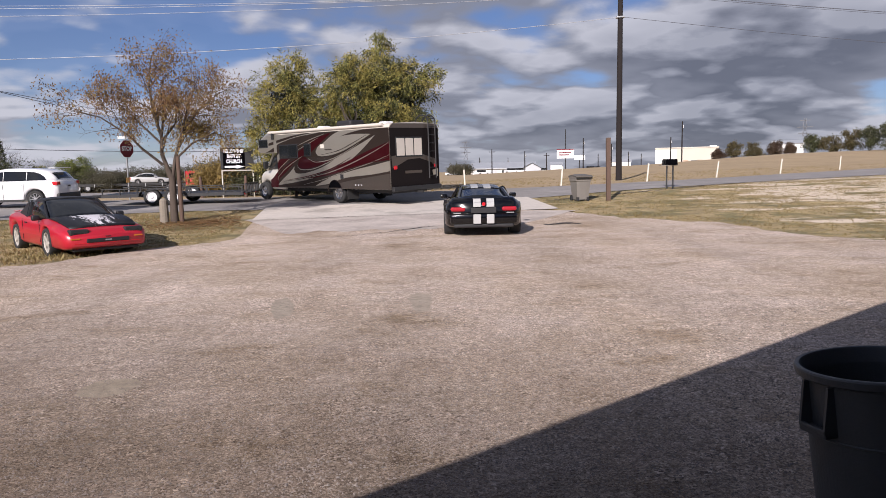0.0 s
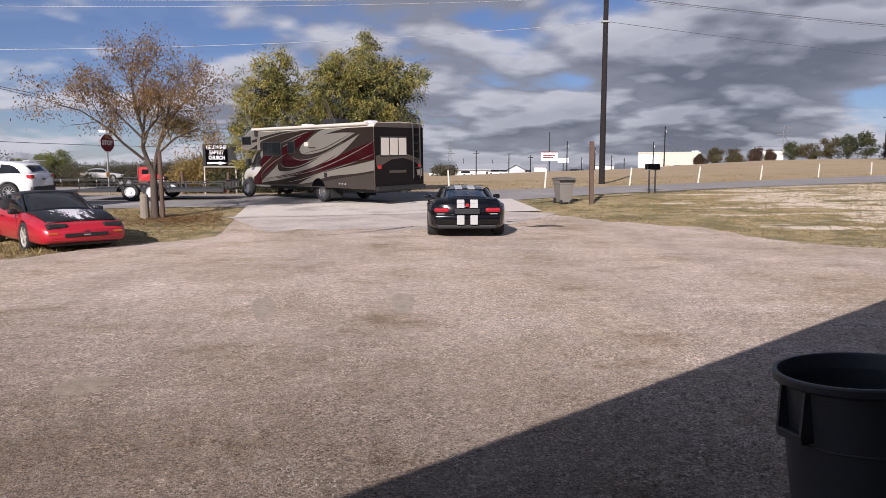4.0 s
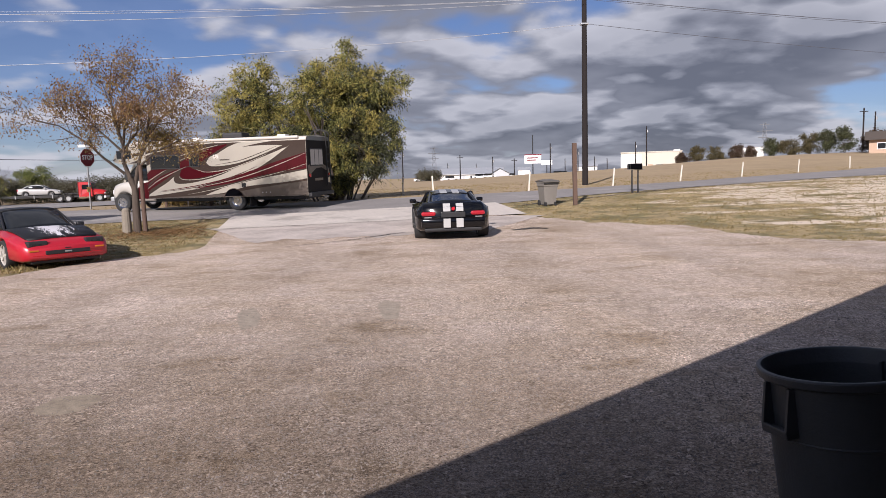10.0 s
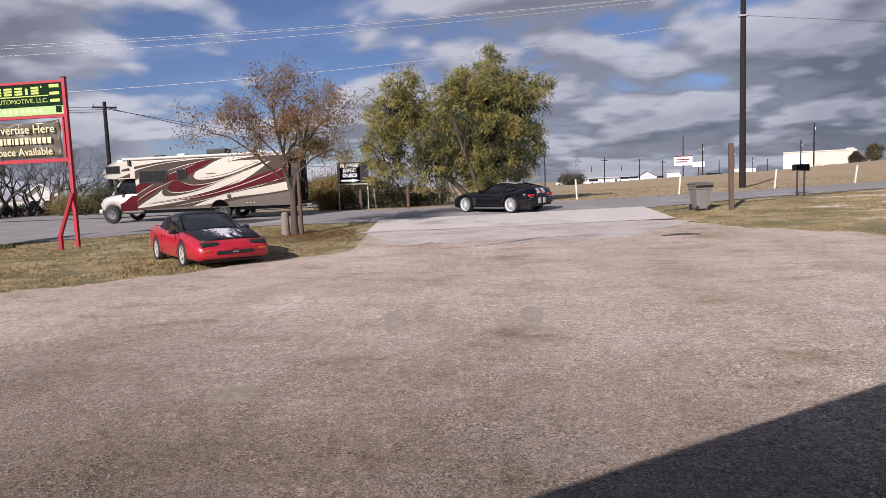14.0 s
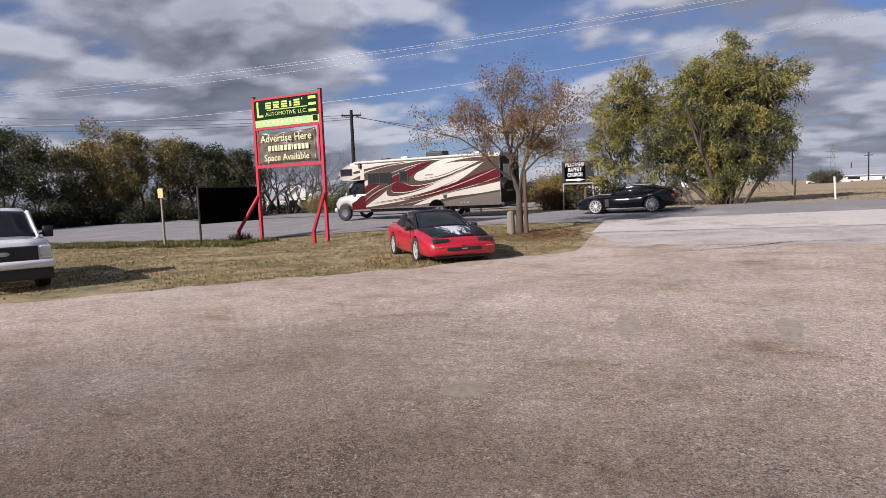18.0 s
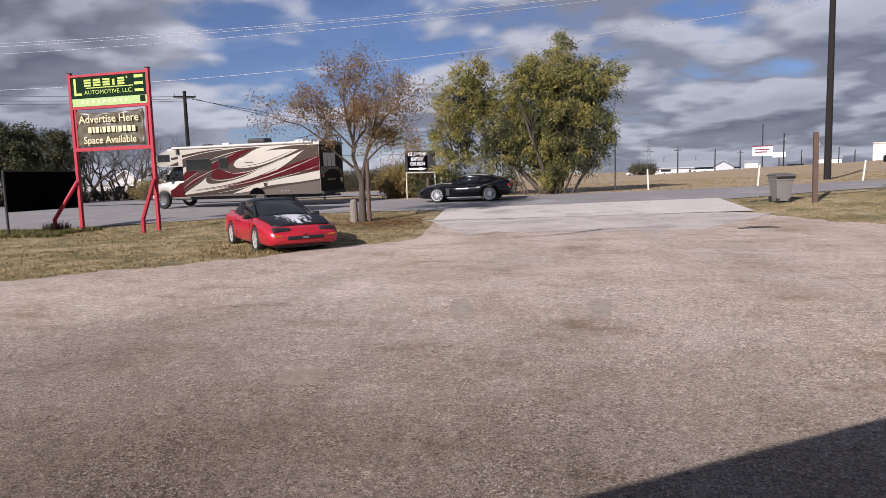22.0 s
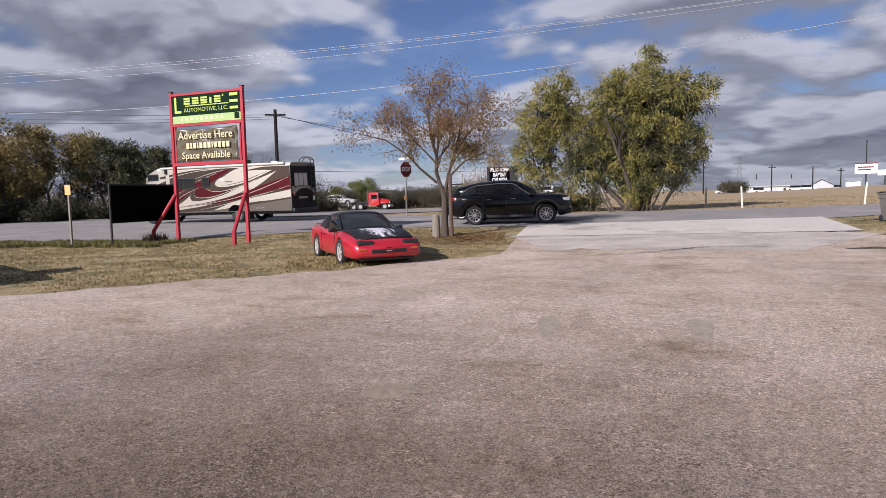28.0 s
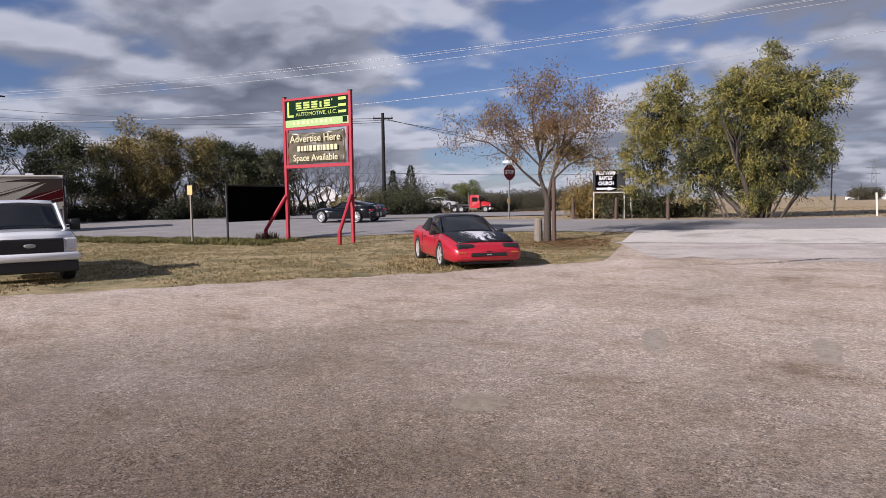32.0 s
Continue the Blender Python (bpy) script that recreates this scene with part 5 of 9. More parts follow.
def build_rv():
    c = thing("motorhome", pose(0, 0, 0), "long cab-over motorhome in cream, brown and maroon swirls", "motorhome")
    A = (2.845, -2.845)
    hw, xr, xf = 1.24, -6.32, 1.35
    zb, zt = 0.56, 2.92
    # coach body with rounded roof edges
    prof = [(-hw, zb), (-hw, zt - 0.14), (-hw + 0.05, zt - 0.04), (-hw + 0.16, zt), (0, zt + 0.05), (hw - 0.16, zt), (hw - 0.05, zt - 0.04), (hw, zt - 0.14), (hw, zb)]
    part("coach_body", loft([[(x, y, z) for y, z in prof] for x in (xr, xf)]), M["rv_cream"], c, "cream coach shell")
    nose = []
    for x, dz0, k in ((xf, 2.02, 1.0), (2.2, 2.02, 1.0), (2.75, 2.05, 0.985), (3.0, 2.13, 0.96), (3.12, 2.24, 0.90)):
        top = zt - 0.75 * max(0.0, x - 2.35) ** 1.3
        nose.append([(x, y * k, (max(z, dz0) if z < 1.5 else z - (zt - top))) for y, z in prof])
    part("cabover", loft(nose), M["rv_cream"], c, "rounded bunk over the cab")
    # van cab and bonnet
    tab = [(1.30, 1.0, 0.45, 1.30, 1.36, 0.95), (2.3, 1.0, 0.45, 1.28, 1.34, 0.92), (2.845, 0.99, 0.47, 1.22, 1.28, 0.88), (3.2, 0.96, 0.50, 1.14, 1.20, 0.86), (3.42, 0.90, 0.56, 1.04, 1.10, 0.82), (3.50, 0.84, 0.62, 0.95, 1.0, 0.78)]
    part("cab", body_shell(tab, (2.845,), 0.47, 0.39, n=40, smooth=1), M["cab_white"], c, smooth=True)
    part("cab_glass", house_shell([(1.28, 0.95, 1.32, 0.90, 2.02), (2.1, 0.94, 1.32, 0.88, 2.03), (2.25, 0.94, 1.32, 0.87, 1.98), (2.85, 0.90, 1.27, 0.86, 1.34)], 14), M["glass"], c, smooth=True)
    pillar(c, (2.82, 0.90, 1.30), (2.22, 0.875, 2.02), M["rv_cream"], 0.05)
    pillar(c, (1.42, 0.95, 1.32), (1.42, 0.905, 2.02), M["rv_cream"], 0.10)
    part("grille", bx(3.44, 3.54, -0.58, 0.58, 0.72, 0.98, 0.02), M["chrome"], c)
    part("front_bumper", bx(3.38, 3.60, -0.97, 0.97, 0.45, 0.66, 0.05), M["galv"], c)
    for s in (1, -1):
        part("headlight", bx(3.40, 3.53, s * 0.72 - 0.12, s * 0.72 + 0.12, 0.76, 0.95, 0.02), M["lamp_clear"], c)
        b = bmesh.new()
        box(b, 2.28, 2.44, s * 1.24 - 0.10, s * 1.24 + 0.10, 1.36, 1.66, 0.03)
        tube(b, (2.3, s * 0.95, 1.42), (2.36, s * 1.16, 1.46), 0.025, 0.025, 6)
        part("wing_mirror", b, M["black_plastic"], c)
    # side artwork, both sides the same
    art = [
        ("brown_side", "rv_brown", 1, [(378, 60), (1175, 30), (1175, 340), (378, 380)]),
        ("cream_top_sweep", "rv_cream", 2, sweep_shape([(378, 84), (520, 76), (700, 70), (840, 62)], [(378, 160), (430, 136), (560, 106), (700, 88), (840, 66)])),
        ("brown_eyebrow", "rv_brown", 3, sweep_shape([(378, 128), (430, 117), (560, 95), (680, 84)], [(378, 143), (430, 130), (560, 103), (680, 86)])),
        ("cream_patch", "rv_cream", 2, [(378, 196), (424, 184), (424, 214), (378, 234)]),
        ("maroon_door_sweep", "rv_maroon", 2, sweep_shape([(378, 240), (424, 214), (510, 206)], [(378, 306), (440, 256), (510, 206)])),
        ("maroon_streak", "rv_maroon", 2, sweep_shape([(384, 316), (470, 246), (570, 204)], [(384, 330), (490, 262), (570, 204)])),
        ("cream_swoop", "rv_cream", 3, sweep_shape([(390, 346), (450, 307), (505, 272), (548, 238), (600, 212), (700, 206), (850, 190), (960, 150), (1092, 96)], [(390, 346), (500, 329), (640, 303), (780, 268), (900, 222), (1000, 164), (1092, 96)])),
        ("brown_teardrop", "rv_brown", 4, sweep_shape([(535, 262), (546, 230), (586, 200), (640, 193), (740, 203), (860, 182), (990, 132)], [(535, 262), (556, 279), (640, 270), (760, 236), (880, 180), (990, 132)])),
        ("maroon_teardrop", "rv_maroon", 5, sweep_shape([(566, 238), (582, 208), (618, 197), (650, 210), (740, 214), (850, 192), (940, 160)], [(566, 238), (588, 254), (660, 250), (760, 224), (860, 186), (940, 160)])),
        ("cream_teardrop", "rv_cream", 5, sweep_shape([(702, 174), (726, 146), (800, 120), (880, 101), (980, 92), (1066, 92)], [(702, 174), (722, 191), (790, 188), (880, 168), (980, 130), (1066, 92)])),
        ("cream_upper_sweep", "rv_cream", 3, sweep_shape([(758, 132), (830, 92), (920, 68), (1060, 54)], [(758, 132), (850, 108), (940, 86), (1060, 66)])),
        ("maroon_roof_sweep", "rv_maroon", 3, sweep_shape([(570, 176), (620, 150), (690, 116), (806, 86)], [(570, 206), (640, 192), (720, 142), (806, 92)])),
        ("maroon_sweep", "rv_maroon", 4, sweep_shape([(640, 294), (780, 256), (900, 215), (1040, 164), (1175, 122)], [(640, 300), (800, 274), (930, 240), (1060, 212), (1175, 196)])),
        ("cream_lower_swoop", "rv_cream", 4, sweep_shape([(690, 329), (800, 286), (950, 248), (1060, 225), (1175, 200)], [(690, 331), (780, 317), (900, 283), (1060, 262), (1175, 242)])),
        ("taupe_skirt", "rv_taupe", 2, sweep_shape([(430, 352), (600, 338), (780, 322), (960, 288), (1175, 252)], [(430, 372), (600, 364), (780, 356), (960, 340), (1175, 334)])),
        ("pinstripe", "rv_cream", 6, line_shape([(384, 286), (440, 248), (500, 212)])),
        ("pinstripe", "rv_cream", 6, line_shape([(384, 322), (450, 270), (520, 232), (600, 196)])),
        ("pinstripe", "rv_cream", 6, line_shape([(570, 146), (660, 118), (770, 90)])),
        ("pinstripe", "rv_cream", 6, line_shape([(572, 166), (640, 140), (720, 110)], 2.6)),
        ("pinstripe", "rv_cream", 6, line_shape([(600, 330), (740, 300), (900, 255), (1060, 212), (1170, 176)])),
        ("pinstripe", "rv_cream", 6, line_shape([(640, 296), (800, 262), (950, 215), (1080, 165), (1170, 126)])),
        ("pinstripe", "rv_cream", 6, line_shape([(646, 206), (700, 220), (800, 206), (900, 172), (990, 132)])),
        ("pinstripe", "rv_cream", 6, line_shape([(562, 240), (586, 258), (680, 252), (800, 214), (930, 164)])),
        ("pinstripe", "rv_maroon", 6, line_shape([(470, 316), (640, 288), (800, 248), (930, 196)], 4.5)),
        ("pinstripe", "rv_brown", 6, line_shape([(450, 322), (620, 298), (790, 256), (940, 190)], 3.6)),
        ("pinstripe", "rv_brown", 6, line_shape([(740, 186), (860, 164), (960, 128), (1040, 96)], 3.6)),
        ("pinstripe", "rv_brown", 7, line_shape([(860, 266), (1000, 226), (1170, 184)], 3.0)),
    ]
    nose_art = [
        ("brown_eyebrow", "rv_brown", 1, sweep_shape([(338, 138), (360, 132), (380, 128)], [(338, 148), (360, 146), (380, 143)])),
        ("brown_edge", "rv_brown", 1, [(206, 168), (250, 158), (250, 163), (206, 174)]),
        ("brown_under", "rv_brown", 1, sweep_shape([(240, 192), (310, 184), (380, 158)], [(240, 206), (320, 206), (380, 206)])),
    ]
    for nm, mk, layer, pts in art + nose_art:
        q = [rv_xz(*p) for p in pts]
        if (nm, mk, layer, pts) in nose_art:
            q = [(min(max(x, 1.36), 3.02), min(max(z, 2.06), zt - 0.15)) for x, z in q]
        else:
            q = [(min(max(x, xr + 0.01), 1.345), min(max(z, zb + 0.005), zt - 0.15)) for x, z in q]
        for s in (1, -1):
            axis = Matrix(((1, 0, 0, 0), (0, 0, s, s * hw), (0, 1, 0, 0), (0, 0, 0, 1)))
            bm = slab_poly(q, axis, 0.0, 0.002 + 0.0025 * layer)
            bmesh.ops.triangulate(bm, faces=[f for f in bm.faces if len(f.verts) > 4])
            part(nm, bm, M[mk], c)
    # cab door colours
    for s in (1, -1):
        q = [(1.36, 0.55), (2.38, 0.55), (2.40, 0.86), (2.1, 1.0), (1.8, 1.22), (1.36, 1.28)]
        part("cab_door_panel", slab_poly(q, Matrix(((1, 0, 0, 0), (0, 0, s, s * 0.985), (0, 1, 0, 0), (0, 0, 0, 1))), 0.0, 0.022), M["rv_maroon"], c, "maroon painted cab door")
    # side windows
    for x0, x1, z0, z1, n in ((-0.32, 1.12, 1.78, 2.36, 2), (-1.30, -0.80, 1.84, 2.36, 1), (2.08, 2.84, 2.26, 2.62, 2)):
        for s in (1, -1):
            y = s * (hw + 0.018 if x0 < 2 else hw * 0.992)
            fr = part("window", bx(x0, x1, y - 0.02, y + 0.02, z0, z1, 0.01), M["black_plastic"], c)
            wd = (x1 - x0 - 0.06) / n
            for i in range(n):
                xa = x0 + 0.03 + wd * i
                part("pane", bx(xa + 0.01, xa + wd - 0.01, y + s * 0.016, y + s * 0.026, z0 + 0.04, z1 - 0.04), M["glass"], fr)
    for s in (1, -1):
        part("emblem_panel", bx(-2.24, -1.98, s * (hw + 0.016) - 0.008, s * (hw + 0.016) + 0.008, 2.14, 2.30, 0.005), M["rv_roof"], c)
        part("script_bar", bx(-2.75, -2.28, s * (hw + 0.012) - 0.008, s * (hw + 0.012) + 0.008, 2.06, 2.11), M["rv_taupe"], c)
        part("fuel_flap", bx(-3.45, -3.25, s * (hw + 0.012) - 0.01, s * (hw + 0.012) + 0.01, 0.95, 1.12, 0.004), M["black_plastic"], c)
        for k in range(3):
            part("clearance_lamp", bx(-4.6 + 0.18 * k, -4.55 + 0.18 * k, s * (hw + 0.01) - 0.01, s * (hw + 0.01) + 0.01, 0.70, 0.74), M["lamp_clear"], c)
        # wheel arch lips
        for xa in A[1:]:
            b = bmesh.new()
            pts = [(xa + 0.47 * math.cos(radians(a)), 0.45 + 0.45 * math.sin(radians(a))) for a in range(0, 181, 15)]
            for p_, q_ in zip(pts, pts[1:]):
                tube(b, (p_[0], s * (hw + 0.0), p_[1]), (q_[0], s * (hw + 0.0), q_[1]), 0.022, 0.022, 6)
            part("arch_lip", b, M["rv_brown"], c)
            ds = [(xa + 0.46 * math.cos(radians(a)), 0.45 + 0.44 * math.sin(radians(a))) for a in range(0, 181, 15)]
            part("arch_shadow", slab_poly([(x, max(z, 0.6)) for x, z in ds], Matrix(((1, 0, 0, 0), (0, 0, s, s * (hw - 0.005)), (0, 1, 0, 0), (0, 0, 0, 1))), 0, 0.024), M["black_sign"], c)
    # awning roll, roof units, rear wall
    part("awning_roll", rod((-6.0, hw + 0.02, zt - 0.03), (1.9, hw + 0.02, zt - 0.03), 0.062, 0.062, 12), M["rv_roof"], c, "rolled pale awning tube")
    part("awning_bracket", bx(1.5, 1.62, hw, hw + 0.1, zt - 0.32, zt - 0.06, 0.01), M["black_plastic"], c)
    ac = bmesh.new()
    box(ac, -2.9, -1.9, -0.36, 0.36, zt + 0.02, zt + 0.30, 0.08)
    part("roof_air_conditioner", ac, M["black_plastic"], c, "black roof air conditioner")
    part("roof_vent", bx(-0.7, -0.3, -0.2, 0.2, zt + 0.02, zt + 0.16, 0.03), M["white_paint"], c)
    part("roof_vent", bx(0.5, 0.9, -0.2, 0.2, zt + 0.02, zt + 0.14, 0.03), M["black_plastic"], c)
    part("roof_vent", bx(-4.9, -4.5, -0.2, 0.2, zt + 0.02, zt + 0.15, 0.03), M["white_paint"], c)
    part("roof_cap", loft([[(x, y, z + 0.006) for y, z in prof[1:-1]] + [(x, y * 0.99, z - 0.02) for y, z in prof[-2:0:-1]] for x in (xr - 0.01, xf)]), M["rv_roof"], c)
    axis = Matrix(((0, 0, -1, xr), (1, 0, 0, 0), (0, 1, 0, 0), (0, 0, 0, 1)))
    part("rear_wall", slab_poly([(-hw + 0.01, zb), (hw - 0.01, zb), (hw - 0.01, zt - 0.16), (-hw + 0.01, zt - 0.16)], axis, 0.0, 0.03), M["rv_grey"], c, "dark brown rear wall")
    part("rear_top_band", slab_poly([(-hw + 0.02, zt - 0.16), (hw - 0.02, zt - 0.16), (hw - 0.16, zt), (-hw + 0.16, zt)], axis, 0.0, 0.04), M["rv_taupe"], c)
    sw = [(-1.1, 1.25), (-0.8, 1.5), (-0.2, 1.66), (0.4, 1.62), (1.15, 1.32), (1.2, 1.75), (0.5, 1.86), (-0.3, 1.82), (-1.0, 1.62)]
    part("rear_swoop", slab_poly(sw, axis, 0.03, 0.036), M["rv_taupe"], c)
    part("rear_swoop", slab_poly([(-1.15, 0.95), (-0.9, 1.0), (-0.85, 1.2), (-1.15, 1.25)], axis, 0.03, 0.036), M["rv_cream"], c)
    wn = part("rear_window", bx(xr - 0.055, xr - 0.03, -0.35, 0.98, 1.72, 2.44, 0.01), M["black_plastic"], c)
    for i in range(3):
        y0 = -0.31 + 0.435 * i
        part("pane", bx(xr - 0.062, xr - 0.055, y0, y0 + 0.38, 1.77, 2.39), M["rv_roof"], wn, "curtained pane")
    for s in (1, -1):
        part("tail_light", bx(xr - 0.06, xr - 0.03, s * 1.02 - 0.08, s * 1.02 + 0.08, 1.28, 1.42, 0.02), M["tail_red"], c)
    part("script_bar", bx(xr - 0.045, xr - 0.038, -0.3, 0.55, 1.12, 1.22), M["rv_taupe"], c)
    part("rear_bumper", bx(xr - 0.16, xr, -1.22, 1.22, 0.50, 0.66, 0.02), M["black_plastic"], c)
    lad = bmesh.new()
    for y in (-0.62, -0.98):
        tube(lad, (xr - 0.12, y, 0.9), (xr - 0.12, y, zt + 0.1), 0.026, 0.026, 6)
        pts = [(xr - 0.12 + 0.35 * (1 - math.cos(radians(a))), y, zt + 0.1 + 0.22 * math.sin(radians(a))) for a in range(0, 181, 30)]
        for p_, q_ in zip(pts, pts[1:]):
            tube(lad, p_, q_, 0.026, 0.026, 6)
    for k in range(8):
        z = 1.0 + 0.3 * k
        tube(lad, (xr - 0.12, -0.62, z), (xr - 0.12, -0.98, z), 0.015, 0.015, 6)
    part("ladder", lad, M["black_plastic"], c, "dark tubular roof ladder")
    part("undercarriage", bx(xr + 0.3, 2.2, -0.85, 0.85, 0.40, 0.62), M["flat_black"], c)
    part("mud_flap", bx(-3.55, -3.52, -1.15, -0.6, 0.15, 0.6), M["rubber"], c)
    part("mud_flap", bx(-3.55, -3.52, 0.6, 1.15, 0.15, 0.6), M["rubber"], c)
    part("tow_hitch", bx(xr - 0.4, xr, -0.04, 0.04, 0.40, 0.48), M["black_plastic"], c)
    # coach length
    for ob in [o for o in bpy.data.objects if o.parent == c or (o.parent and o.parent.parent == c)]:
        for v in ob.data.vertices:
            v.co.x *= 0.94
    ws = add_wheels(c, "rv", (A[0] * 0.94, -2.9 * 0.94), 2.02, 0.39, 0.24, 0.225, 8, M["chrome"], "steel")
    return c, ws


build_camaro()
viper, viper_wheels = build_viper()
rv, rv_wheels = build_rv()
white_suv, white_suv_wheels = build_suv("white_wagon", "clean white sport utility wagon waiting in traffic", M["white_paint"], 4.82, 1.94, 1.76, 2.915, key="gc", chrome_line=False, belt=1.12, rack=False,
                                       roofline=[(-2.35, 1.18), (-2.05, 1.53), (-1.4, 1.64), (-0.6, 1.685), (0.0, 1.67), (0.30, 1.61), (0.62, 1.42), (1.12, 1.16)])
trailer, trailer_wheels = build_trailer()
black_suv, black_suv_wheels = build_suv("black_wagon", "glossy black sport utility wagon with chrome window line", M["black_paint"], 4.72, 1.89, 1.69, 2.80, key="so", belt=1.12, rack=False,
                                       roofline=[(-2.32, 1.20), (-2.10, 1.47), (-1.3, 1.635), (-0.5, 1.69), (0.0, 1.685), (0.22, 1.65), (0.55, 1.47), (1.02, 1.19)])


# ---- roadside things ----
def on(x, y, rz=0, dz=0.0):
    return pose(x, y, gz(x, y) + dz, 0, 0, rz)


def far_xy(az, dist):
    return dist * math.sin(radians(az)), dist * math.cos(radians(az))


def build_building():
    """The unseen workshop at the camera's back, whose low eave shades the gravel."""
    u, n = Vector((0.78, 0.626, 0)), Vector((-0.626, 0.78, 0))
    m = Matrix(((u.x, n.x, 0, 0), (u.y, n.y, 0, 0), (0, 0, 1, 0), (0, 0, 0, 1))) @ Matrix.Translation((0, -0.45, 0))
    c = thing("workshop_wall", m, "plain metal-clad workshop wall in shade behind the viewer", "building", kind="structure")
    part("wall", bx(-14, 16, -9.0, 0.0, -0.05, 2.45), M["dark_siding"], c)
    # eave lowered and overhang added to block sky light over the shaded gravel
    secs = [[(x, 0.75, 2.27), (x, 0.75, 2.35), (x, -9.3, 3.9), (x, -9.3, 3.82)] for x in (-14.3, 16.3)]
    part("eave", loft(secs), M["dark_siding"], c, "metal eave, overhang added to deepen the shade")
    ribs = bmesh.new()
    for i in range(60):
        x = -13.9 + 0.5 * i
        box(ribs, x, x + 0.04, 0.0, 0.02, 0.0, 2.42)
    part("wall_ribs", ribs, M["dark_siding"], c)


def bar_letters(parent, m, word_widths, x0, y0, h, gap, material, depth=0.012):
    x = x0
    for w in word_widths:
        part("letter_bar", slab_poly([(x, y0), (x + w, y0), (x + w, y0 + h), (x, y0 + h)], m, 0.0, depth), material, parent)
        x += w + gap


def build_main_sign():
    a, b = Vector((-17.9, 19.1, 0)), Vector((-14.85, 19.08, 0))
    mid = (a + b) / 2
    W = (b - a).length
    c = thing("roadside_sign", pose(mid.x, mid.y, gz(mid.x, mid.y)), "tall red-framed roadside sign with green board and hanging banner", "sign")
    h = W / 2
    top = 5.26
    for s in (-1, 1):
        x = s * h
        part("post", bx(x - 0.055, x + 0.055, -0.055, 0.055, -0.05, top, 0.008), M["sign_red"], c)
        part("post_cap", bx(x - 0.065, x + 0.065, -0.065, 0.065, top, top + 0.03), M["flat_black"], c)
        fx, fy = (-0.72, -0.42) if s < 0 else (0.10, -0.86)
        b_ = bmesh.new()
        tube(b_, (x, -0.06, 1.68), (x + fx, fy, 0.42), 0.065, 0.065, 8)
        tube(b_, (x + fx, fy, 0.46), (x + fx, fy, -0.05), 0.07, 0.07, 8)
        part("brace", b_, M["sign_red"], c)
        part("rail_post", bx(x - s * 0.13 - 0.03, x - s * 0.13 + 0.03, -0.045, 0.02, 2.78, 4.12), M["sign_red"], c)
    part("top_rail", bx(-h, h, -0.05, 0.05, 5.12, 5.20, 0.006), M["sign_red"], c)
    part("middle_rail", bx(-h, h, -0.05, 0.05, 4.06, 4.15, 0.006), M["sign_red"], c)
    part("bottom_rail", bx(-h, h, -0.05, 0.05, 2.68, 2.80, 0.006), M["sign_red"], c)
    board = part("board", bx(-h + 0.06, h - 0.06, -0.03, 0.03, 4.15, 5.12), M["sign_green"], c, "dark green board")
    face = Matrix(((1, 0, 0, 0), (0, 0, -1, -0.031), (0, 1, 0, 0), (0, 0, 0, 1)))
    part("lime_band", slab_poly([(-h + 0.06, 4.16), (h - 0.06, 4.16), (h - 0.06, 4.42), (-h + 0.06, 4.42)], face, 0, 0.004), M["lime_band"], board)
    part("badge", slab_poly([(h - 0.32, 4.21), (h - 0.12, 4.21), (h - 0.12, 4.41), (h - 0.32, 4.41)], face, 0.004, 0.008), M["sign_green"], board)
    part("underline", slab_poly([(-0.88, 4.735), (0.98, 4.735), (0.98, 4.765), (-0.88, 4.765)], face, 0, 0.005), M["lime"], board)
    bar_letters(board, face, [0.10, 0.12, 0.14, 0.10, 0.12, 0.09, 0.13, 0.12, 0.10], -1.1, 4.25, 0.11, 0.10, M["pale_yellow"], 0.007)

    # the name is a row of plain letter-sized blocks
    def block(x, w, z0, z1):
        part("letter_bar", slab_poly([(x, z0), (x + w, z0), (x + w, z1), (x, z1)], face, 0, 0.006), M["lime"], board)
    block(-1.36, 0.09, 4.60, 5.08)
    block(-1.36, 0.30, 4.52, 4.60)
    for x, w in ((-0.94, 0.27), (-0.58, 0.29), (-0.20, 0.28), (0.18, 0.09), (0.38, 0.27), (0.72, 0.05)):
        for z in ((4.80, 4.97, 4.885) if w > 0.1 else (4.99,) if w < 0.06 else (4.80, 4.93, 4.865)):
            block(x, w, z, z + 0.062)
    block(1.02, 0.34, 4.98, 5.08)
    block(1.02, 0.34, 4.76, 4.85)
    block(1.02, 0.34, 4.54, 4.63)
    text_mesh("AUTOMOTIVE, LLC.", 0.19, face @ Matrix.Translation((0.0, 4.60, 0.004)), M["lime"], board, sx=1.15)
    # banner, slightly slack, tied at its corners
    secs = []
    for j in range(13):
        v = j / 12
        z = 2.84 + (3.99 - 2.84) * v
        row = []
        for i in range(25):
            q = i / 24
            x = -h + 0.2 + (2 * h - 0.4) * q
            sag = 0.07 * math.sin(math.pi * q) * v ** 2
            y = -0.075 - 0.025 * math.sin(9 * q + 8 * v) * math.sin(math.pi * q) - 0.022 * math.sin(21 * q - 13 * v) * (0.3 + v) - 0.012 * math.sin(33 * q + 19 * v)
            row.append((x, y, z - sag))
        secs.append(row)
    verts = [p for r in secs for p in r]
    n = 25
    faces = [(j * n + i, j * n + i + 1, (j + 1) * n + i + 1, (j + 1) * n + i) for j in range(12) for i in range(24)]
    ban = mesh_part("banner", verts, faces, M["banner"], c, "slack dark vinyl banner with yellow lettering", smooth=True)
    so = ban.modifiers.new("thickness", "SOLIDIFY")
    so.thickness = 0.006
    bf = Matrix(((1, 0, 0, 0), (0, 0, -1, -0.142), (0, 1, 0, 0), (0, 0, 0, 1)))
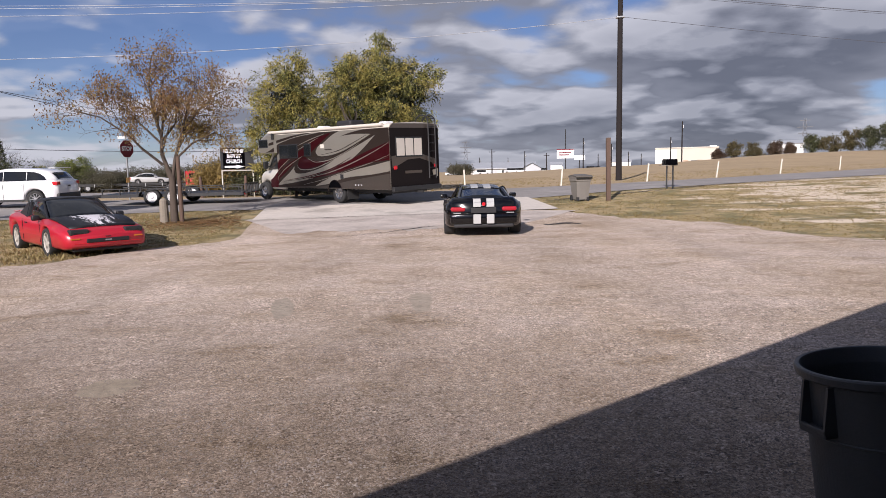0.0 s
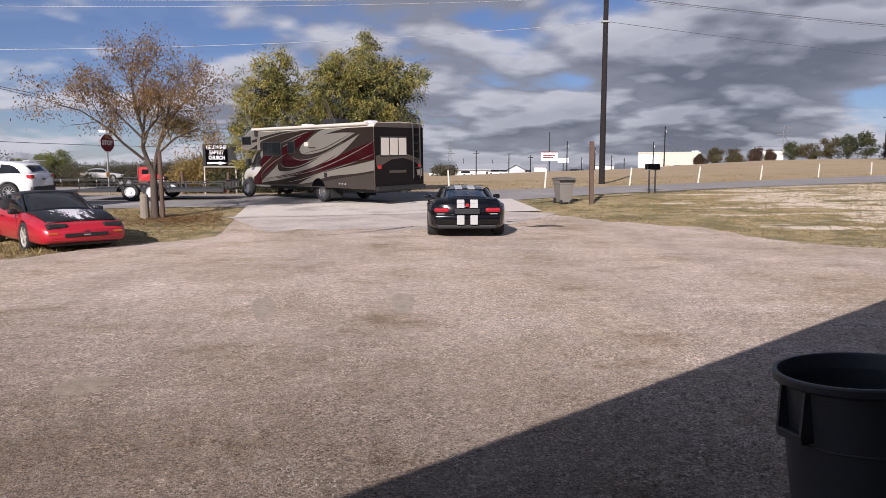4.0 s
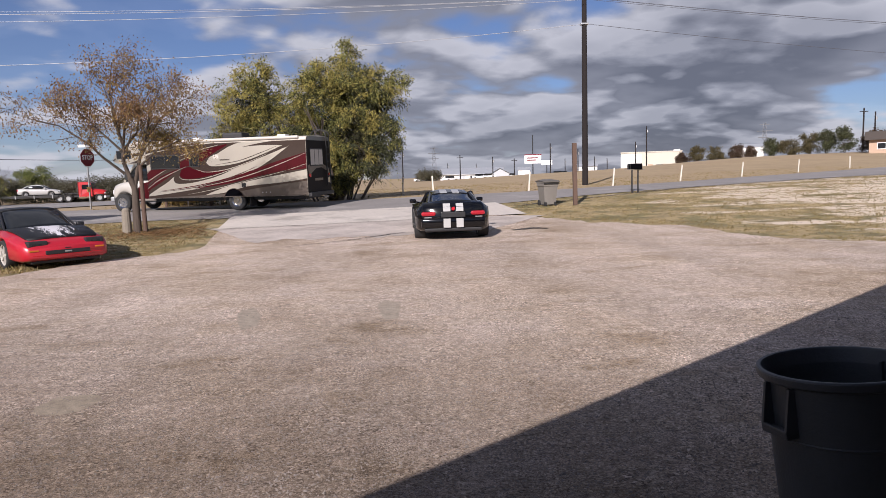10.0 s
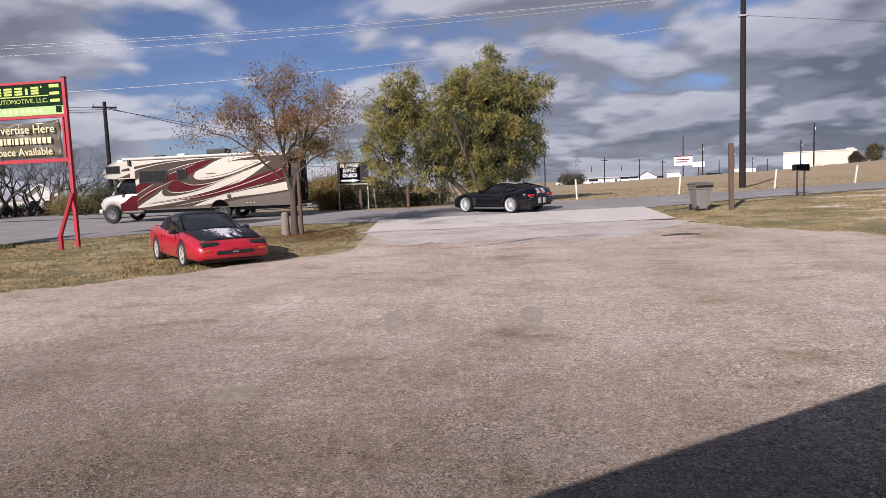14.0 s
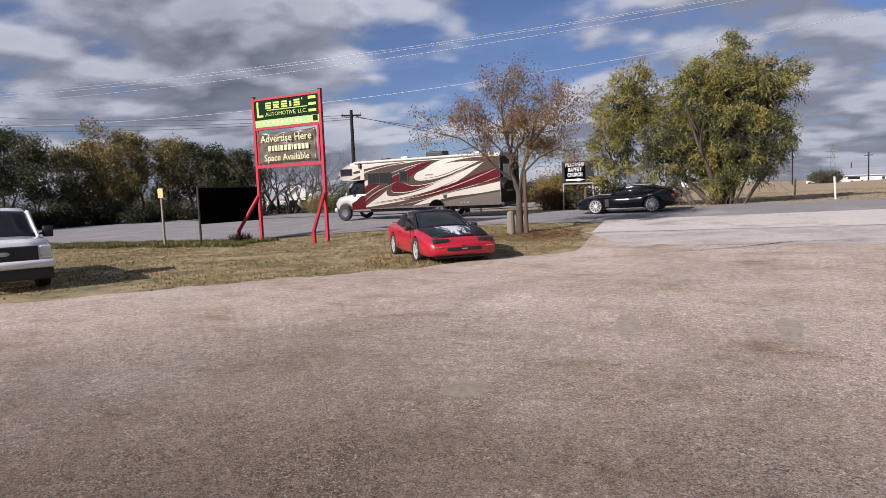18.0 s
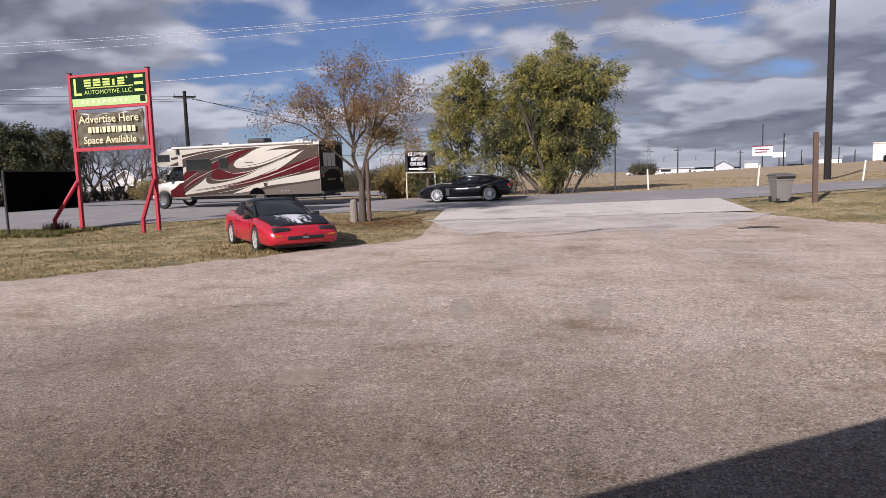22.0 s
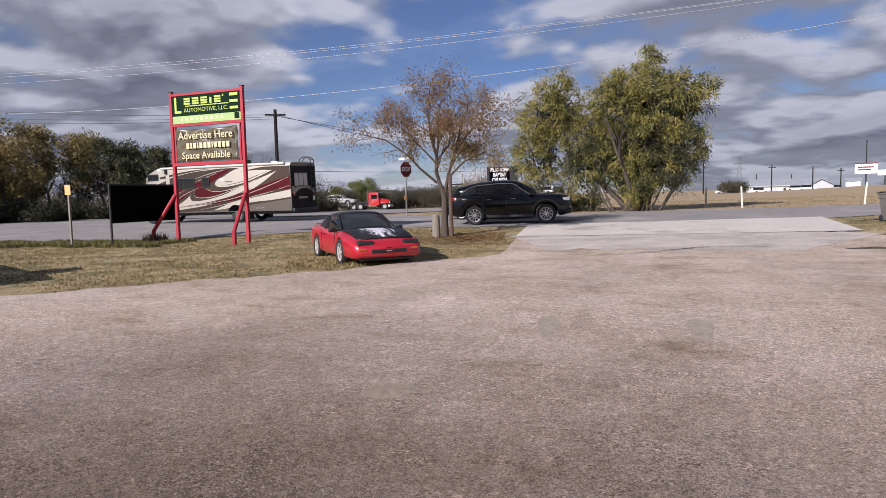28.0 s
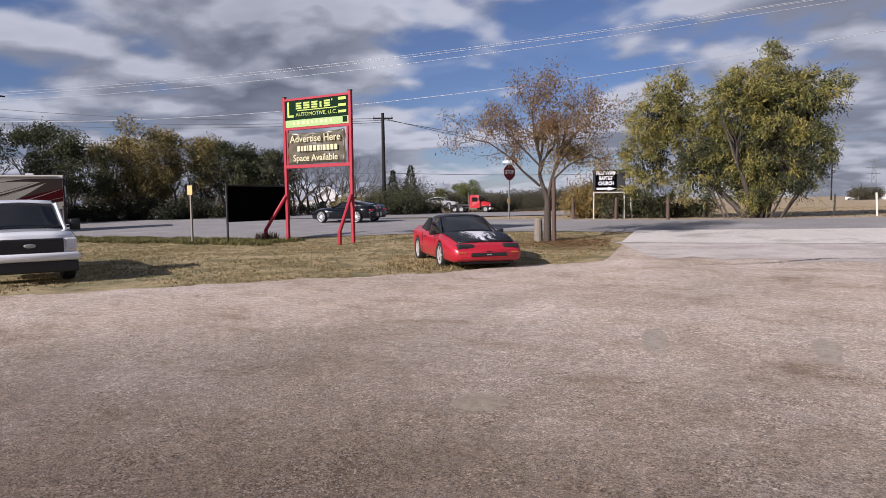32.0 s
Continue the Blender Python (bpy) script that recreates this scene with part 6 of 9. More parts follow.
    text_mesh("Advertise Here", 0.36, bf @ Matrix.Translation((0.0, 3.71, 0)), M["pale_yellow"], ban, sx=1.04, bold=0.003)
    bar_letters(ban, bf, [0.13, 0.08, 0.13, 0.05, 0.13, 0.13, 0.13, 0.05, 0.13, 0.13, 0.13, 0.13], -0.82, 3.27, 0.19, 0.045, M["pale_yellow"], 0.01)
    text_mesh("Space Available", 0.33, bf @ Matrix.Translation((0.0, 3.02, 0)), M["pale_yellow"], ban, sx=1.02, bold=0.003)
    # weeds grown into the brace foot
    return c


def build_black_panel():
    a, b = Vector((-18.95, 17.15)), Vector((-19.0, 20.35))
    c = thing("dark_panel_sign", on(a.x, a.y, math.degrees(math.atan2(b.y - a.y, b.x - a.x))), "shaded black roadside panel on thin steel posts", "sign")
    L = (b - a).length
    part("panel", bx(0.05, L, -0.04, 0.04, 0.80, 2.10, 0.01), M["black_sign"], c)
    for x in (0.0, L - 0.1):
        part("post", rod((x, 0, -0.1), (x, 0, 2.16), 0.04, 0.04, 8), M["black_plastic"], c)
    part("frame_bar", bx(0.0, L, -0.05, 0.05, 2.08, 2.13), M["black_plastic"], c)


def build_marker():
    c = thing("utility_marker", on(-20.65, 17.0), "yellow utility marker plate on a thin wooden stake", "marker")
    part("stake", bx(-0.035, 0.035, -0.03, 0.03, -0.05, 1.95, 0.004), M["grey_wood"], c)
    part("plate", bx(-0.11, 0.11, -0.05, -0.035, 1.80, 2.14, 0.004, Matrix.Rotation(radians(12), 4, "Z")), M["yellow_sign"], c)


def build_steel_post():
    c = thing("steel_post", on(-23.9, 14.2), "thin dark steel post standing in the grass verge", "post")
    part("shaft", bx(-0.03, 0.03, -0.025, 0.025, -0.1, 1.46, 0.004, Matrix.Rotation(radians(-1.5), 4, "Y")), M["dark_bark"], c)
    part("cap", bx(0.0 - 0.075, 0.0, -0.03, 0.03, 1.45, 1.48, 0.004), M["black_plastic"], c)


def build_stop_sign():
    c = thing("stop_sign", on(-15.75, 34.0, 70), "red octagonal stop sign on a steel post with white street-name blades", "stop sign")
    part("post", bx(-0.035, 0.035, -0.025, 0.025, -0.1, 3.3, 0.004), M["galv"], c)
    R = 0.43 / math.cos(math.pi / 8)
    face = Matrix(((1, 0, 0, 0), (0, 0, -1, -0.03), (0, 1, 0, 2.53), (0, 0, 0, 1)))

    def octagon(r):
        return [(r * math.cos(math.pi / 8 + k * math.pi / 4), r * math.sin(math.pi / 8 + k * math.pi / 4)) for k in range(8)]
    pl = part("plate", slab_poly(octagon(R), face, 0, 0.006), M["white_sign"], c)
    part("red_face", slab_poly(octagon(R * 0.965), face, 0.006, 0.010), M["stop_red"], pl)
    text_mesh("STOP", 0.30, face @ Matrix.Translation((0, 0, 0.012)), M["white_sign"], pl, sx=0.9, bold=0.008)
    for k, rz in enumerate((10, 85)):
        part("street_blade", bx(-0.37, 0.37, -0.008, 0.008, 3.04 + 0.15 * k, 3.17 + 0.15 * k, 0.003, Matrix.Rotation(radians(rz - 70), 4, "Z")), M["white_sign"], c)
    part("yellow_tag", bx(-0.20, 0.02, -0.06, -0.045, 0.85, 1.10, 0.01), M["yellow_sign"], c)


def build_church_sign():
    x0, y0 = far_xy(-16.75, 35.2)
    c = thing("directional_sign", on(x0, y0, 14), "black church directional sign with white words on a white pipe stand", "sign")
    g = gz(x0, y0)
    zb = 1.6 + 35.2 * math.tan(radians(0.40)) - g
    zt = 1.6 + 35.2 * math.tan(radians(2.12)) - g
    w = 0.79
    part("cabinet", bx(-w, w, -0.10, 0.10, zb, zt, 0.01), M["black_plastic"], c)
    face = Matrix(((1, 0, 0, -0.14), (0, 0, -1, -0.102), (0, 1, 0, 0), (0, 0, 0, 1)))
    pn = part("panel", slab_poly([(-0.52, zb + 0.03), (0.52, zb + 0.03), (0.52, zt - 0.03), (-0.52, zt - 0.03)], face, 0, 0.008), M["black_sign"], c)
    hh = zt - zb
    for k, (s, q) in enumerate((("FELLOWSHIP", 0.84), ("BAPTIST", 0.60), ("CHURCH", 0.36))):
        text_mesh(s, 0.25, face @ Matrix.Translation((0, zb + hh * q, 0.010)), M["white_sign"], pn, sx=0.66 if k == 0 else 0.72, bold=0.010)
    zz = zb + hh * 0.12
    part("arrow", slab_poly([(-0.46, zz - 0.045), (0.10, zz - 0.045), (0.10, zz - 0.10), (0.48, zz), (0.10, zz + 0.09), (0.10, zz + 0.045), (-0.46, zz + 0.045)], face, 0.008, 0.014), M["white_sign"], pn, "white arrow")
    for s in (-1, 1):
        part("leg", rod((s * 0.74, 0, -0.05), (s * 0.74, 0, zb - 0.05), 0.032, 0.032, 8), M["white_post"], c)
    part("crossbar", rod((-0.76, 0, zb - 0.06), (0.76, 0, zb - 0.06), 0.032, 0.032, 8), M["white_post"], c)


def build_bins():
    # wheeled refuse bin
    c = thing("wheeled_bin", on(5.12, 24.85, 12) @ Matrix.Diagonal((0.86, 0.88, 0.89, 1)), "grey-brown wheeled refuse bin with a closed lid", "refuse bin")
    def sec(z, w, d):
        return [(-w, -d, z), (-w * 0.4, -d - 0.015, z), (w * 0.4, -d - 0.015, z), (w, -d, z), (w, d, z), (-w, d, z)]
    part("bin_body", loft([sec(0.06, 0.25, 0.26), sec(0.5, 0.29, 0.31), sec(0.80, 0.315, 0.345), sec(0.82, 0.34, 0.37), sec(1.0, 0.345, 0.375)]), M["grey_plastic"], c)
    part("rim", bx(-0.37, 0.37, -0.41, 0.41, 0.95, 1.02, 0.02), M["grey_plastic"], c)
    lid = []
    for y, z in ((-0.45, 1.03), (-0.3, 1.08), (0.1, 1.10), (0.42, 1.06)):
        lid.append([(-0.39, y, z - 0.03), (-0.2, y, z), (0.2, y, z), (0.39, y, z - 0.03), (0.39, y, z - 0.055), (-0.39, y, z - 0.055)])
    part("lid", loft(lid), M["bin_lid"], c, "worn brown-grey lid")
    part("handle", rod((-0.36, -0.44, 0.93), (0.36, -0.44, 0.93), 0.02, 0.02, 8), M["black_plastic"], c)
    for s in (-1, 1):
        part("wheel", rod((s * 0.24, 0.26, 0.12), (s * 0.31, 0.26, 0.12), 0.12, 0.12, 16), M["rubber"], c)
        part("foot", bx(s * 0.22 - 0.05, s * 0.22 + 0.05, -0.30, -0.20, 0.0, 0.16, 0.01), M["black_plastic"], c)
    # round workshop waste can, with one of its moulded side grips
    c = thing("waste_can", pose(1.784, 2.422, 0.022, -3.4, -4.57, 0), "dark grey round plastic waste can with moulded grips", "waste can")
    part("can_body", lathe([(0.0, 0.0), (0.240, 0.0), (0.252, 0.02), (0.270, 0.50), (0.271, 0.530), (0.273, 0.538), (0.279, 0.748), (0.290, 0.754), (0.298, 0.756), (0.303, 0.762), (0.305, 0.786), (0.302, 0.792), (0.296, 0.794), (0.286, 0.793), (0.283, 0.785), (0.270, 0.73), (0.262, 0.5), (0.242, 0.04), (0.0, 0.035)], 96), M["dark_grey_plastic"], c)
    for ang in (189, 9):
        m = Matrix.Rotation(radians(ang), 4, "Z")
        g = bmesh.new()
        for s_ in (-1, 1):
            side = slab_poly([(0.245, 0.560), (0.316, 0.560), (0.318, 0.590), (0.292, 0.748), (0.250, 0.748)], m @ Matrix.Rotation(radians(90), 4, "X"), s_ * 0.066 - 0.006, s_ * 0.066 + 0.006)
            part("grip_side", side, M["dark_grey_plastic"], c)
        box(g, 0.245, 0.318, -0.072, 0.072, 0.553, 0.578, 0.006, m)
        box(g, 0.304, 0.320, -0.072, 0.072, 0.570, 0.590, 0.004, m)
        part("grip", g, M["dark_grey_plastic"], c)
    ribs = bmesh.new()
    ring(ribs, (0, 0, 0.535), (0, 0, 1), 0.272, 0.006, 48, 6)
    part("band", ribs, M["dark_grey_plastic"], c, smooth=True)


def build_posts():
    c = thing("gate_post", on(6.1, 24.6), "square brown wooden post standing in dry grass", "post")
    part("timber", bx(-0.075, 0.075, -0.075, 0.075, -0.1, 2.28, 0.012, Matrix.Rotation(radians(-0.6), 4, "Y")), M["post_wood"], c)
    c = thing("mailbox", on(9.78, 28.9, 8), "black roadside mailbox on two thin posts", "mailbox")
    bm = []
    for y in (-0.28, 0.28):
        pts = [(-0.16, 0), (0.16, 0)] + [(0.16 * math.cos(radians(a)), 0.13 + 0.12 * math.sin(radians(a))) for a in range(0, 181, 20)]
        bm.append([(x, y, z + 1.02) for x, z in pts])
    b = loft(bm)
    bmesh.ops.transform(b, matrix=Matrix.Rotation(radians(78), 4, "Z"), verts=b.verts)
    part("box", b, M["black_sign"], c)
    part("door", bx(-0.29, -0.275, -0.15, 0.15, 1.03, 1.24, 0.01), M["black_plastic"], c)
    part("plank", bx(-0.45, 0.42, -0.12, 0.12, 0.99, 1.02), M["grey_wood"], c)
    for s in (-1, 1):
        part("post", rod((s * 0.14, 0, -0.1), (s * 0.14, 0, 1.0), 0.035, 0.035, 8), M["black_plastic"], c)
    rnd = random.Random(3)
    base = thing("fence_post", on(11.44, 37.6), "slender whitewashed fence post leaning slightly", "fence post", "roadside fence posts")
    part("timber", bx(-0.038, 0.038, -0.038, 0.038, -0.1, 1.0, 0.01), M["white_post"], base)
    base.matrix_world = on(11.44, 37.6) @ pose(0, 0, 0, 0, 5, 0)
    for x, y, lean in ((16.77, 41.2, 7), (23.11, 46.1, 6), (29.91, 50.8, 3), (37, 55.3, 2), (45, 60, 4), (6.2, 35.0, 4), (1.2, 34.4, -3), (-0.4, 36.5, 2), (-7.2, 33.2, 3), (-9.2, 34.5, -4)):
        copy_thing(base, on(x, y) @ pose(0, 0, 0, rnd.uniform(-2, 2), lean, rnd.uniform(-20, 20)))
    st = thing("old_fence_post", on(-6.95, 32.2), "stout weathered wooden fence post in brush", "fence post", "weathered fence posts")
    part("timber", lathe([(0.0, -0.1), (0.085, -0.1), (0.08, 0.5), (0.075, 1.0), (0.06, 1.06), (0, 1.07)], 10), M["post_wood"], st)
    for x, y, s in ((-9.7, 33.4, 0.5), (-11.9, 33.5, -4), (-13.4, 33.6, 5)):
        copy_thing(st, on(x, y) @ pose(0, 0, 0, 2, s, 40))


def build_poles():
    c = thing("utility_pole", on(11.09, 42.3), "tall dark creosoted wooden utility pole", "utility pole")
    part("pole", rod((0, 0, -0.2), (0.0, 0, 13.4), 0.19, 0.14, 14), M["pole_wood"], c)
    part("crossarm", bx(-1.2, 1.2, -0.07, 0.05, 12.4, 12.52, 0.01, Matrix.Rotation(radians(99), 4, "Z")), M["pole_wood"], c)
    for s in (-1, 0, 1):
        m = Matrix.Rotation(radians(99), 4, "Z")
        part("insulator", rod(m @ Vector((s * 1.05, 0, 12.52)), m @ Vector((s * 1.05, 0, 12.72)), 0.05, 0.04, 8), M["galv"], c)
    part("clamp", bx(-0.24, 0.24, -0.2, 0.2, 9.85, 9.95, 0.02), M["galv"], c)
    x, y = far_xy(-35.33, 52)
    g = gz(x, y)
    c2 = thing("utility_pole", on(x, y), "dark wooden utility pole with a short crossarm across the road", "utility pole")
    ht = 1.6 + 52 * math.tan(radians(7.1)) - g
    part("pole", rod((0, 0, -0.2), (0, 0, ht), 0.17, 0.12, 10), M["pole_wood"], c2)
    part("crossarm", bx(-0.75, 0.75, -0.06, 0.06, ht - 0.45, ht - 0.33, 0.01, Matrix.Rotation(radians(35), 4, "Z")), M["pole_wood"], c2)
    for s in (-1, 1):
        m = Matrix.Rotation(radians(35), 4, "Z")
        part("insulator", rod(m @ Vector((s * 0.68, 0, ht - 0.33)), m @ Vector((s * 0.68, 0, ht - 0.15)), 0.04, 0.03, 6), M["galv"], c2)
    # a pole further along the line, out to the side
    c3 = thing("utility_pole", on(-62, 30.7), "dark wooden utility pole with a crossarm", "utility pole")
    part("pole", rod((0, 0, -0.2), (0, 0, 11.4), 0.18, 0.13, 10), M["pole_wood"], c3)
    part("crossarm", bx(-1.2, 1.2, -0.07, 0.05, 10.5, 10.62, 0.01, Matrix.Rotation(radians(99), 4, "Z")), M["pole_wood"], c3)


def cable(name, a, b, sag, r, mt, label, n=40):
    """A hanging wire."""
    a, b = Vector(a), Vector(b)
    vs, fs = [], []
    k = 5
    d = (b - a).normalized()
    s = d.cross(Vector((0, 0, 1))).normalized()
    up = s.cross(d)
    for i in range(n + 1):
        f = i / n
        p = a.lerp(b, f) - Vector((0, 0, 4 * sag * f * (1 - f)))
        for j in range(k):
            t = 2 * math.pi * j / k
            vs.append(p + s * (r * math.cos(t)) + up * (r * math.sin(t)))
    for i in range(n):
        for j in range(k):
            fs.append((i * k + j, i * k + (j + 1) % k, (i + 1) * k + (j + 1) % k, (i + 1) * k + j))
    ob = mesh_part(name, vs, fs, mt, smooth=True)
    return tagged(ob, label, "cable", "overhead wires")


def build_cables():
    lab = "thin bright overhead power line hanging between poles"
    P, Q = Vector((11.1, 42.3, 0)), Vector((-62, 30.7, 0))
    off = Vector((0.15, -1.0, 0))
    for k, (z1, z0, sg) in enumerate(((12.35, 11.05, 0.95), (12.25, 10.75, 1.0), (12.0, 10.2, 1.1))):
        o = off * (0.45 * (k - 1))
        cable("power_line", P + o + Vector((0, 0, z1)), Q + o + Vector((0, 0, z0)), sg, 0.012, M["cable"], lab)
        cable("power_line", P + o + Vector((0, 0, z1)), Vector((95, 62, z1 + 0.8)) + o, 1.2, 0.011, M["dark_cable"], "thin dark overhead wire between poles")
    cable("power_line", P + Vector((-0.1, -0.2, 10.6)), Q + Vector((0, 0, 8.6)), 1.75, 0.015, M["cable"], lab)
    cable("power_line", P + Vector((0.1, -0.2, 10.6)), Vector((95, 62, 9.0)), 1.0, 0.014, M["dark_cable"], "thin dark overhead wire between poles")
    x, y = far_xy(-35.33, 52)
    z = 1.6 + 52 * math.tan(radians(6.7))
    for dz, ex, ey, ez in ((0, -75, 26, 11.5), (-0.15, -75, 27, 10.6), (0, -22, 95, 6.5), (-0.1, -10, 110, 6.0), (-0.3, -75, 24, 9.8)):
        cable("power_line", (x, y, z + dz), (ex, ey, ez), 0.9, 0.02, M["dark_cable"], "thin dark overhead wire between poles")
    cable("power_line", (-70, 62, 6.4), (x, y, 3.6), 0.4, 0.02, M["dark_cable"], "thin dark overhead wire between poles")
    cable("power_line", (x, y, 3.6), (-12, 80, 4.6), 0.4, 0.02, M["dark_cable"], "thin dark overhead wire between poles")


def build_far_right():
    # long low metal building
    D = 210
    x0, y0 = far_xy(2.5, D)
    x1, y1 = far_xy(7.9, D)
    z = 1.6 + D * math.tan(radians(-0.5))
    c = thing("metal_warehouse", pose((x0 + x1) / 2, (y0 + y1) / 2, z, 0, 0, -5), "long low white metal building with a grey roof", "warehouse")
    L = (x1 - x0)
    part("wall", bx(-L / 2, L / 2, 0, 14, -1, 2.2), M["siding"], c)
    rf = [[(x, -0.6, 2.1), (x, 7, 4.0), (x, 14.6, 2.1), (x, 14.6, 1.9), (x, 7, 3.8), (x, -0.6, 1.9)] for x in (-L / 2 - 0.4, L / 2 + 0.4)]
    part("roof", loft(rf), M["metal_roof"], c)
    for i in range(5):
        x = -L / 2 + 2.2 + i * 3.6
        part("bay_door", bx(x, x + 2.0, -0.06, 0.0, -0.6, 1.5), M["flat_black"] if i in (0, 2) else M["metal_roof"], c)
    gb = thing("gabled_shed", pose(*far_xy(7.6, 196), 1.6 + 196 * math.tan(radians(-0.45)), 0, 0, -6), "small grey gabled metal shed", "shed")
    part("wall", loft([[(-2.6, y, -1), (2.6, y, -1), (2.6, y, 1.6), (0, y, 3.0), (-2.6, y, 1.6)] for y in (0, 8)]), M["metal_roof"], gb)
    part("roof", loft([[(-2.8, y, 1.5), (0, y, 3.06), (2.8, y, 1.5), (2.8, y, 1.65), (0, y, 3.22), (-2.8, y, 1.65)] for y in (-0.3, 8.3)]), M["grey_paint"], gb)
    # white warehouse on the rise
    D = 230
    x0, y0 = far_xy(17.5, D)
    x1, y1 = far_xy(22.2, D)
    zb, zt = 1.6 + D * math.tan(radians(0.0)), 1.6 + D * math.tan(radians(1.36))
    c = thing("white_warehouse", pose((x0 + x1) / 2, (y0 + y1) / 2, zb, 0, 0, -19), "large plain white flat-roofed warehouse on the rise", "warehouse")
    L = math.hypot(x1 - x0, y1 - y0)
    part("wall", bx(-L / 2, L / 2, 0, 20, -1.5, zt - zb), M["warehouse_wall"], c)
    part("parapet", bx(-L / 2 - 0.15, L / 2 + 0.15, -0.15, 20.15, zt - zb, zt - zb + 0.3), M["warehouse_wall"], c)
    part("roof_unit", bx(L / 2 - 2.5, L / 2 - 0.5, 1, 4, zt - zb + 0.3, zt - zb + 0.7), M["siding"], c)
    part("wing", bx(-L / 2 - 0.06, -L / 2 + L * 0.34, -0.06, 8, -1.5, (zt - zb) * 0.92), M["siding"], c, "paler end bay")
    for i in range(2):
        part("roller_door", bx(-L / 2 + L * (0.45 + 0.22 * i), -L / 2 + L * (0.53 + 0.22 * i), -0.05, 0, -1.2, 1.7), M["tan_wall"], c)
    # low pale shed roofs further along the rise
    for az, d, w, h, nm in ((27.0, 215, 8.0, 3.0, "pale_barn"), (9.6, 240, 4, 2.2, "pale_shed"), (14.8, 250, 7, 2.0, "pale_shed")):
        x, y = far_xy(az, d)
        z = gz(x, y)
        el = lerp_table(SKYLINE, az)
        z = 1.6 + d * math.tan(radians(el)) - 0.5
        b = thing(nm, pose(x, y, z, 0, 0, -az), "small pale metal shed far across the field", "shed")
        part("wall", bx(-w / 2, w / 2, 0, 6, -1, h), M["siding"], b)
        part("roof", loft([[(s * (w / 2 + 0.3), -0.3, h), (s * (w / 2 + 0.3), 3, h + 1.0), (s * (w / 2 + 0.3), 6.3, h), (s * (w / 2 + 0.3), 3, h + 0.85)] for s in (-1, 1)]), M["metal_roof"], b)
    # pole-mounted advertising sign
    D = 190
    x, y = far_xy(10.35, D)
    z0 = 1.6 + D * math.tan(radians(-0.4))
    c = thing("billboard", pose(x, y, z0, 0, 0, -10), "white and red roadside billboard on a tall pole", "billboard")
    part("pole", rod((0, 0.3, -1), (0, 0.3, 11.8), 0.16, 0.12, 8), M["black_plastic"], c)
    part("panel", bx(-2.3, 2.3, 0, 0.25, 3.9, 6.3), M["white_sign"], c)
    part("red_edge", bx(-2.4, 2.4, -0.02, 0.27, 6.2, 6.45), M["stop_red"], c)
    for k in range(2):
        part("lettering_bar", bx(-1.7, 1.5 - 0.5 * k, -0.03, 0.0, 5.3 - 0.6 * k, 5.6 - 0.6 * k), M["stop_red"], c)
    c = thing("canopy_sign", pose(*far_xy(11.5, 190), z0, 0, 0, -11), "low white roadside sign on a short pole", "sign")
    part("pole", rod((0, 0, -1), (0, 0, 3.6), 0.12, 0.12, 8), M["black_plastic"], c)
    part("panel", bx(-1.5, 1.5, -0.15, 0.15, 3.4, 4.7), M["white_sign"], c)
    # distant poles
    first = None
    for az, top, base, d in ((4.25, 1.65, -0.4, 170), (7.0, 1.45, -0.4, 180), (8.8, 1.25, -0.3, 190), (11.8, 2.4, -0.2, 170), (14.06, 1.87, -0.2, 180), (15.4, 1.2, -0.1, 230), (16.4, 1.0, -0.1, 240), (13.0, 1.1, -0.2, 240), (19.5, 3.48, 0.1, 165), (18.65, 2.27, 0.1, 180), (3.2, 1.0, -0.4, 230), (5.6, 0.9, -0.4, 240), (34.5, 3.9, 0.9, 150), (35.2, 3.6, 0.9, 150), (-0.6, 2.2, -0.6, 150)):
        x, y = far_xy(az, d)
        zb, zt = 1.6 + d * math.tan(radians(base)) - 1, 1.6 + d * math.tan(radians(top))
        c = thing("distant_pole", pose(x, y, zb), "slim dark utility pole far across the field", "utility pole", "distant utility poles")
        part("pole", rod((0, 0, 0), (0, 0, zt - zb), 0.17, 0.12, 6), M["pole_wood"], c)
        if az in (4.25, 8.8, 34.5):
            part("crossarm", bx(-0.8, 0.8, -0.06, 0.06, zt - zb - 0.7, zt - zb - 0.55), M["pole_wood"], c)
        else:
            part("transformer", rod((0.24, 0, zt - zb - 1.5), (0.24, 0, zt - zb - 0.9), 0.14, 0.14, 8), M["galv"], c)
    for az, top, d in ((2.05, 2.45, 420), (28.1, 3.3, 380)):
        x, y = far_xy(az, d)
        zb = min(gz(x, y), 1.6 + d * math.tan(radians(lerp_table(SKYLINE, az)))) - 2.5
        h = 1.6 + d * math.tan(radians(top)) - zb
        c = thing("lattice_pylon", pose(x, y, zb, 0, 0, -az), "far grey steel lattice transmission tower", "pylon", "transmission towers")
        lat = bmesh.new()
        for sx in (-1, 1):
            for sy in (-1, 1):
                tube(lat, (sx * 2.2, sy * 2.2, 0), (sx * 0.5, sy * 0.5, h), 0.13, 0.09, 4)
        nlev = 7
        for k in range(nlev):
            f0, f1 = k / nlev, (k + 1) / nlev
            w0, w1 = 2.2 - 1.7 * f0, 2.2 - 1.7 * f1
            for sy in (-1, 1):
                tube(lat, (-w0, sy * w0, h * f0), (w1, sy * w1, h * f1), 0.08, 0.08, 4)
                tube(lat, (w0, sy * w0, h * f0), (-w1, sy * w1, h * f1), 0.08, 0.08, 4)
        part("frame", lat, M["grey_paint"], c)
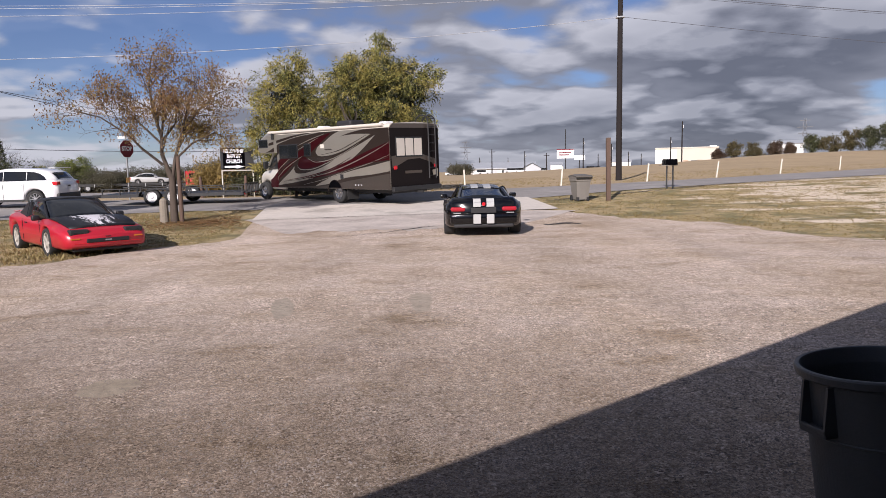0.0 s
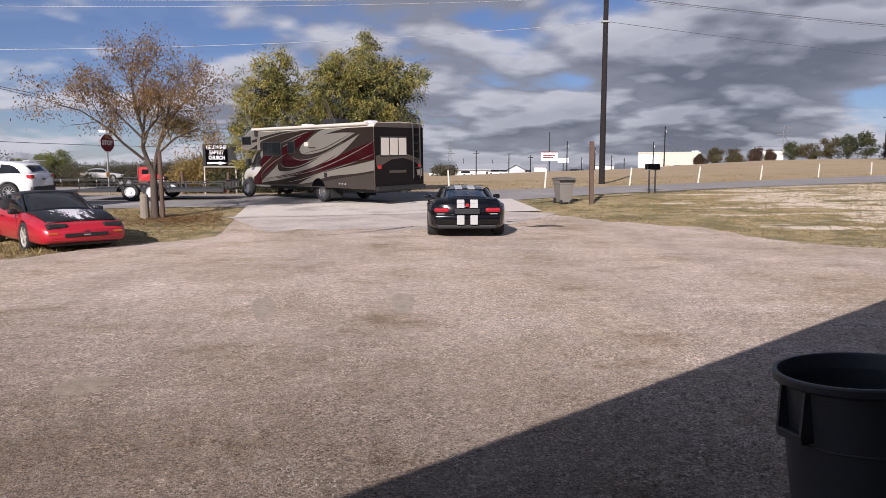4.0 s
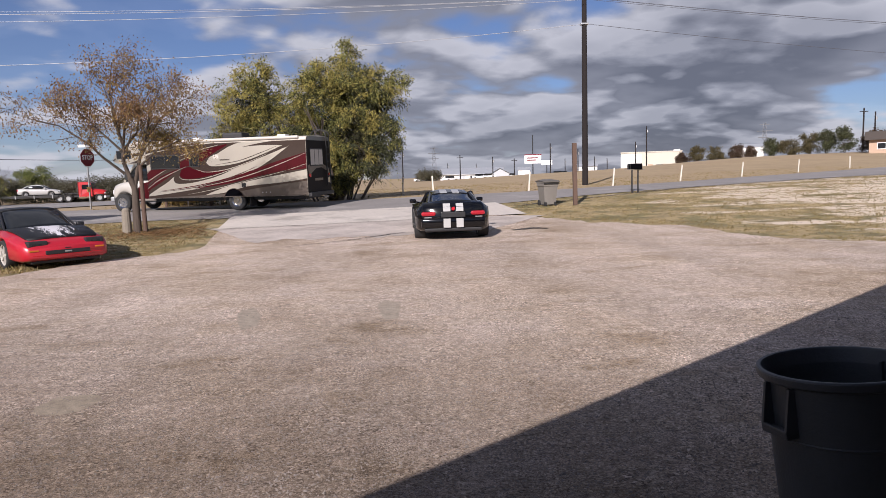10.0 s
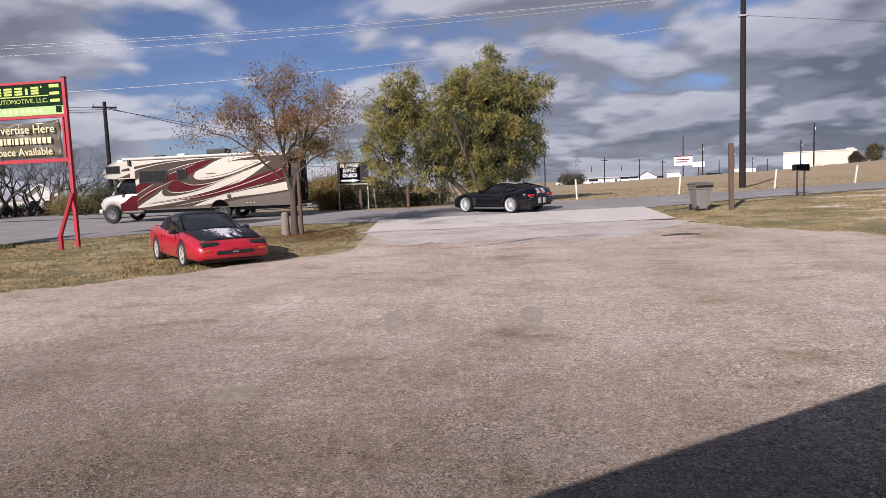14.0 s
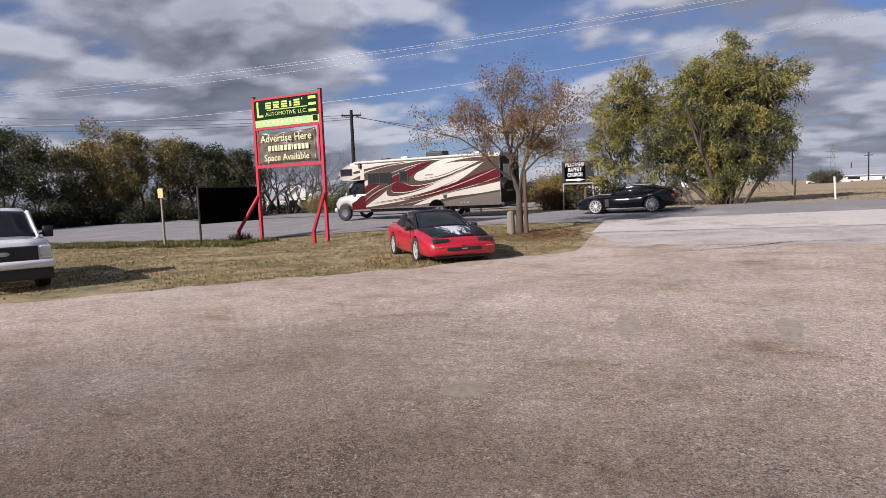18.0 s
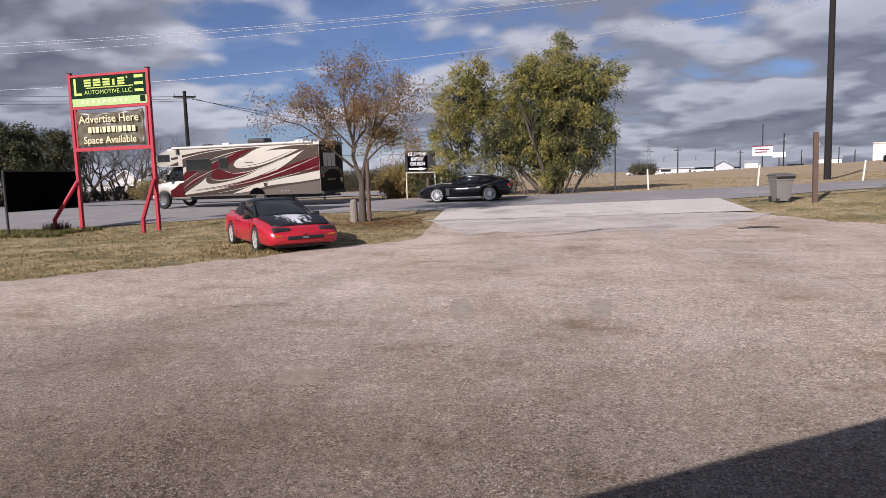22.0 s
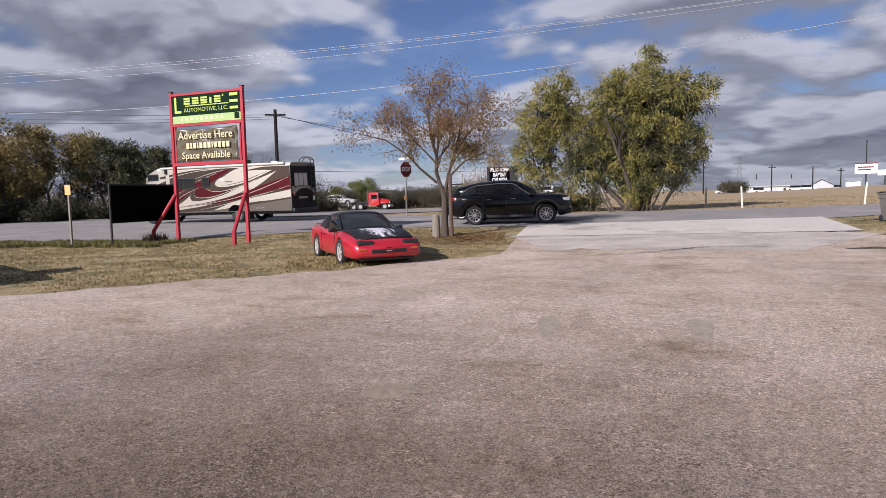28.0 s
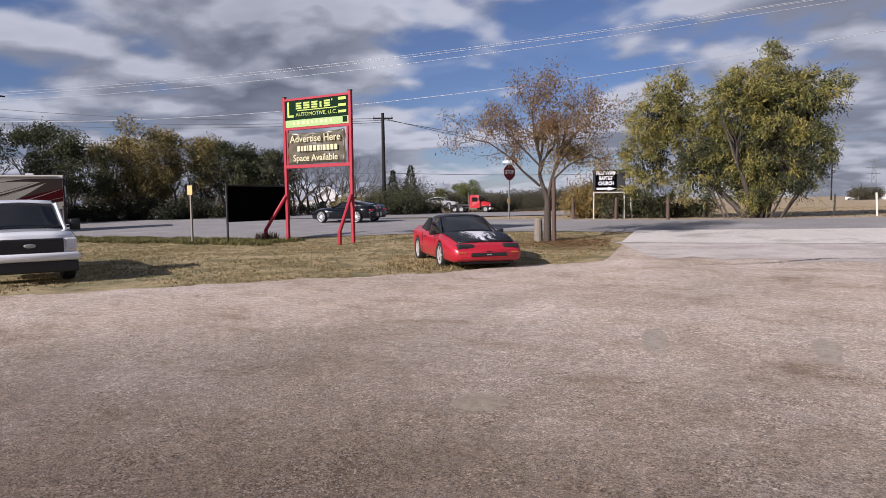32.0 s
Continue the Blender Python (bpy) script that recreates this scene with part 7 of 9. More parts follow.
        for f, w in ((0.72, 2.9), (0.84, 3.6), (0.96, 2.4)):
            part("arm", bx(-w, w, -0.15, 0.15, h * f - 0.15, h * f + 0.15), M["grey_paint"], c)
    # house at the right end of the rise
    x, y = far_xy(36.8, 120)
    zb = 1.6 + 120 * math.tan(radians(0.9)) - 0.7
    c = thing("brick_house", pose(x, y, zb, 0, 0, -36), "low tan brick house with a dark brown roof among trees", "house")
    part("wall", bx(-4, 6, 0, 7, -1, 2.3), M["tan_wall"], c)
    part("roof", loft([[(-4.6, -0.8, 2.2), (-4.6, 3.5, 3.6), (-4.6, 7.8, 2.2)], [(6.6, -0.8, 2.2), (6.6, 3.5, 3.6), (6.6, 7.8, 2.2)]]), M["dark_bark"], c)
    for k in range(3):
        w = part("window", bx(-3 + 2.6 * k, -1.8 + 2.6 * k, -0.05, 0.02, 0.8, 1.8), M["white_sign"], c)
        part("pane", bx(-2.9 + 2.6 * k, -1.9 + 2.6 * k, -0.06, -0.05, 0.9, 1.7), M["glass"], w)
    # far parked vehicles, pale specks along the skyline
    rnd = random.Random(11)
    base = thing("far_parked_car", pose(0, 0, 0), "pale parked car far across the field", "car", "far parked cars")
    part("body", bx(-2.1, 2.1, -0.85, 0.85, 0.25, 0.85, 0.12), M["white_paint"], base)
    part("cabin", bx(-1.3, 0.9, -0.75, 0.75, 0.85, 1.42, 0.14), M["glass"], base)
    for xx in (-1.3, 1.3):
        part("wheel", rod((xx, -0.88, 0.3), (xx, 0.88, 0.3), 0.3, 0.3, 10), M["rubber"], base)
    first = True
    for az, d in ((5.9, 185), (6.6, 188), (3.4, 190), (8.6, 205), (12.4, 210), (12.9, 215), (14.2, 220), (15.0, 225), (22.6, 200), (25.4, 205), (20.6, 205), (1.0, 180), (27.9, 210)):
        x, y = far_xy(az, d)
        m = pose(x, y, gz(x, y) - 0.02, 0, 0, rnd.uniform(-40, 40))
        if first:
            base.matrix_world, first = m, False
        else:
            copy_thing(base, m)


def build_house_left():
    D = 78
    x, y = far_xy(-40.0, D)
    c = thing("white_house", pose(x, y, gz(x, y), 0, 0, 34) @ Matrix.Diagonal((0.86, 0.86, 0.9, 1)), "small white clapboard house with a gabled front", "house")
    s = D * math.pi / 180
    part("wall", loft([[(-1.75, yy, -0.3), (1.75, yy, -0.3), (1.75, yy, 1.75), (0, yy, 3.05), (-1.75, yy, 1.75)] for yy in (0, 9)]), M["siding"], c)
    part("roof", loft([[(-2.05, yy, 1.62), (0, yy, 3.12), (2.05, yy, 1.62), (2.05, yy, 1.78), (0, yy, 3.30), (-2.05, yy, 1.78)] for yy in (-0.3, 9.3)]), M["white_paint"], c)
    part("side_wing", bx(-5.2, -1.75, 2.5, 9, -0.3, 1.6), M["siding"], c)
    part("side_roof", loft([[(xx, 2.2, 1.55), (xx, 5.75, 2.5), (xx, 9.3, 1.55), (xx, 5.75, 2.35)] for xx in (-5.4, -1.7)]), M["metal_roof"], c)
    for k in range(2):
        w = part("window", bx(-1.2 + 1.35 * k, -0.2 + 1.35 * k, -0.05, 0.02, 0.45, 1.4), M["white_sign"], c)
        part("pane", bx(-1.12 + 1.35 * k, -0.28 + 1.35 * k, -0.06, -0.05, 0.52, 1.33), M["glass"], w)
    b = thing("low_shed", pose(*far_xy(-37.6, 74), gz(*far_xy(-37.6, 74)), 0, 0, 30), "low grey garden shed beside the house", "shed")
    part("wall", bx(-1.2, 1.2, 0, 3, 0, 1.6), M["metal_roof"], b)
    part("roof", loft([[(xx, -0.2, 1.55), (xx, 1.5, 2.1), (xx, 3.2, 1.55), (xx, 1.5, 1.98)] for xx in (-1.4, 1.4)]), M["house_roof"], b)


build_building()
build_main_sign()
build_black_panel()
build_marker()
build_steel_post()
build_stop_sign()
build_church_sign()
build_bins()
build_posts()
build_poles()
build_cables()
build_far_right()
build_house_left()


# ---- trees and brush ----
def grow(rnd, p, d, length, radius, depth, segs, tips, spread=0.55, lift=0.12, forks=(2, 3), shrink=0.72, bend=0.22):
    """Branching limbs: appends (start, end, r0, r1) and twig tips."""
    n = 3
    for i in range(n):
        d = (d + Vector((rnd.uniform(-bend, bend), rnd.uniform(-bend, bend), rnd.uniform(-bend * 0.5, bend * 0.5) + lift * 0.3))).normalized()
        q = p + d * (length / n)
        r1 = radius * (1 - 0.25 / n)
        segs.append((p, q, radius, r1))
        p, radius = q, r1
        if depth <= 2:
            tips.append((p.copy(), d.copy()))
    if depth == 0 or radius < 0.004:
        tips.append((p.copy(), d.copy()))
        return
    for k in range(rnd.randint(*forks)):
        a = rnd.uniform(0, 2 * math.pi)
        side = d.orthogonal().normalized()
        side.rotate(Matrix.Rotation(a, 3, d))
        nd = (d + side * rnd.uniform(spread * 0.6, spread * 1.3) + Vector((0, 0, lift))).normalized()
        grow(rnd, p, nd, length * rnd.uniform(shrink - 0.1, shrink + 0.12), radius * rnd.uniform(0.55, 0.75), depth - 1, segs, tips, spread, lift, forks, shrink, bend)


def limb_mesh(name, segs, mt, parent, k=5, label=""):
    vs, fs = [], []
    for a, b, r0, r1 in segs:
        d = (b - a)
        if d.length < 1e-4:
            continue
        s = d.orthogonal().normalized()
        t = d.cross(s).normalized()
        i0 = len(vs)
        kk = k if r0 > 0.02 else 3
        for c, r in ((a, r0), (b, r1)):
            for j in range(kk):
                an = 2 * math.pi * j / kk
                vs.append(c + s * (r * math.cos(an)) + t * (r * math.sin(an)))
        for j in range(kk):
            fs.append((i0 + j, i0 + (j + 1) % kk, i0 + kk + (j + 1) % kk, i0 + kk + j))
    return mesh_part(name, vs, fs, mt, parent, label, smooth=True)


def leaf_mesh(name, leaves, mt, parent, label="", kind=""):
    """leaves: (place, direction, length, width). Each a bent pair of triangles."""
    vs, fs = [], []
    rnd = random.Random(len(leaves))
    for p, d, ln, w in leaves:
        s = d.cross(Vector((rnd.uniform(-1, 1), rnd.uniform(-1, 1), rnd.uniform(-1, 1))))
        if s.length < 1e-3:
            continue
        s.normalize()
        i = len(vs)
        m = p + d * (ln * 0.5)
        vs += [p, m + s * (w / 2), p + d * ln, m - s * (w / 2)]
        fs.append((i, i + 1, i + 2, i + 3))
    ob = mesh_part(name, vs, fs, mt, parent, label)
    if kind:
        ob["kind"] = kind
    return ob


def rand_dir(rnd):
    while True:
        v = Vector((rnd.uniform(-1, 1), rnd.uniform(-1, 1), rnd.uniform(-1, 1)))
        if 0.05 < v.length < 1:
            return v.normalized()


def build_small_tree():
    rnd = random.Random(21)
    x0, y0 = -8.35, 20.95
    c = thing("autumn_tree", on(x0, y0, 21.7), "small leaning roadside tree with sparse brown autumn leaves", "tree")
    segs, tips = [], []

    def limb(pts, r0, r1, twig, every=0.30, start=0.25):
        """A main limb through pts, with twigs growing off it."""
        pts = [Vector(p) for p in pts]
        total = sum((q - p).length for p, q in zip(pts, pts[1:]))
        run, nxt = 0.0, total * start
        for p, q in zip(pts, pts[1:]):
            n = max(2, int((q - p).length / 0.16))
            for k in range(n):
                a, b = p.lerp(q, k / n), p.lerp(q, (k + 1) / n)
                f = run / total
                segs.append((a, b, r0 + (r1 - r0) * f, r0 + (r1 - r0) * min(1.0, f + (b - a).length / total)))
                run += (b - a).length
                if run > nxt and twig:
                    nxt += every * rnd.uniform(0.6, 1.3)
                    d = (q - p).normalized()
                    side = d.orthogonal().normalized()
                    side.rotate(Matrix.Rotation(rnd.uniform(0, 6.28), 3, d))
                    nd = (d * 0.75 + side * rnd.uniform(0.5, 1.0) + Vector((0, 0, 0.12))).normalized()
                    grow(rnd, b, nd, twig * rnd.uniform(0.5, 1.15), 0.5 * (r0 + (r1 - r0) * f), 2, segs, tips, 0.60, 0.05, (2, 3), 0.66, 0.26)
        tips.append((pts[-1].copy(), (pts[-1] - pts[-2]).normalized()))
    limb([(0, 0, -0.1), (0.0, 0, 0.7), (0.01, 0, 1.35), (-0.10, 0.0, 1.66)], 0.135, 0.095, 0)
    fork = (-0.10, 0.0, 1.66)
    limb([fork, (-0.25, 0.05, 2.15), (-0.22, 0.08, 2.65), (-0.42, 0.0, 3.4), (-0.48, -0.1, 4.2), (-0.36, -0.15, 5.05)], 0.07, 0.012, 0.62, 0.24)
    limb([(-0.23, 0.07, 2.6), (-0.14, -0.3, 3.2), (-0.16, -0.5, 4.0), (0.05, -0.6, 4.55)], 0.045, 0.010, 0.60, 0.24)
    limb([(0.01, 0, 1.35), (0.12, -0.05, 1.95), (0.36, -0.1, 2.75), (0.62, 0.05, 3.7), (0.98, 0.1, 4.55)], 0.065, 0.012, 0.62, 0.22)
    limb([(0.36, -0.1, 2.75), (0.95, 0.25, 3.55), (1.55, 0.35, 4.05), (1.95, 0.4, 4.2)], 0.04, 0.008, 0.55, 0.22)
    limb([(-0.24, 0.04, 1.80), (-0.75, -0.1, 2.25), (-1.15, -0.2, 2.7), (-1.85, -0.3, 3.2), (-2.75, -0.35, 3.45)], 0.048, 0.008, 0.62, 0.22)
    limb([(-0.24, 0.06, 2.45), (-0.7, 0.3, 2.95), (-1.2, 0.5, 3.5), (-1.75, 0.6, 4.0)], 0.04, 0.008, 0.58, 0.22)
    limb([(0.12, -0.05, 1.95), (0.65, -0.3, 2.45), (1.3, -0.45, 2.75), (1.75, -0.5, 2.5)], 0.04, 0.008, 0.58, 0.20)
    limb([(-0.2, 0.07, 2.55), (0.2, 0.7, 3.1), (0.3, 1.1, 3.8), (0.2, 1.3, 4.3)], 0.04, 0.008, 0.60, 0.24)
    limb([(-0.2, 0.05, 2.3), (0.0, -0.7, 2.9), (0.25, -1.1, 3.5)], 0.035, 0.008, 0.60, 0.24)
    limb_mesh("trunk", segs, M["bark"], c)
    leaves, leaves2 = [], []
    for tp, td in tips:
        low_right = tp.x > -0.1 and tp.z < 3.3
        clump = noise.noise(tp * 1.3 + Vector((4, 2, 7)))
        if tp.z < 2.35 + 0.25 * max(0.0, -tp.x) or clump < (-0.45 if low_right else -0.30 if tp.x > -0.9 else -0.15) or rnd.random() < (0.34 if abs(tp.x) < 0.9 else 0.15):
            continue
        many = 12 if low_right else 14 if tp.z < 3.9 and tp.x > -1.2 else 12
        for k in range(rnd.randint(many - 2, many + 2)):
            d = (rand_dir(rnd) + Vector((0, 0, -0.8))).normalized()
            q = tp + Vector((rnd.gauss(0, 0.16), rnd.gauss(0, 0.16), rnd.gauss(-0.06, 0.15)))
            yellow = 0.75 if low_right or (abs(tp.x) < 0.8 and tp.z < 3.2) else 0.2
            tgt = leaves2 if rnd.random() < yellow else leaves
            tgt.append((q, d, rnd.uniform(0.05, 0.11), rnd.uniform(0.022, 0.045)))
    leaf_mesh("crown", leaves, M["leaf_autumn"], c, "sparse russet leaves")
    leaf_mesh("crown", leaves2, M["leaf_yellow"], c, "yellow-olive leaves")
    # the wooden stake post and the pale meter stump at its foot
    s = thing("wooden_post", on(-8.10, 20.90), "slim brown wooden post beside the tree", "post")
    part("timber", rod((0, 0, -0.1), (-0.02, 0, 2.05), 0.07, 0.06, 10), M["post_wood"], s)
    s = thing("stump_marker", on(-8.63, 20.85), "short pale grey utility stump at the tree's foot", "marker")
    part("stump", lathe([(0, -0.05), (0.14, -0.05), (0.13, 0.45), (0.12, 0.70), (0.08, 0.76), (0, 0.78)], 12), M["stump"], s)


def build_willow():
    rnd = random.Random(8)
    x0, y0 = -3.6, 33.6
    c = thing("willow_tree", on(x0, y0), "broad willow-like tree with drooping yellow-green foliage to the ground", "tree")
    segs, tips = [], []
    for d, ln, rr in ((Vector((-0.6, 0, 0.9)), 2.4, 0.16), (Vector((0.1, 0.1, 1)), 2.6, 0.18), (Vector((0.7, 0.1, 0.8)), 2.3, 0.15), (Vector((-0.2, -0.4, 1)), 2.3, 0.13), (Vector((0.3, 0.5, 0.9)), 2.2, 0.12), (Vector((-1.1, 0.2, 0.75)), 2.3, 0.12)):
        grow(rnd, Vector((rnd.uniform(-0.25, 0.25), rnd.uniform(-0.2, 0.2), -0.1)), d.normalized(), ln, rr, 2, segs, tips, 0.4, 0.16, (2, 3), 0.66, 0.2)
    # crown lobes: centre, radii, share of clumps, share of yellowed leaves
    lobes = [((-3.7, 0.0, 6.2), (0.9, 0.9, 1.0), 20, 0.5), ((-4.4, 0.1, 4.9), (1.35, 1.5, 1.3), 46, 0.62), ((-4.9, 0.0, 3.1), (1.05, 1.3, 1.2), 30, 0.75), ((-4.8, 0.1, 1.6), (0.9, 1.0, 0.8), 14, 0.45), ((-3.0, 0.2, 4.5), (0.85, 1.2, 1.5), 22, 0.35),
             ((0.75, 0.0, 7.1), (0.40, 0.5, 0.65), 8, 0.35), ((0.1, 0.1, 6.0), (1.5, 1.6, 1.1), 56, 0.58), ((-0.8, 0.0, 5.0), (1.1, 1.5, 1.2), 36, 0.55), ((2.0, 0.0, 5.6), (1.2, 1.4, 0.95), 36, 0.38), ((3.1, -0.1, 5.4), (0.45, 0.6, 0.7), 9, 0.3),
             ((1.6, 0.0, 4.3), (1.6, 1.7, 1.05), 38, 0.25), ((-0.9, 0.1, 3.4), (1.0, 1.4, 0.9), 30, 0.12), ((0.1, -0.6, 2.4), (0.7, 0.7, 1.0), 24, 0.4), ((1.2, -0.4, 2.3), (0.75, 0.8, 0.85), 18, 0.35), ((0.1, -0.4, 1.0), (0.42, 0.5, 0.7), 12, 0.35),
             ((2.5, 0.0, 3.2), (1.0, 1.1, 1.0), 24, 0.18), ((2.0, 0.1, 1.9), (0.95, 0.9, 0.8), 16, 0.12), ((0.5, -0.3, 1.5), (0.8, 0.7, 0.9), 22, 0.3), ((-2.3, 0.2, 2.4), (1.2, 1.2, 1.1), 24, 0.2), ((-1.2, 0.0, 1.6), (0.8, 0.7, 0.8), 15, 0.15), ((-3.4, 0.2, 1.5), (0.9, 0.9, 0.7), 10, 0.4), ((-2.0, 0.3, 4.7), (0.7, 1.2, 1.2), 24, 0.4), ((-1.9, 0.3, 3.2), (0.9, 1.2, 0.9), 16, 0.3), ((0.6, 0.0, 4.2), (1.2, 1.4, 1.0), 16, 0.3)]
    la, lb, dark, deep, twigs = [], [], [], [], []
    for cc, rad, share, yellow in lobes:
        for k in range(int(share * 1.5)):
            d = rand_dir(rnd)
            f = rnd.uniform(0.5, 0.98)
            p = Vector((cc[0] + d.x * rad[0] * f, cc[1] + d.y * rad[1] * f, cc[2] + d.z * rad[2] * f))
            if p.z < 0.5:
                continue
            # more dark clumps low and towards +x: crown shade put into colour
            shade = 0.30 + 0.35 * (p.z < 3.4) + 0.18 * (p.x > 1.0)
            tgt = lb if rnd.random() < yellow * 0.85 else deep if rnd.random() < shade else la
            size = rnd.uniform(0.14, 0.32)
            lean = (Vector((d.x, d.y, 0)) * 0.5 + Vector((0, 0, -1)) * rnd.uniform(0.15, 1.0) + rand_dir(rnd) * 0.65).normalized()
            for j in range(rnd.randint(12, 21)):
                q0 = p + Vector((rnd.gauss(0, size * 0.6), rnd.gauss(0, size * 0.6), rnd.gauss(0, size * 0.45)))
                way = (lean + rand_dir(rnd) * 0.5).normalized()
                ln = rnd.uniform(0.2, 0.65)
                n = int(4 + ln * 10)
                for i in range(n):
                    q = q0 + way * (ln * i / n) + rand_dir(rnd) * 0.04
                    if q.z < 0.12:
                        continue
                    tgt.append((q, (way * 0.9 + rand_dir(rnd) * 0.7).normalized(), rnd.uniform(0.09, 0.18), rnd.uniform(0.026, 0.052)))
    # inner foliage round the stems, the crown's shade put into its leaf colour
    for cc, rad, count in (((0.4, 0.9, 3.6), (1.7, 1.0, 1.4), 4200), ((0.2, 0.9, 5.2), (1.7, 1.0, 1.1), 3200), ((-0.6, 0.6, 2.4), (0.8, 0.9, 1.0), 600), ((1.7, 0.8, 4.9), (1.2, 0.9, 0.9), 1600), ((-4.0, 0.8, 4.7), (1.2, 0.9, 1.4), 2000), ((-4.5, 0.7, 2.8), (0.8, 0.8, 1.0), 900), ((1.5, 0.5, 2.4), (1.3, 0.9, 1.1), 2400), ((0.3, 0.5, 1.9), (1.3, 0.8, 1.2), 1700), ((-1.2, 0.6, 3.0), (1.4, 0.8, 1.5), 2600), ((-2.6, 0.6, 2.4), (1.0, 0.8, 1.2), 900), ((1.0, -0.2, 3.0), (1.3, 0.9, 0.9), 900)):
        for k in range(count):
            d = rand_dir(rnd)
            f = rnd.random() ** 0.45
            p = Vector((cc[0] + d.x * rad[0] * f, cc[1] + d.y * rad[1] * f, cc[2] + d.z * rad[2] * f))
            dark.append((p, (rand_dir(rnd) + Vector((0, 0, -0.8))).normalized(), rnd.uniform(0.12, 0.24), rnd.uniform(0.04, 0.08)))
    # thin bare twigs hanging out of the lower crown
    for k in range(150):
        s = Vector((rnd.uniform(-0.6, 1.2), rnd.uniform(-0.5, 0.5), rnd.uniform(1.8, 3.6))) if k % 3 else Vector((rnd.uniform(-3.4, -1.2), rnd.uniform(-0.3, 0.5), rnd.uniform(2.2, 4.0)))
        e = s + Vector((rnd.uniform(0.4, 2.2) if k % 3 else rnd.uniform(-0.9, 1.0), rnd.uniform(-0.5, 0.4), rnd.uniform(-1.6, 0.3)))
        if e.z < 0.4:
            continue
        mid = s.lerp(e, 0.5) + Vector((0, 0, rnd.uniform(0.1, 0.3)))
        twigs.append((s, mid, 0.016, 0.012))
        twigs.append((mid, e, 0.012, 0.006))
        for i in range(rnd.randint(6, 18)):
            (la if rnd.random() < 0.5 else dark).append((mid.lerp(e, rnd.random()) + rand_dir(rnd) * 0.08, (rand_dir(rnd) + Vector((0, 0, -0.6))).normalized(), rnd.uniform(0.08, 0.15), rnd.uniform(0.02, 0.04)))
    # stray shoots past the outline
    for k in range(230):
        cc, rad, share, yellow = rnd.choice(lobes[:10])
        d = rand_dir(rnd)
        d.z = abs(d.z) * 0.8
        d.y *= 0.5
        p = Vector((cc[0] + d.x * rad[0], cc[1] + d.y * rad[1], cc[2] + d.z * rad[2]))
        e = p + (d + Vector((0, 0, rnd.uniform(-0.5, 0.3)))) * rnd.uniform(0.1, 0.5)
        for i in range(rnd.randint(5, 12)):
            la.append((p.lerp(e, rnd.random()) + rand_dir(rnd) * 0.06, rand_dir(rnd), rnd.uniform(0.07, 0.14), rnd.uniform(0.025, 0.045)))
    # long strands hanging off the rim
    for k in range(190):
        cc, rad, share, yellow = rnd.choice(lobes)
        a = rnd.uniform(0, 6.28)
        p = Vector((cc[0] + math.cos(a) * rad[0], cc[1] + math.sin(a) * rad[1], cc[2] + rnd.uniform(-0.3, 0.6) * rad[2]))
        ln = rnd.uniform(0.5, 1.3)
        way = Vector((math.cos(a) * rnd.uniform(0, 0.35), math.sin(a) * 0.2, -1)).normalized()
        tgt = lb if rnd.random() < yellow * 0.7 else la
        for i in range(int(16 * ln)):
            q = p + way * (ln * rnd.random()) + rand_dir(rnd) * 0.045
            if q.z > 0.15:
                tgt.append((q, (way + rand_dir(rnd) * 0.6).normalized(), rnd.uniform(0.08, 0.16), rnd.uniform(0.022, 0.042)))
    for k in range(9):
        a = rnd.uniform(-2.4, 2.6)
        part("stem", rod((a * 0.5, rnd.uniform(-0.4, 0.5), -0.1), (a, rnd.uniform(-0.6, 0.6), rnd.uniform(1.6, 2.6)), 0.05, 0.03, 6), M["dark_bark"], c)
    limb_mesh("trunk", segs, M["dark_bark"], c)
    limb_mesh("twig_spray", twigs, M["dark_bark"], c, 3, "thin bare hanging twigs")["kind"] = "stuff"
    leaf_mesh("crown", dark, M["leaf_shade_dark"], c, "inner foliage coloured dark for shade")
    leaf_mesh("crown", deep, M["leaf_dark"], c, "foliage coloured deep green for shade")
    leaf_mesh("crown", la, M["leaf_green"], c, "drooping olive-green foliage")
    leaf_mesh("crown", lb, M["leaf_willow_yellow"], c, "yellowed foliage")


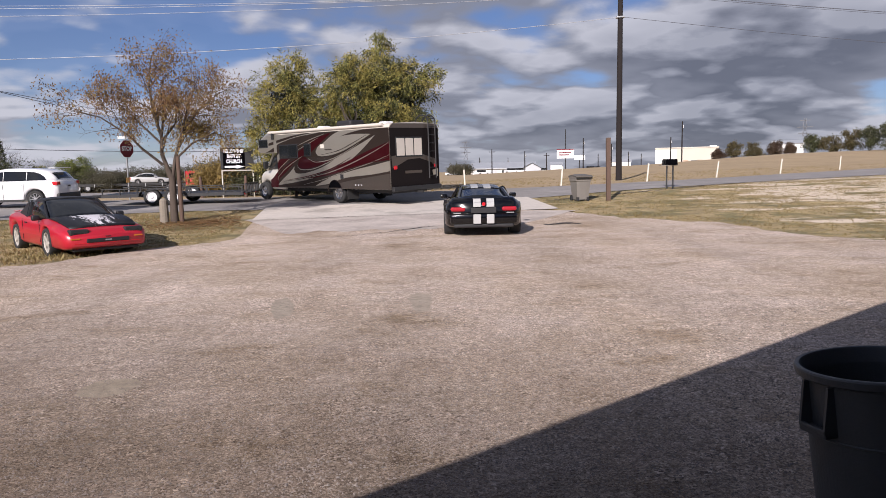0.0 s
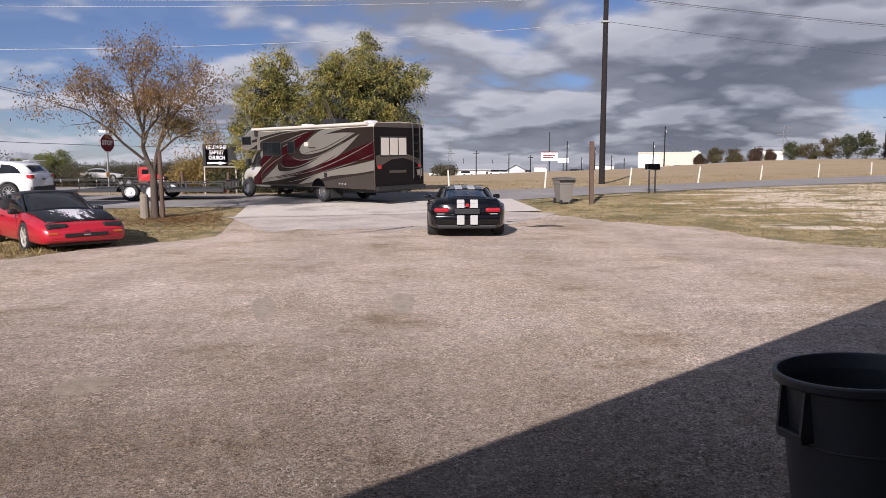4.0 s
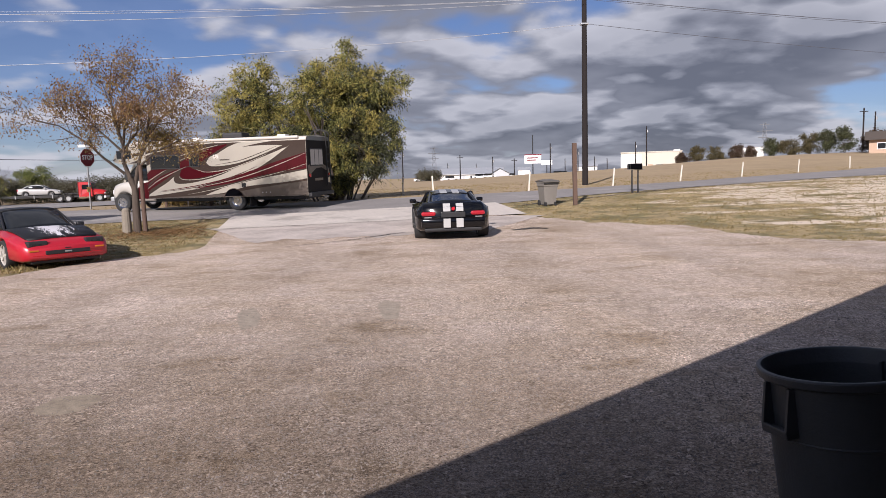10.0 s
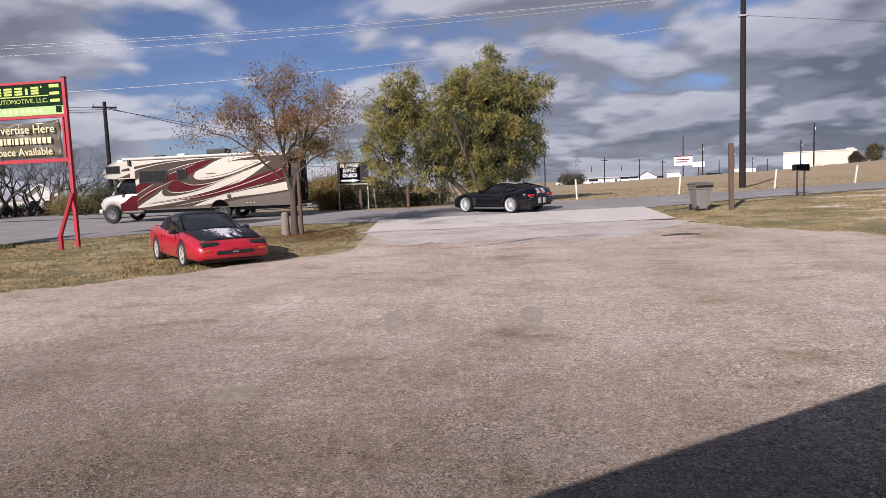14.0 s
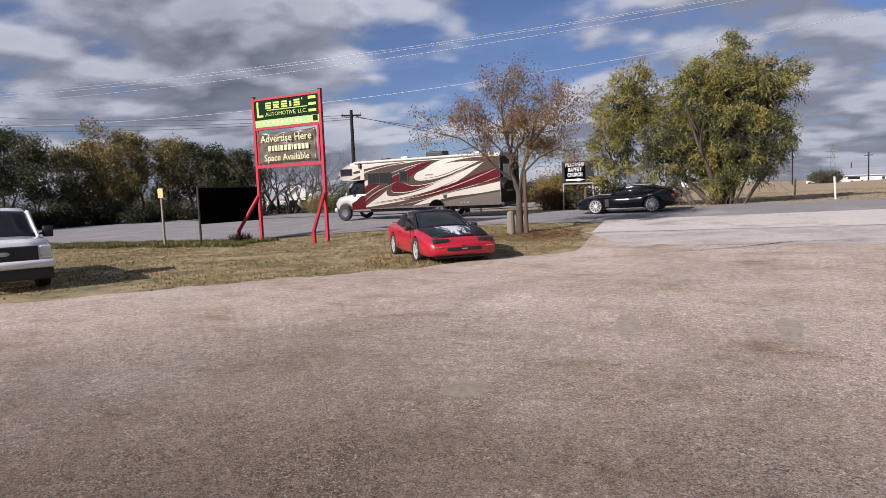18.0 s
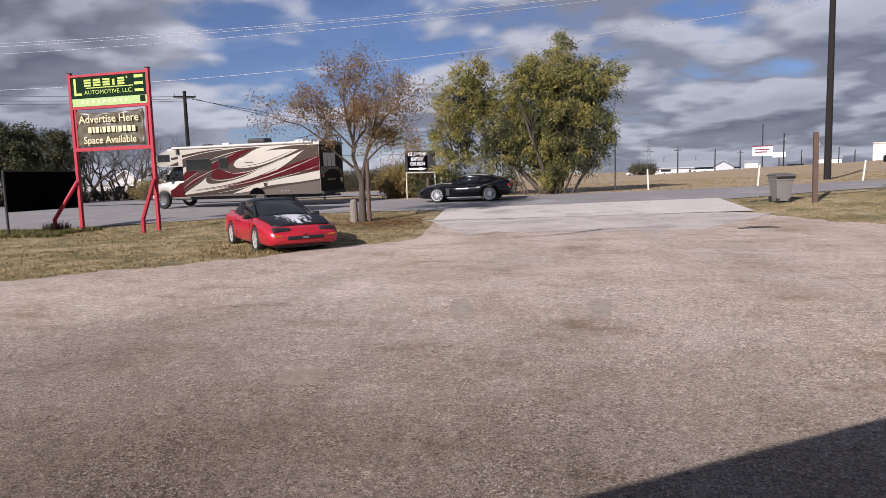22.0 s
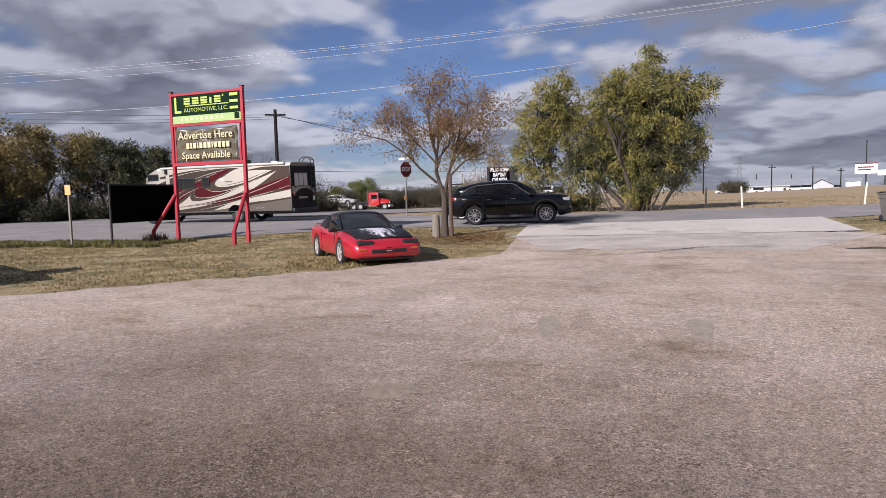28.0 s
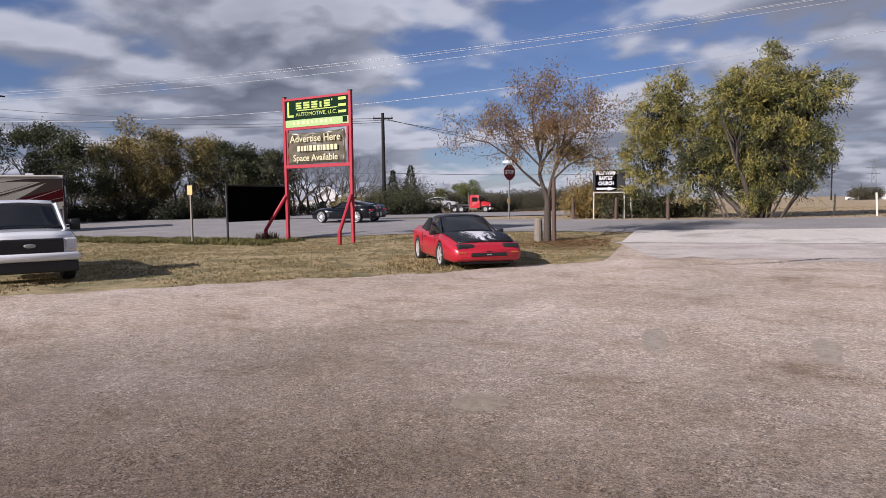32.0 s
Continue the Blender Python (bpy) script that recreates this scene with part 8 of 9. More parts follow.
def crown_tree(rnd, name, x, y, height, width, leaf_mat, label, group, trunk_h=0.25, n=2600, leaf=0.16, squash=1.0, limbs=True):
    c = thing(name, on(x, y), label, "tree", group)
    segs, tips = [], []
    if limbs:
        for k in range(3):
            d = Vector((rnd.uniform(-0.4, 0.4), rnd.uniform(-0.4, 0.4), 1)).normalized()
            grow(rnd, Vector((rnd.uniform(-0.2, 0.2), rnd.uniform(-0.2, 0.2), -0.1)), d, height * 0.33, 0.03 * height * 0.5, 2, segs, tips, 0.55, 0.15, (2, 3), 0.7)
        limb_mesh("trunk", segs, M["dark_bark"], c)
    leaves = []
    lobes = []
    for k in range(24):
        a = rnd.uniform(0, 2 * math.pi)
        up = rnd.random()
        rr = rnd.uniform(0.05, 0.50) * width * (1.0 - 0.55 * up ** 2)
        lobes.append((Vector((rr * math.cos(a), rr * math.sin(a), height * (trunk_h + 0.16 + (0.78 - trunk_h) * up))), width * rnd.uniform(0.08, 0.20), height * rnd.uniform(0.06, 0.14) * squash))
    for _ in range(n):
        cc, rw, rh = rnd.choice(lobes)
        d = rand_dir(rnd)
        f = rnd.uniform(0.15, 1.0) ** 0.55 * (1 + 0.25 * noise.noise(d * 2 + cc))
        p = cc + Vector((d.x * rw * f, d.y * rw * f, d.z * rh * f))
        if p.z < 0.1:
            p.z = rnd.uniform(0.1, 0.6)
        for k in range(5):
            leaves.append((p + rand_dir(rnd) * leaf * 1.6, rand_dir(rnd), leaf * rnd.uniform(0.7, 1.5), leaf * rnd.uniform(0.35, 0.7)))
    leaf_mesh("crown", leaves, leaf_mat, c)
    return c


def bare_tree(rnd, x, y, height, label, group):
    c = thing("bare_tree", on(x, y), label, "tree", group)
    segs, tips = [], []
    for k in range(3):
        d = Vector((rnd.uniform(-0.5, 0.5), rnd.uniform(-0.5, 0.5), 1)).normalized()
        grow(rnd, Vector((0, 0, -0.1)), d, height * 0.33, 0.0155 * height, 6, segs, tips, 0.6, 0.06, (2, 3), 0.73, 0.24)
    limb_mesh("trunk", segs, M["dark_bark"], c, 4)


def thicket(rnd, name, az0, az1, d0, d1, h0, h1, mt, label, count, leaf=0.16, n=420):
    """A run of joined brush, too tangled to count."""
    leaves, segs = [], []
    for k in range(count):
        az = az0 + (az1 - az0) * (k + rnd.random()) / count
        x, y = far_xy(az, rnd.uniform(d0, d1))
        z = gz(x, y)
        h = rnd.uniform(h0, h1)
        w = h * rnd.uniform(0.5, 0.9)
        for j in range(6):
            a = rnd.uniform(0, 6.28)
            b = Vector((x + 0.3 * math.cos(a), y + 0.3 * math.sin(a), z - 0.05))
            e = b + Vector((rnd.uniform(-0.5, 0.5) * w, rnd.uniform(-0.5, 0.5) * w, h * rnd.uniform(0.6, 1.05)))
            segs.append((b, e, 0.03, 0.008))
        for j in range(n):
            d = rand_dir(rnd)
            f = rnd.random() ** 0.62 * (1 + 0.3 * noise.noise(d * 2.3 + Vector((k, 0, 0))))
            p = Vector((x + d.x * w * f, y + d.y * w * f, z + h * 0.46 + d.z * h * 0.5 * f))
            if p.z < z:
                continue
            for i in range(3):
                leaves.append((p + rand_dir(rnd) * leaf * 1.3, rand_dir(rnd), leaf * rnd.uniform(0.7, 1.5), leaf * rnd.uniform(0.35, 0.7)))
    ob = thing(name, pose(0, 0, 0), label, "brush", kind="stuff")
    limb_mesh("stems", segs, M["dark_bark"], ob, 4)
    leaf_mesh("foliage", leaves, mt, ob)


def conifer(rnd, x, y, h):
    """A narrow dark evergreen with drooping tiers."""
    c = thing("evergreen", on(x, y), "slim dark pointed evergreen beside the road", "tree", "evergreens by the road")
    part("trunk", rod((0, 0, -0.1), (0, 0, h * 0.9), 0.09, 0.02, 6), M["dark_bark"], c)
    leaves = []
    for k in range(1500):
        f = rnd.random() ** 1.25
        r = (1 - f) * h * 0.24 * (0.45 + 0.55 * rnd.random()) * (1 + 0.3 * math.sin(f * 40))
        a = rnd.uniform(0, 6.28)
        d = Vector((math.cos(a), math.sin(a), rnd.uniform(-0.7, 0.1))).normalized()
        leaves.append((Vector((r * math.cos(a), r * math.sin(a), h * (0.08 + 0.92 * f))), d, rnd.uniform(0.14, 0.30), rnd.uniform(0.05, 0.10)))
    leaf_mesh("crown", leaves, M["leaf_dark"], c)


def build_woods():
    rnd = random.Random(77)
    g = "tree row across the road"
    lab_d, lab_y = "dense dark evergreen tree across the road", "tall tree with mixed green and yellowing leaves across the road"
    for az, d, h, w, dark in ((-69, 40, 8.2, 6, 1), (-64.5, 43, 6.4, 5.6, 1), (-61.0, 44, 6.6, 5.5, 1), (-58.8, 41, 5.8, 4.5, 1), (-56.4, 43, 5.9, 4.6, 0), (-54.2, 42, 6.9, 4.6, 0), (-52.2, 44, 6.2, 4.6, 0), (-50.0, 43, 5.7, 4.4, 0), (-48.0, 42, 5.0, 4.0, 1), (-46.2, 43, 5.0, 4.0, 1), (-44.4, 42, 4.5, 3.6, 1), (-74, 38, 7, 6, 1), (-80, 36, 7, 6, 0)):
        x, y = far_xy(az, d * 1.34)
        crown_tree(rnd, "roadside_tree", x, y, h * 1.32 * (0.88 if az > -51 else 0.85), w * 1.3, M["leaf_dark"] if dark else M["leaf_mixed"], lab_d if dark else lab_y, g, 0.1, 2300, 0.16)
    # undergrowth takes the willow's shade-dark leaf colour
    thicket(rnd, "undergrowth", -70, -43.5, 52, 56, 0.6, 1.9, M["leaf_shade_dark"], "dark tangled undergrowth below the roadside trees", 40, 0.15, 620)
    for az, d, h in ((-42.8, 55, 5.6), (-41.6, 60, 6.0), (-39.6, 62, 5.8), (-38.2, 58, 6.0), (-37.0, 60, 4.8), (-33.9, 60, 4.2), (-35.2, 56, 3.9), (-32.6, 57, 3.6), (-31.2, 58, 3.3), (-42.2, 64, 6.2), (-40.6, 58, 5.2), (-39.2, 66, 6.4), (-43.6, 60, 5.8)):
        x, y = far_xy(az, d)
        bare_tree(rnd, x, y, h, "leafless grey winter tree with spreading twigs", "bare trees by the house")
    thicket(rnd, "house_brush", -44.0, -38.6, 60, 64, 0.6, 1.5, M["leaf_far"], "low dry brush before the white house", 12, 0.10, 260)
    thicket(rnd, "hedge_brush", -39.0, -35.4, 52, 57, 1.0, 2.1, M["leaf_mixed"], "olive and straw-coloured brush along the road", 11, 0.11, 420)
    thicket(rnd, "dark_brush", -36.2, -32.4, 50, 55, 1.4, 2.9, M["leaf_dark"], "dark evergreen shrubs along the road", 11, 0.12, 620)
    thicket(rnd, "hedge_brush", -33.0, -30.6, 54, 58, 0.6, 1.3, M["leaf_far"], "low scrub thinning out beside the road", 9, 0.10, 300)
    for az, d, h in ((-33.1, 56, 4.0), (-34.6, 58, 3.7)):
        x, y = far_xy(az, d)
        conifer(rnd, x, y, h)
    x, y = far_xy(-28.5, 102)
    crown_tree(rnd, "green_tree", x, y, 4.9, 5.6, M["leaf_bright"], "low round bright green tree beyond the road", "", 0.16, 1300, 0.17)
    x, y = far_xy(-30.6, 98)
    crown_tree(rnd, "green_tree", x, y, 3.4, 3.6, M["leaf_green"], "low spreading olive tree beyond the road", "", 0.1, 800, 0.17)
    thicket(rnd, "far_brush", -30, -15, 95, 110, 2.6, 3.9, M["leaf_far"], "hazy brown and olive scrub beyond the field", 40, 0.17, 1000)
    thicket(rnd, "sign_brush", -19.2, -17.3, 36.5, 38, 1.4, 2.7, M["leaf_yellow"], "tawny brush round the directional sign", 7, 0.11, 700)
    thicket(rnd, "verge_brush", -16.8, -9.0, 35.0, 37.5, 0.5, 1.5, M["leaf_dark"], "low tangled brush under the willow", 14, 0.10, 320)
    thicket(rnd, "far_bush", 0.7, 2.4, 170, 180, 2.0, 3.4, M["leaf_far"], "round grey-brown bush far across the field", 6, 0.35, 220)
    for az, d, h, w, mt in ((22.2, 150, 2.6, 4.0, "leaf_rust"), (23.3, 150, 4.2, 4.6, "leaf_hill"), (24.7, 150, 3.7, 4.2, "leaf_hill"), (26.2, 150, 3.8, 3.8, "leaf_rust"), (27.2, 150, 2.6, 3.2, "leaf_rust"), (28.6, 140, 4.0, 5.0, "leaf_dark"), (29.8, 140, 3.6, 6.0, "leaf_hill"), (31.2, 135, 4.4, 5.5, "leaf_hill"), (32.2, 130, 4.8, 5.0, "leaf_dark"), (33.4, 128, 5.0, 5.5, "leaf_dark"), (35.2, 126, 4.4, 5.0, "leaf_rust"), (38, 124, 5.2, 6, "leaf_dark"), (41, 120, 5, 6, "leaf_hill")):
        x, y = far_xy(az, d)
        t = crown_tree(rnd, "hilltop_tree", x, y, h * 0.86, w * 0.78, M[mt], "rounded tree standing on the far rise", "trees on the rise", 0.0, 620, 0.25)
        t.matrix_world = pose(x, y, 1.6 + d * math.tan(radians(lerp_table(SKYLINE, az))) - 0.6)
    # scrub under the tree row on the skyline to the left
    thicket(rnd, "horizon_scrub", -62, -30, 150, 190, 3, 6, M["leaf_far"], "hazy far treeline", 30, 0.6, 160)


def scatter_grass(name, rnd, count, inside, hmin, hmax, mt, label, wide=0.012, lean=0.5, boxr=(-36, -5, 6, 26)):
    vs, fs = [], []
    made = 0
    tries = 0
    while made < count and tries < count * 8:
        tries += 1
        x, y = rnd.uniform(boxr[0], boxr[1]), rnd.uniform(boxr[2], boxr[3])
        if not inside(x, y):
            continue
        if noise.noise((x * 0.45, y * 0.45, 3)) + rnd.uniform(-0.5, 0.5) < -0.1:
            continue
        made += 1
        z = gz(x, y)
        for k in range(4):
            a = rnd.uniform(0, 6.28)
            h = rnd.uniform(hmin, hmax)
            w = wide * rnd.uniform(0.6, 1.4)
            px, py = x + rnd.uniform(-0.06, 0.06), y + rnd.uniform(-0.06, 0.06)
            dx, dy = math.cos(a), math.sin(a)
            i = len(vs)
            vs += [(px - dy * w, py + dx * w, z), (px + dy * w, py - dx * w, z), (px + dx * h * lean, py + dy * h * lean, z + h)]
            fs.append((i, i + 1, i + 2))
    ob = mesh_part(name, vs, fs, mt)
    return tagged(ob, label, "grass", kind="stuff")


def lot_r(x, y):
    return lerp_table(LOT_EDGE, math.degrees(math.atan2(x, y)))


def build_ground_cover():
    rnd = random.Random(31)

    def left_grass(x, y):
        return math.hypot(x, y) > lot_r(x, y) + 0.1 and y < lerp_table(ROAD_NEAR, x) - 0.15 and x < -5.6 and not (x > -6.6 and y > 20.6)

    def right_grass(x, y):
        return math.hypot(x, y) > lot_r(x, y) + 0.1 and y < lerp_table(ROAD_NEAR, x) - 0.15 and x > (4.0 - 0.11 * (y - 22.1) if y > 22 else 4.4 - 0.15 * (26 - y))

    scatter_grass("short_grass", rnd, 22000, left_grass, 0.015, 0.055, M["grass_blade"], "short dry winter grass", 0.010, 0.8)
    scatter_grass("weeds", rnd, 5200, lambda x, y: left_grass(x, y) and abs(y - (17.3 + 0.12 * (x + 25))) < 1.1 and x < -17.2 and noise.noise((x * 1.3, y * 1.6, 9)) > -0.12, 0.03, 0.17, M["weed_green"], "taller green weeds along the ditch", 0.028, 0.9, (-34, -16, 14, 20))
    scatter_grass("weeds", rnd, 110, lambda x, y: math.hypot(x + 18.6, y - 18.7) < 0.4, 0.10, 0.42, M["leaf_rust"], "weeds grown round the sign's brace", 0.025, 0.5, (-19.5, -17.5, 18, 19.4))
    scatter_grass("short_grass", rnd, 16000, right_grass, 0.015, 0.055, M["grass_blade"], "short dry winter grass", 0.010, 0.8, (2, 30, 12, 34))
    scatter_grass("weeds", rnd, 260, lambda x, y: math.hypot(x + 8.1, y - 13.9) < 1.6 and left_grass(x, y), 0.03, 0.10, M["grass_blade"], "long grass round the parked car's wheels", 0.014, 0.6, (-10.5, -6, 12, 16))
    # field stubble beyond the road
    scatter_grass("field_grass", rnd, 6000, lambda x, y: y > lerp_table(ROAD_FAR, x) + 0.3, 0.02, 0.05, M["grass_blade"], "dry stubble in the field beyond the road", 0.02, 0.6, (-16, 40, 32, 62))
    # fallen leaves under the tree
    vs, fs = [], []
    for _ in range(3800):
        r, a = abs(rnd.gauss(0, 1.9)), rnd.uniform(0, 6.28)
        x, y = -8.0 + r * math.cos(a) + 0.6, 20.4 + r * math.sin(a) * 0.9
        if x > -6.0 - 0.3 * (y - 20) or math.hypot(x, y) < lot_r(x, y) - 0.25 or y > lerp_table(ROAD_NEAR, x) + 0.4:
            continue
        z = gz(x, y) + 0.03
        s, t = rnd.uniform(0.025, 0.05), rnd.uniform(0, 6.28)
        i = len(vs)
        for k in range(4):
            vs.append((x + s * math.cos(t + k * 1.57) * (1 if k % 2 else 0.55), y + s * math.sin(t + k * 1.57), z + rnd.uniform(0, 0.03)))
        fs.append((i, i + 1, i + 2, i + 3))
    tagged(mesh_part("leaf_litter", vs, fs, M["litter"]), "brown fallen leaves scattered under the tree", "leaf litter", kind="stuff")
    # loose stones of the lot, nearest the building
    vs, fs = [], []
    octa = [(1, 0, 0), (0, 1, 0), (-1, 0, 0), (0, -1, 0), (0, 0, 1)]
    for _ in range(80000):
        r = 1.7 + 7.0 * rnd.random() ** 0.8
        a = radians(rnd.uniform(-66, 42))
        x, y = r * math.sin(a), r * math.cos(a)
        s = rnd.uniform(0.003, 0.008) * (1 + (rnd.random() < 0.06) * 0.7)
        t = rnd.uniform(0, 6.28)
        c_, s_ = math.cos(t), math.sin(t)
        sx, sy, sz = s * rnd.uniform(0.8, 1.3), s * rnd.uniform(0.7, 1.1), s * rnd.uniform(0.5, 0.9)
        i = len(vs)
        for u, v, w in octa:
            vs.append((x + c_ * u * sx - s_ * v * sy, y + s_ * u * sx + c_ * v * sy, 0.025 + w * sz))
        fs += [(i, i + 1, i + 4), (i + 1, i + 2, i + 4), (i + 2, i + 3, i + 4), (i + 3, i, i + 4)]
    tagged(mesh_part("loose_gravel", vs, fs, M["stones"]), "loose pale limestone chips on the lot", "gravel", kind="stuff")


def blot(name, x, y, rx, ry, rz, mt, label, lift, seed, n=40, category="patch"):
    """A worn patch lying on the ground, with a ragged rim."""
    r = random.Random(seed)
    rows = []
    for f in (0.02, 0.5, 1.0):
        row = []
        for i in range(n + 1):
            a = 2 * math.pi * (i % n) / n
            k = f * (1 + 0.28 * noise.noise((math.cos(a) * 1.6 + seed, math.sin(a) * 1.6, seed * 0.7)) * (f > 0.9))
            px, py = rx * k * math.cos(a), ry * k * math.sin(a)
            row.append((x + px * math.cos(rz) - py * math.sin(rz), y + px * math.sin(rz) + py * math.cos(rz)))
        rows.append(row)
    return strip(name, rows, mt, lift, label, category)


def build_marks():
    blot("worn_patch", -2.5, 4.8, 0.20, 0.21, 0.1, M["damp_soil"], "small bare soil patch in the gravel", 0.0275, 2)
    blot("worn_patch", -0.26, 7.9, 0.13, 0.62, 0.05, M["soil_patch"], "small bare soil patch in the gravel", 0.0275, 3)
    blot("worn_patch", -1.88, 7.7, 0.12, 0.62, 0.22, M["soil_patch"], "small bare soil patch in the gravel", 0.0275, 4)
    crack((-2.9, 15.6), (-1.55, 16.7), 0.035, 5, 0.045)
    crack((-1.55, 16.7), (-0.3, 18.0), 0.05, 6, 0.045)
    crack((-0.3, 18.0), (1.1, 18.3), 0.03, 11, 0.045)
    crack((2.7, 17.8), (3.5, 18.2), 0.10, 7, 0.045)
    crack((3.0, 18.1), (3.7, 17.9), 0.09, 21, 0.045)
    crack((-5.74, 20.73), (3.13, 21.9), 0.014, 8, 0.047)
    crack((4.2, 25.2), (12.0, 30.1), 0.10, 12, 0.03)
    crack((12, 30.2), (24, 34.6), 0.12, 13, 0.03)


def build_extra_materials():
    M["leaf_willow_yellow"] = leaf_material("willow_yellow_leaf", (0.46, 0.375, 0.095), (0.21, 0.19, 0.055), 0.75)
    # leaf colour darkened in place of the shade inside the crown
    M["leaf_shade_dark"] = leaf_material("shade_dark_willow_leaf", (0.026, 0.031, 0.014), (0.045, 0.044, 0.02), 0.4)
    M["leaf_mixed"] = leaf_material("mixed_leaf", (0.165, 0.15, 0.055), (0.30, 0.22, 0.08), 0.5)
    M["leaf_hill"] = leaf_material("hill_leaf", (0.085, 0.075, 0.035), (0.125, 0.10, 0.045), 0.45)
    M["leaf_rust"] = leaf_material("rust_leaf", (0.085, 0.045, 0.03), (0.07, 0.055, 0.03), 0.35)
    M["leaf_far"] = leaf_material("far_scrub_leaf", (0.105, 0.09, 0.055), (0.08, 0.08, 0.05), 0.3)
    M["weed_green"] = leaf_material("weed_green", (0.13, 0.14, 0.045), (0.25, 0.21, 0.08), 0.35)
    M["stones"] = leaf_material("limestone_chip", (0.44, 0.38, 0.335), (0.10, 0.08, 0.065), 0.55)
    M["stump"] = mat("grey_concrete_stump", (0.25, 0.215, 0.17), 0.9, var=0.25, scale=6, bump=0.4, bscale=25)
    M["damp_soil"] = mat("damp_soil", (0.345, 0.283, 0.208), 0.95, var=0.5, scale=14, bump=0.5, bscale=60)
    M["soil_patch"] = mat("bare_soil", (0.408, 0.342, 0.266), 0.95, var=0.5, scale=14, bump=0.5, bscale=60)


build_extra_materials()
build_small_tree()
build_willow()
build_woods()
build_ground_cover()
build_marks()
pickup, pickup_wheels = build_pickup("white_pickup", "parked white pickup truck with black grille on the grass", M["white_paint"], belt=1.12, H=1.84, W=1.94)
pickup.matrix_world = on(-15.77, 8.40, -23) @ Matrix.Diagonal((0.9, 0.9, 0.9, 1))


# ---- passing and far traffic ----
black_pickup, black_pickup_wheels = build_pickup("black_pickup", "black crew-cab pickup truck driving past", M["black_paint"], True, "pickup_b")
grey_suv, grey_suv_wheels = build_suv("grey_wagon", "boxy grey full-size utility wagon driving past", M["grey_paint"], 5.5, 2.0, 1.88, 3.3, key="tahoe", hatch=0.18, boxy=True, chrome_line=False, spokes=6)
white_pickup2, white_pickup2_wheels = build_pickup("passing_pickup", "white crew-cab pickup truck towing past in traffic", M["white_paint"], True, "pickup_c")
work_truck, work_truck_wheels = build_pickup("work_truck", "white service truck with side tool boxes driving past", M["white_paint"], False, "pickup_d")
for _s in (-1, 1):
    part("tool_box", bx(-2.86, -0.12, min(_s * 0.60, _s * 1.01), max(_s * 0.60, _s * 1.01), 0.80, 1.62, 0.03), M["white_paint"], work_truck)
white_suv2, white_suv2_wheels = build_suv("white_suv", "boxy white utility wagon turning away up the side street", M["white_paint"], 4.85, 1.92, 1.80, 2.79, key="tahoe2", hatch=0.22, boxy=True, chrome_line=False, spokes=6)


def build_sedan(name, label, paint, key):
    c = thing(name, pose(0, 0, 0), label, "car")
    A = (1.38, -1.38)
    tab = [(-2.35, 0.70, 0.40, 0.85, 0.92, 0.62), (-2.2, 0.86, 0.30, 0.90, 0.99, 0.74), (-1.4, 0.91, 0.24, 0.88, 0.98, 0.78), (0, 0.91, 0.22, 0.86, 0.92, 0.80), (1.0, 0.90, 0.23, 0.84, 0.90, 0.78), (1.7, 0.88, 0.24, 0.74, 0.82, 0.72), (2.2, 0.78, 0.26, 0.62, 0.68, 0.62), (2.4, 0.58, 0.32, 0.52, 0.57, 0.48)]
    part("body", body_shell(tab, A, 0.37, 0.32), paint, c, smooth=True)
    gh = [(-1.95, 0.66, 0.96, 0.56, 1.0), (-1.3, 0.74, 0.93, 0.58, 1.30), (-0.6, 0.78, 0.90, 0.60, 1.42), (0.1, 0.78, 0.88, 0.60, 1.40), (0.6, 0.76, 0.88, 0.60, 1.18), (1.05, 0.74, 0.87, 0.62, 0.92)]
    part("window_glass", house_shell(gh), M["glass"], c, smooth=True)
    part("roof", roof_panel([(-1.2, 0.745, 0.93, 0.58, 1.32), (-0.6, 0.78, 0.90, 0.60, 1.42), (0.1, 0.78, 0.88, 0.60, 1.40), (0.25, 0.78, 0.88, 0.60, 1.34)]), paint, c, smooth=True)
    pillar(c, (1.0, 0.74, 0.9), (0.22, 0.60, 1.36), paint, 0.03)
    pillar(c, (-0.35, 0.78, 0.9), (-0.4, 0.62, 1.40), M["flat_black"], 0.03)
    pillar(c, (-1.8, 0.68, 0.97), (-1.15, 0.60, 1.34), paint, 0.06)
    for s in (1, -1):
        part("headlight", bx(2.1, 2.32, s * 0.62 - 0.13, s * 0.62 + 0.13, 0.60, 0.70, 0.03), M["lamp_clear"], c)
        part("tail_light", bx(-2.36, -2.2, s * 0.68 - 0.14, s * 0.68 + 0.12, 0.72, 0.86, 0.03), M["tail_red"], c)
    mirrors(c, 0.72, 0.84, 0.96, paint)
    return c, add_wheels(c, key, A, 1.58, 0.32, 0.21, 0.215, 7, M["alloy"])


tan_sedan, tan_sedan_wheels = build_sedan("tan_sedan", "pale tan sedan driving past", M["warehouse_wall"], "sedan3")
pale_sedan, pale_sedan_wheels = build_sedan("pale_sedan", "pale silver-white sedan driving past", M["white_paint"], "sedan")
far_car, far_car_wheels = build_sedan("hauled_car", "silver car riding on a far car-hauling trailer", M["silver_paint"], "sedan2")


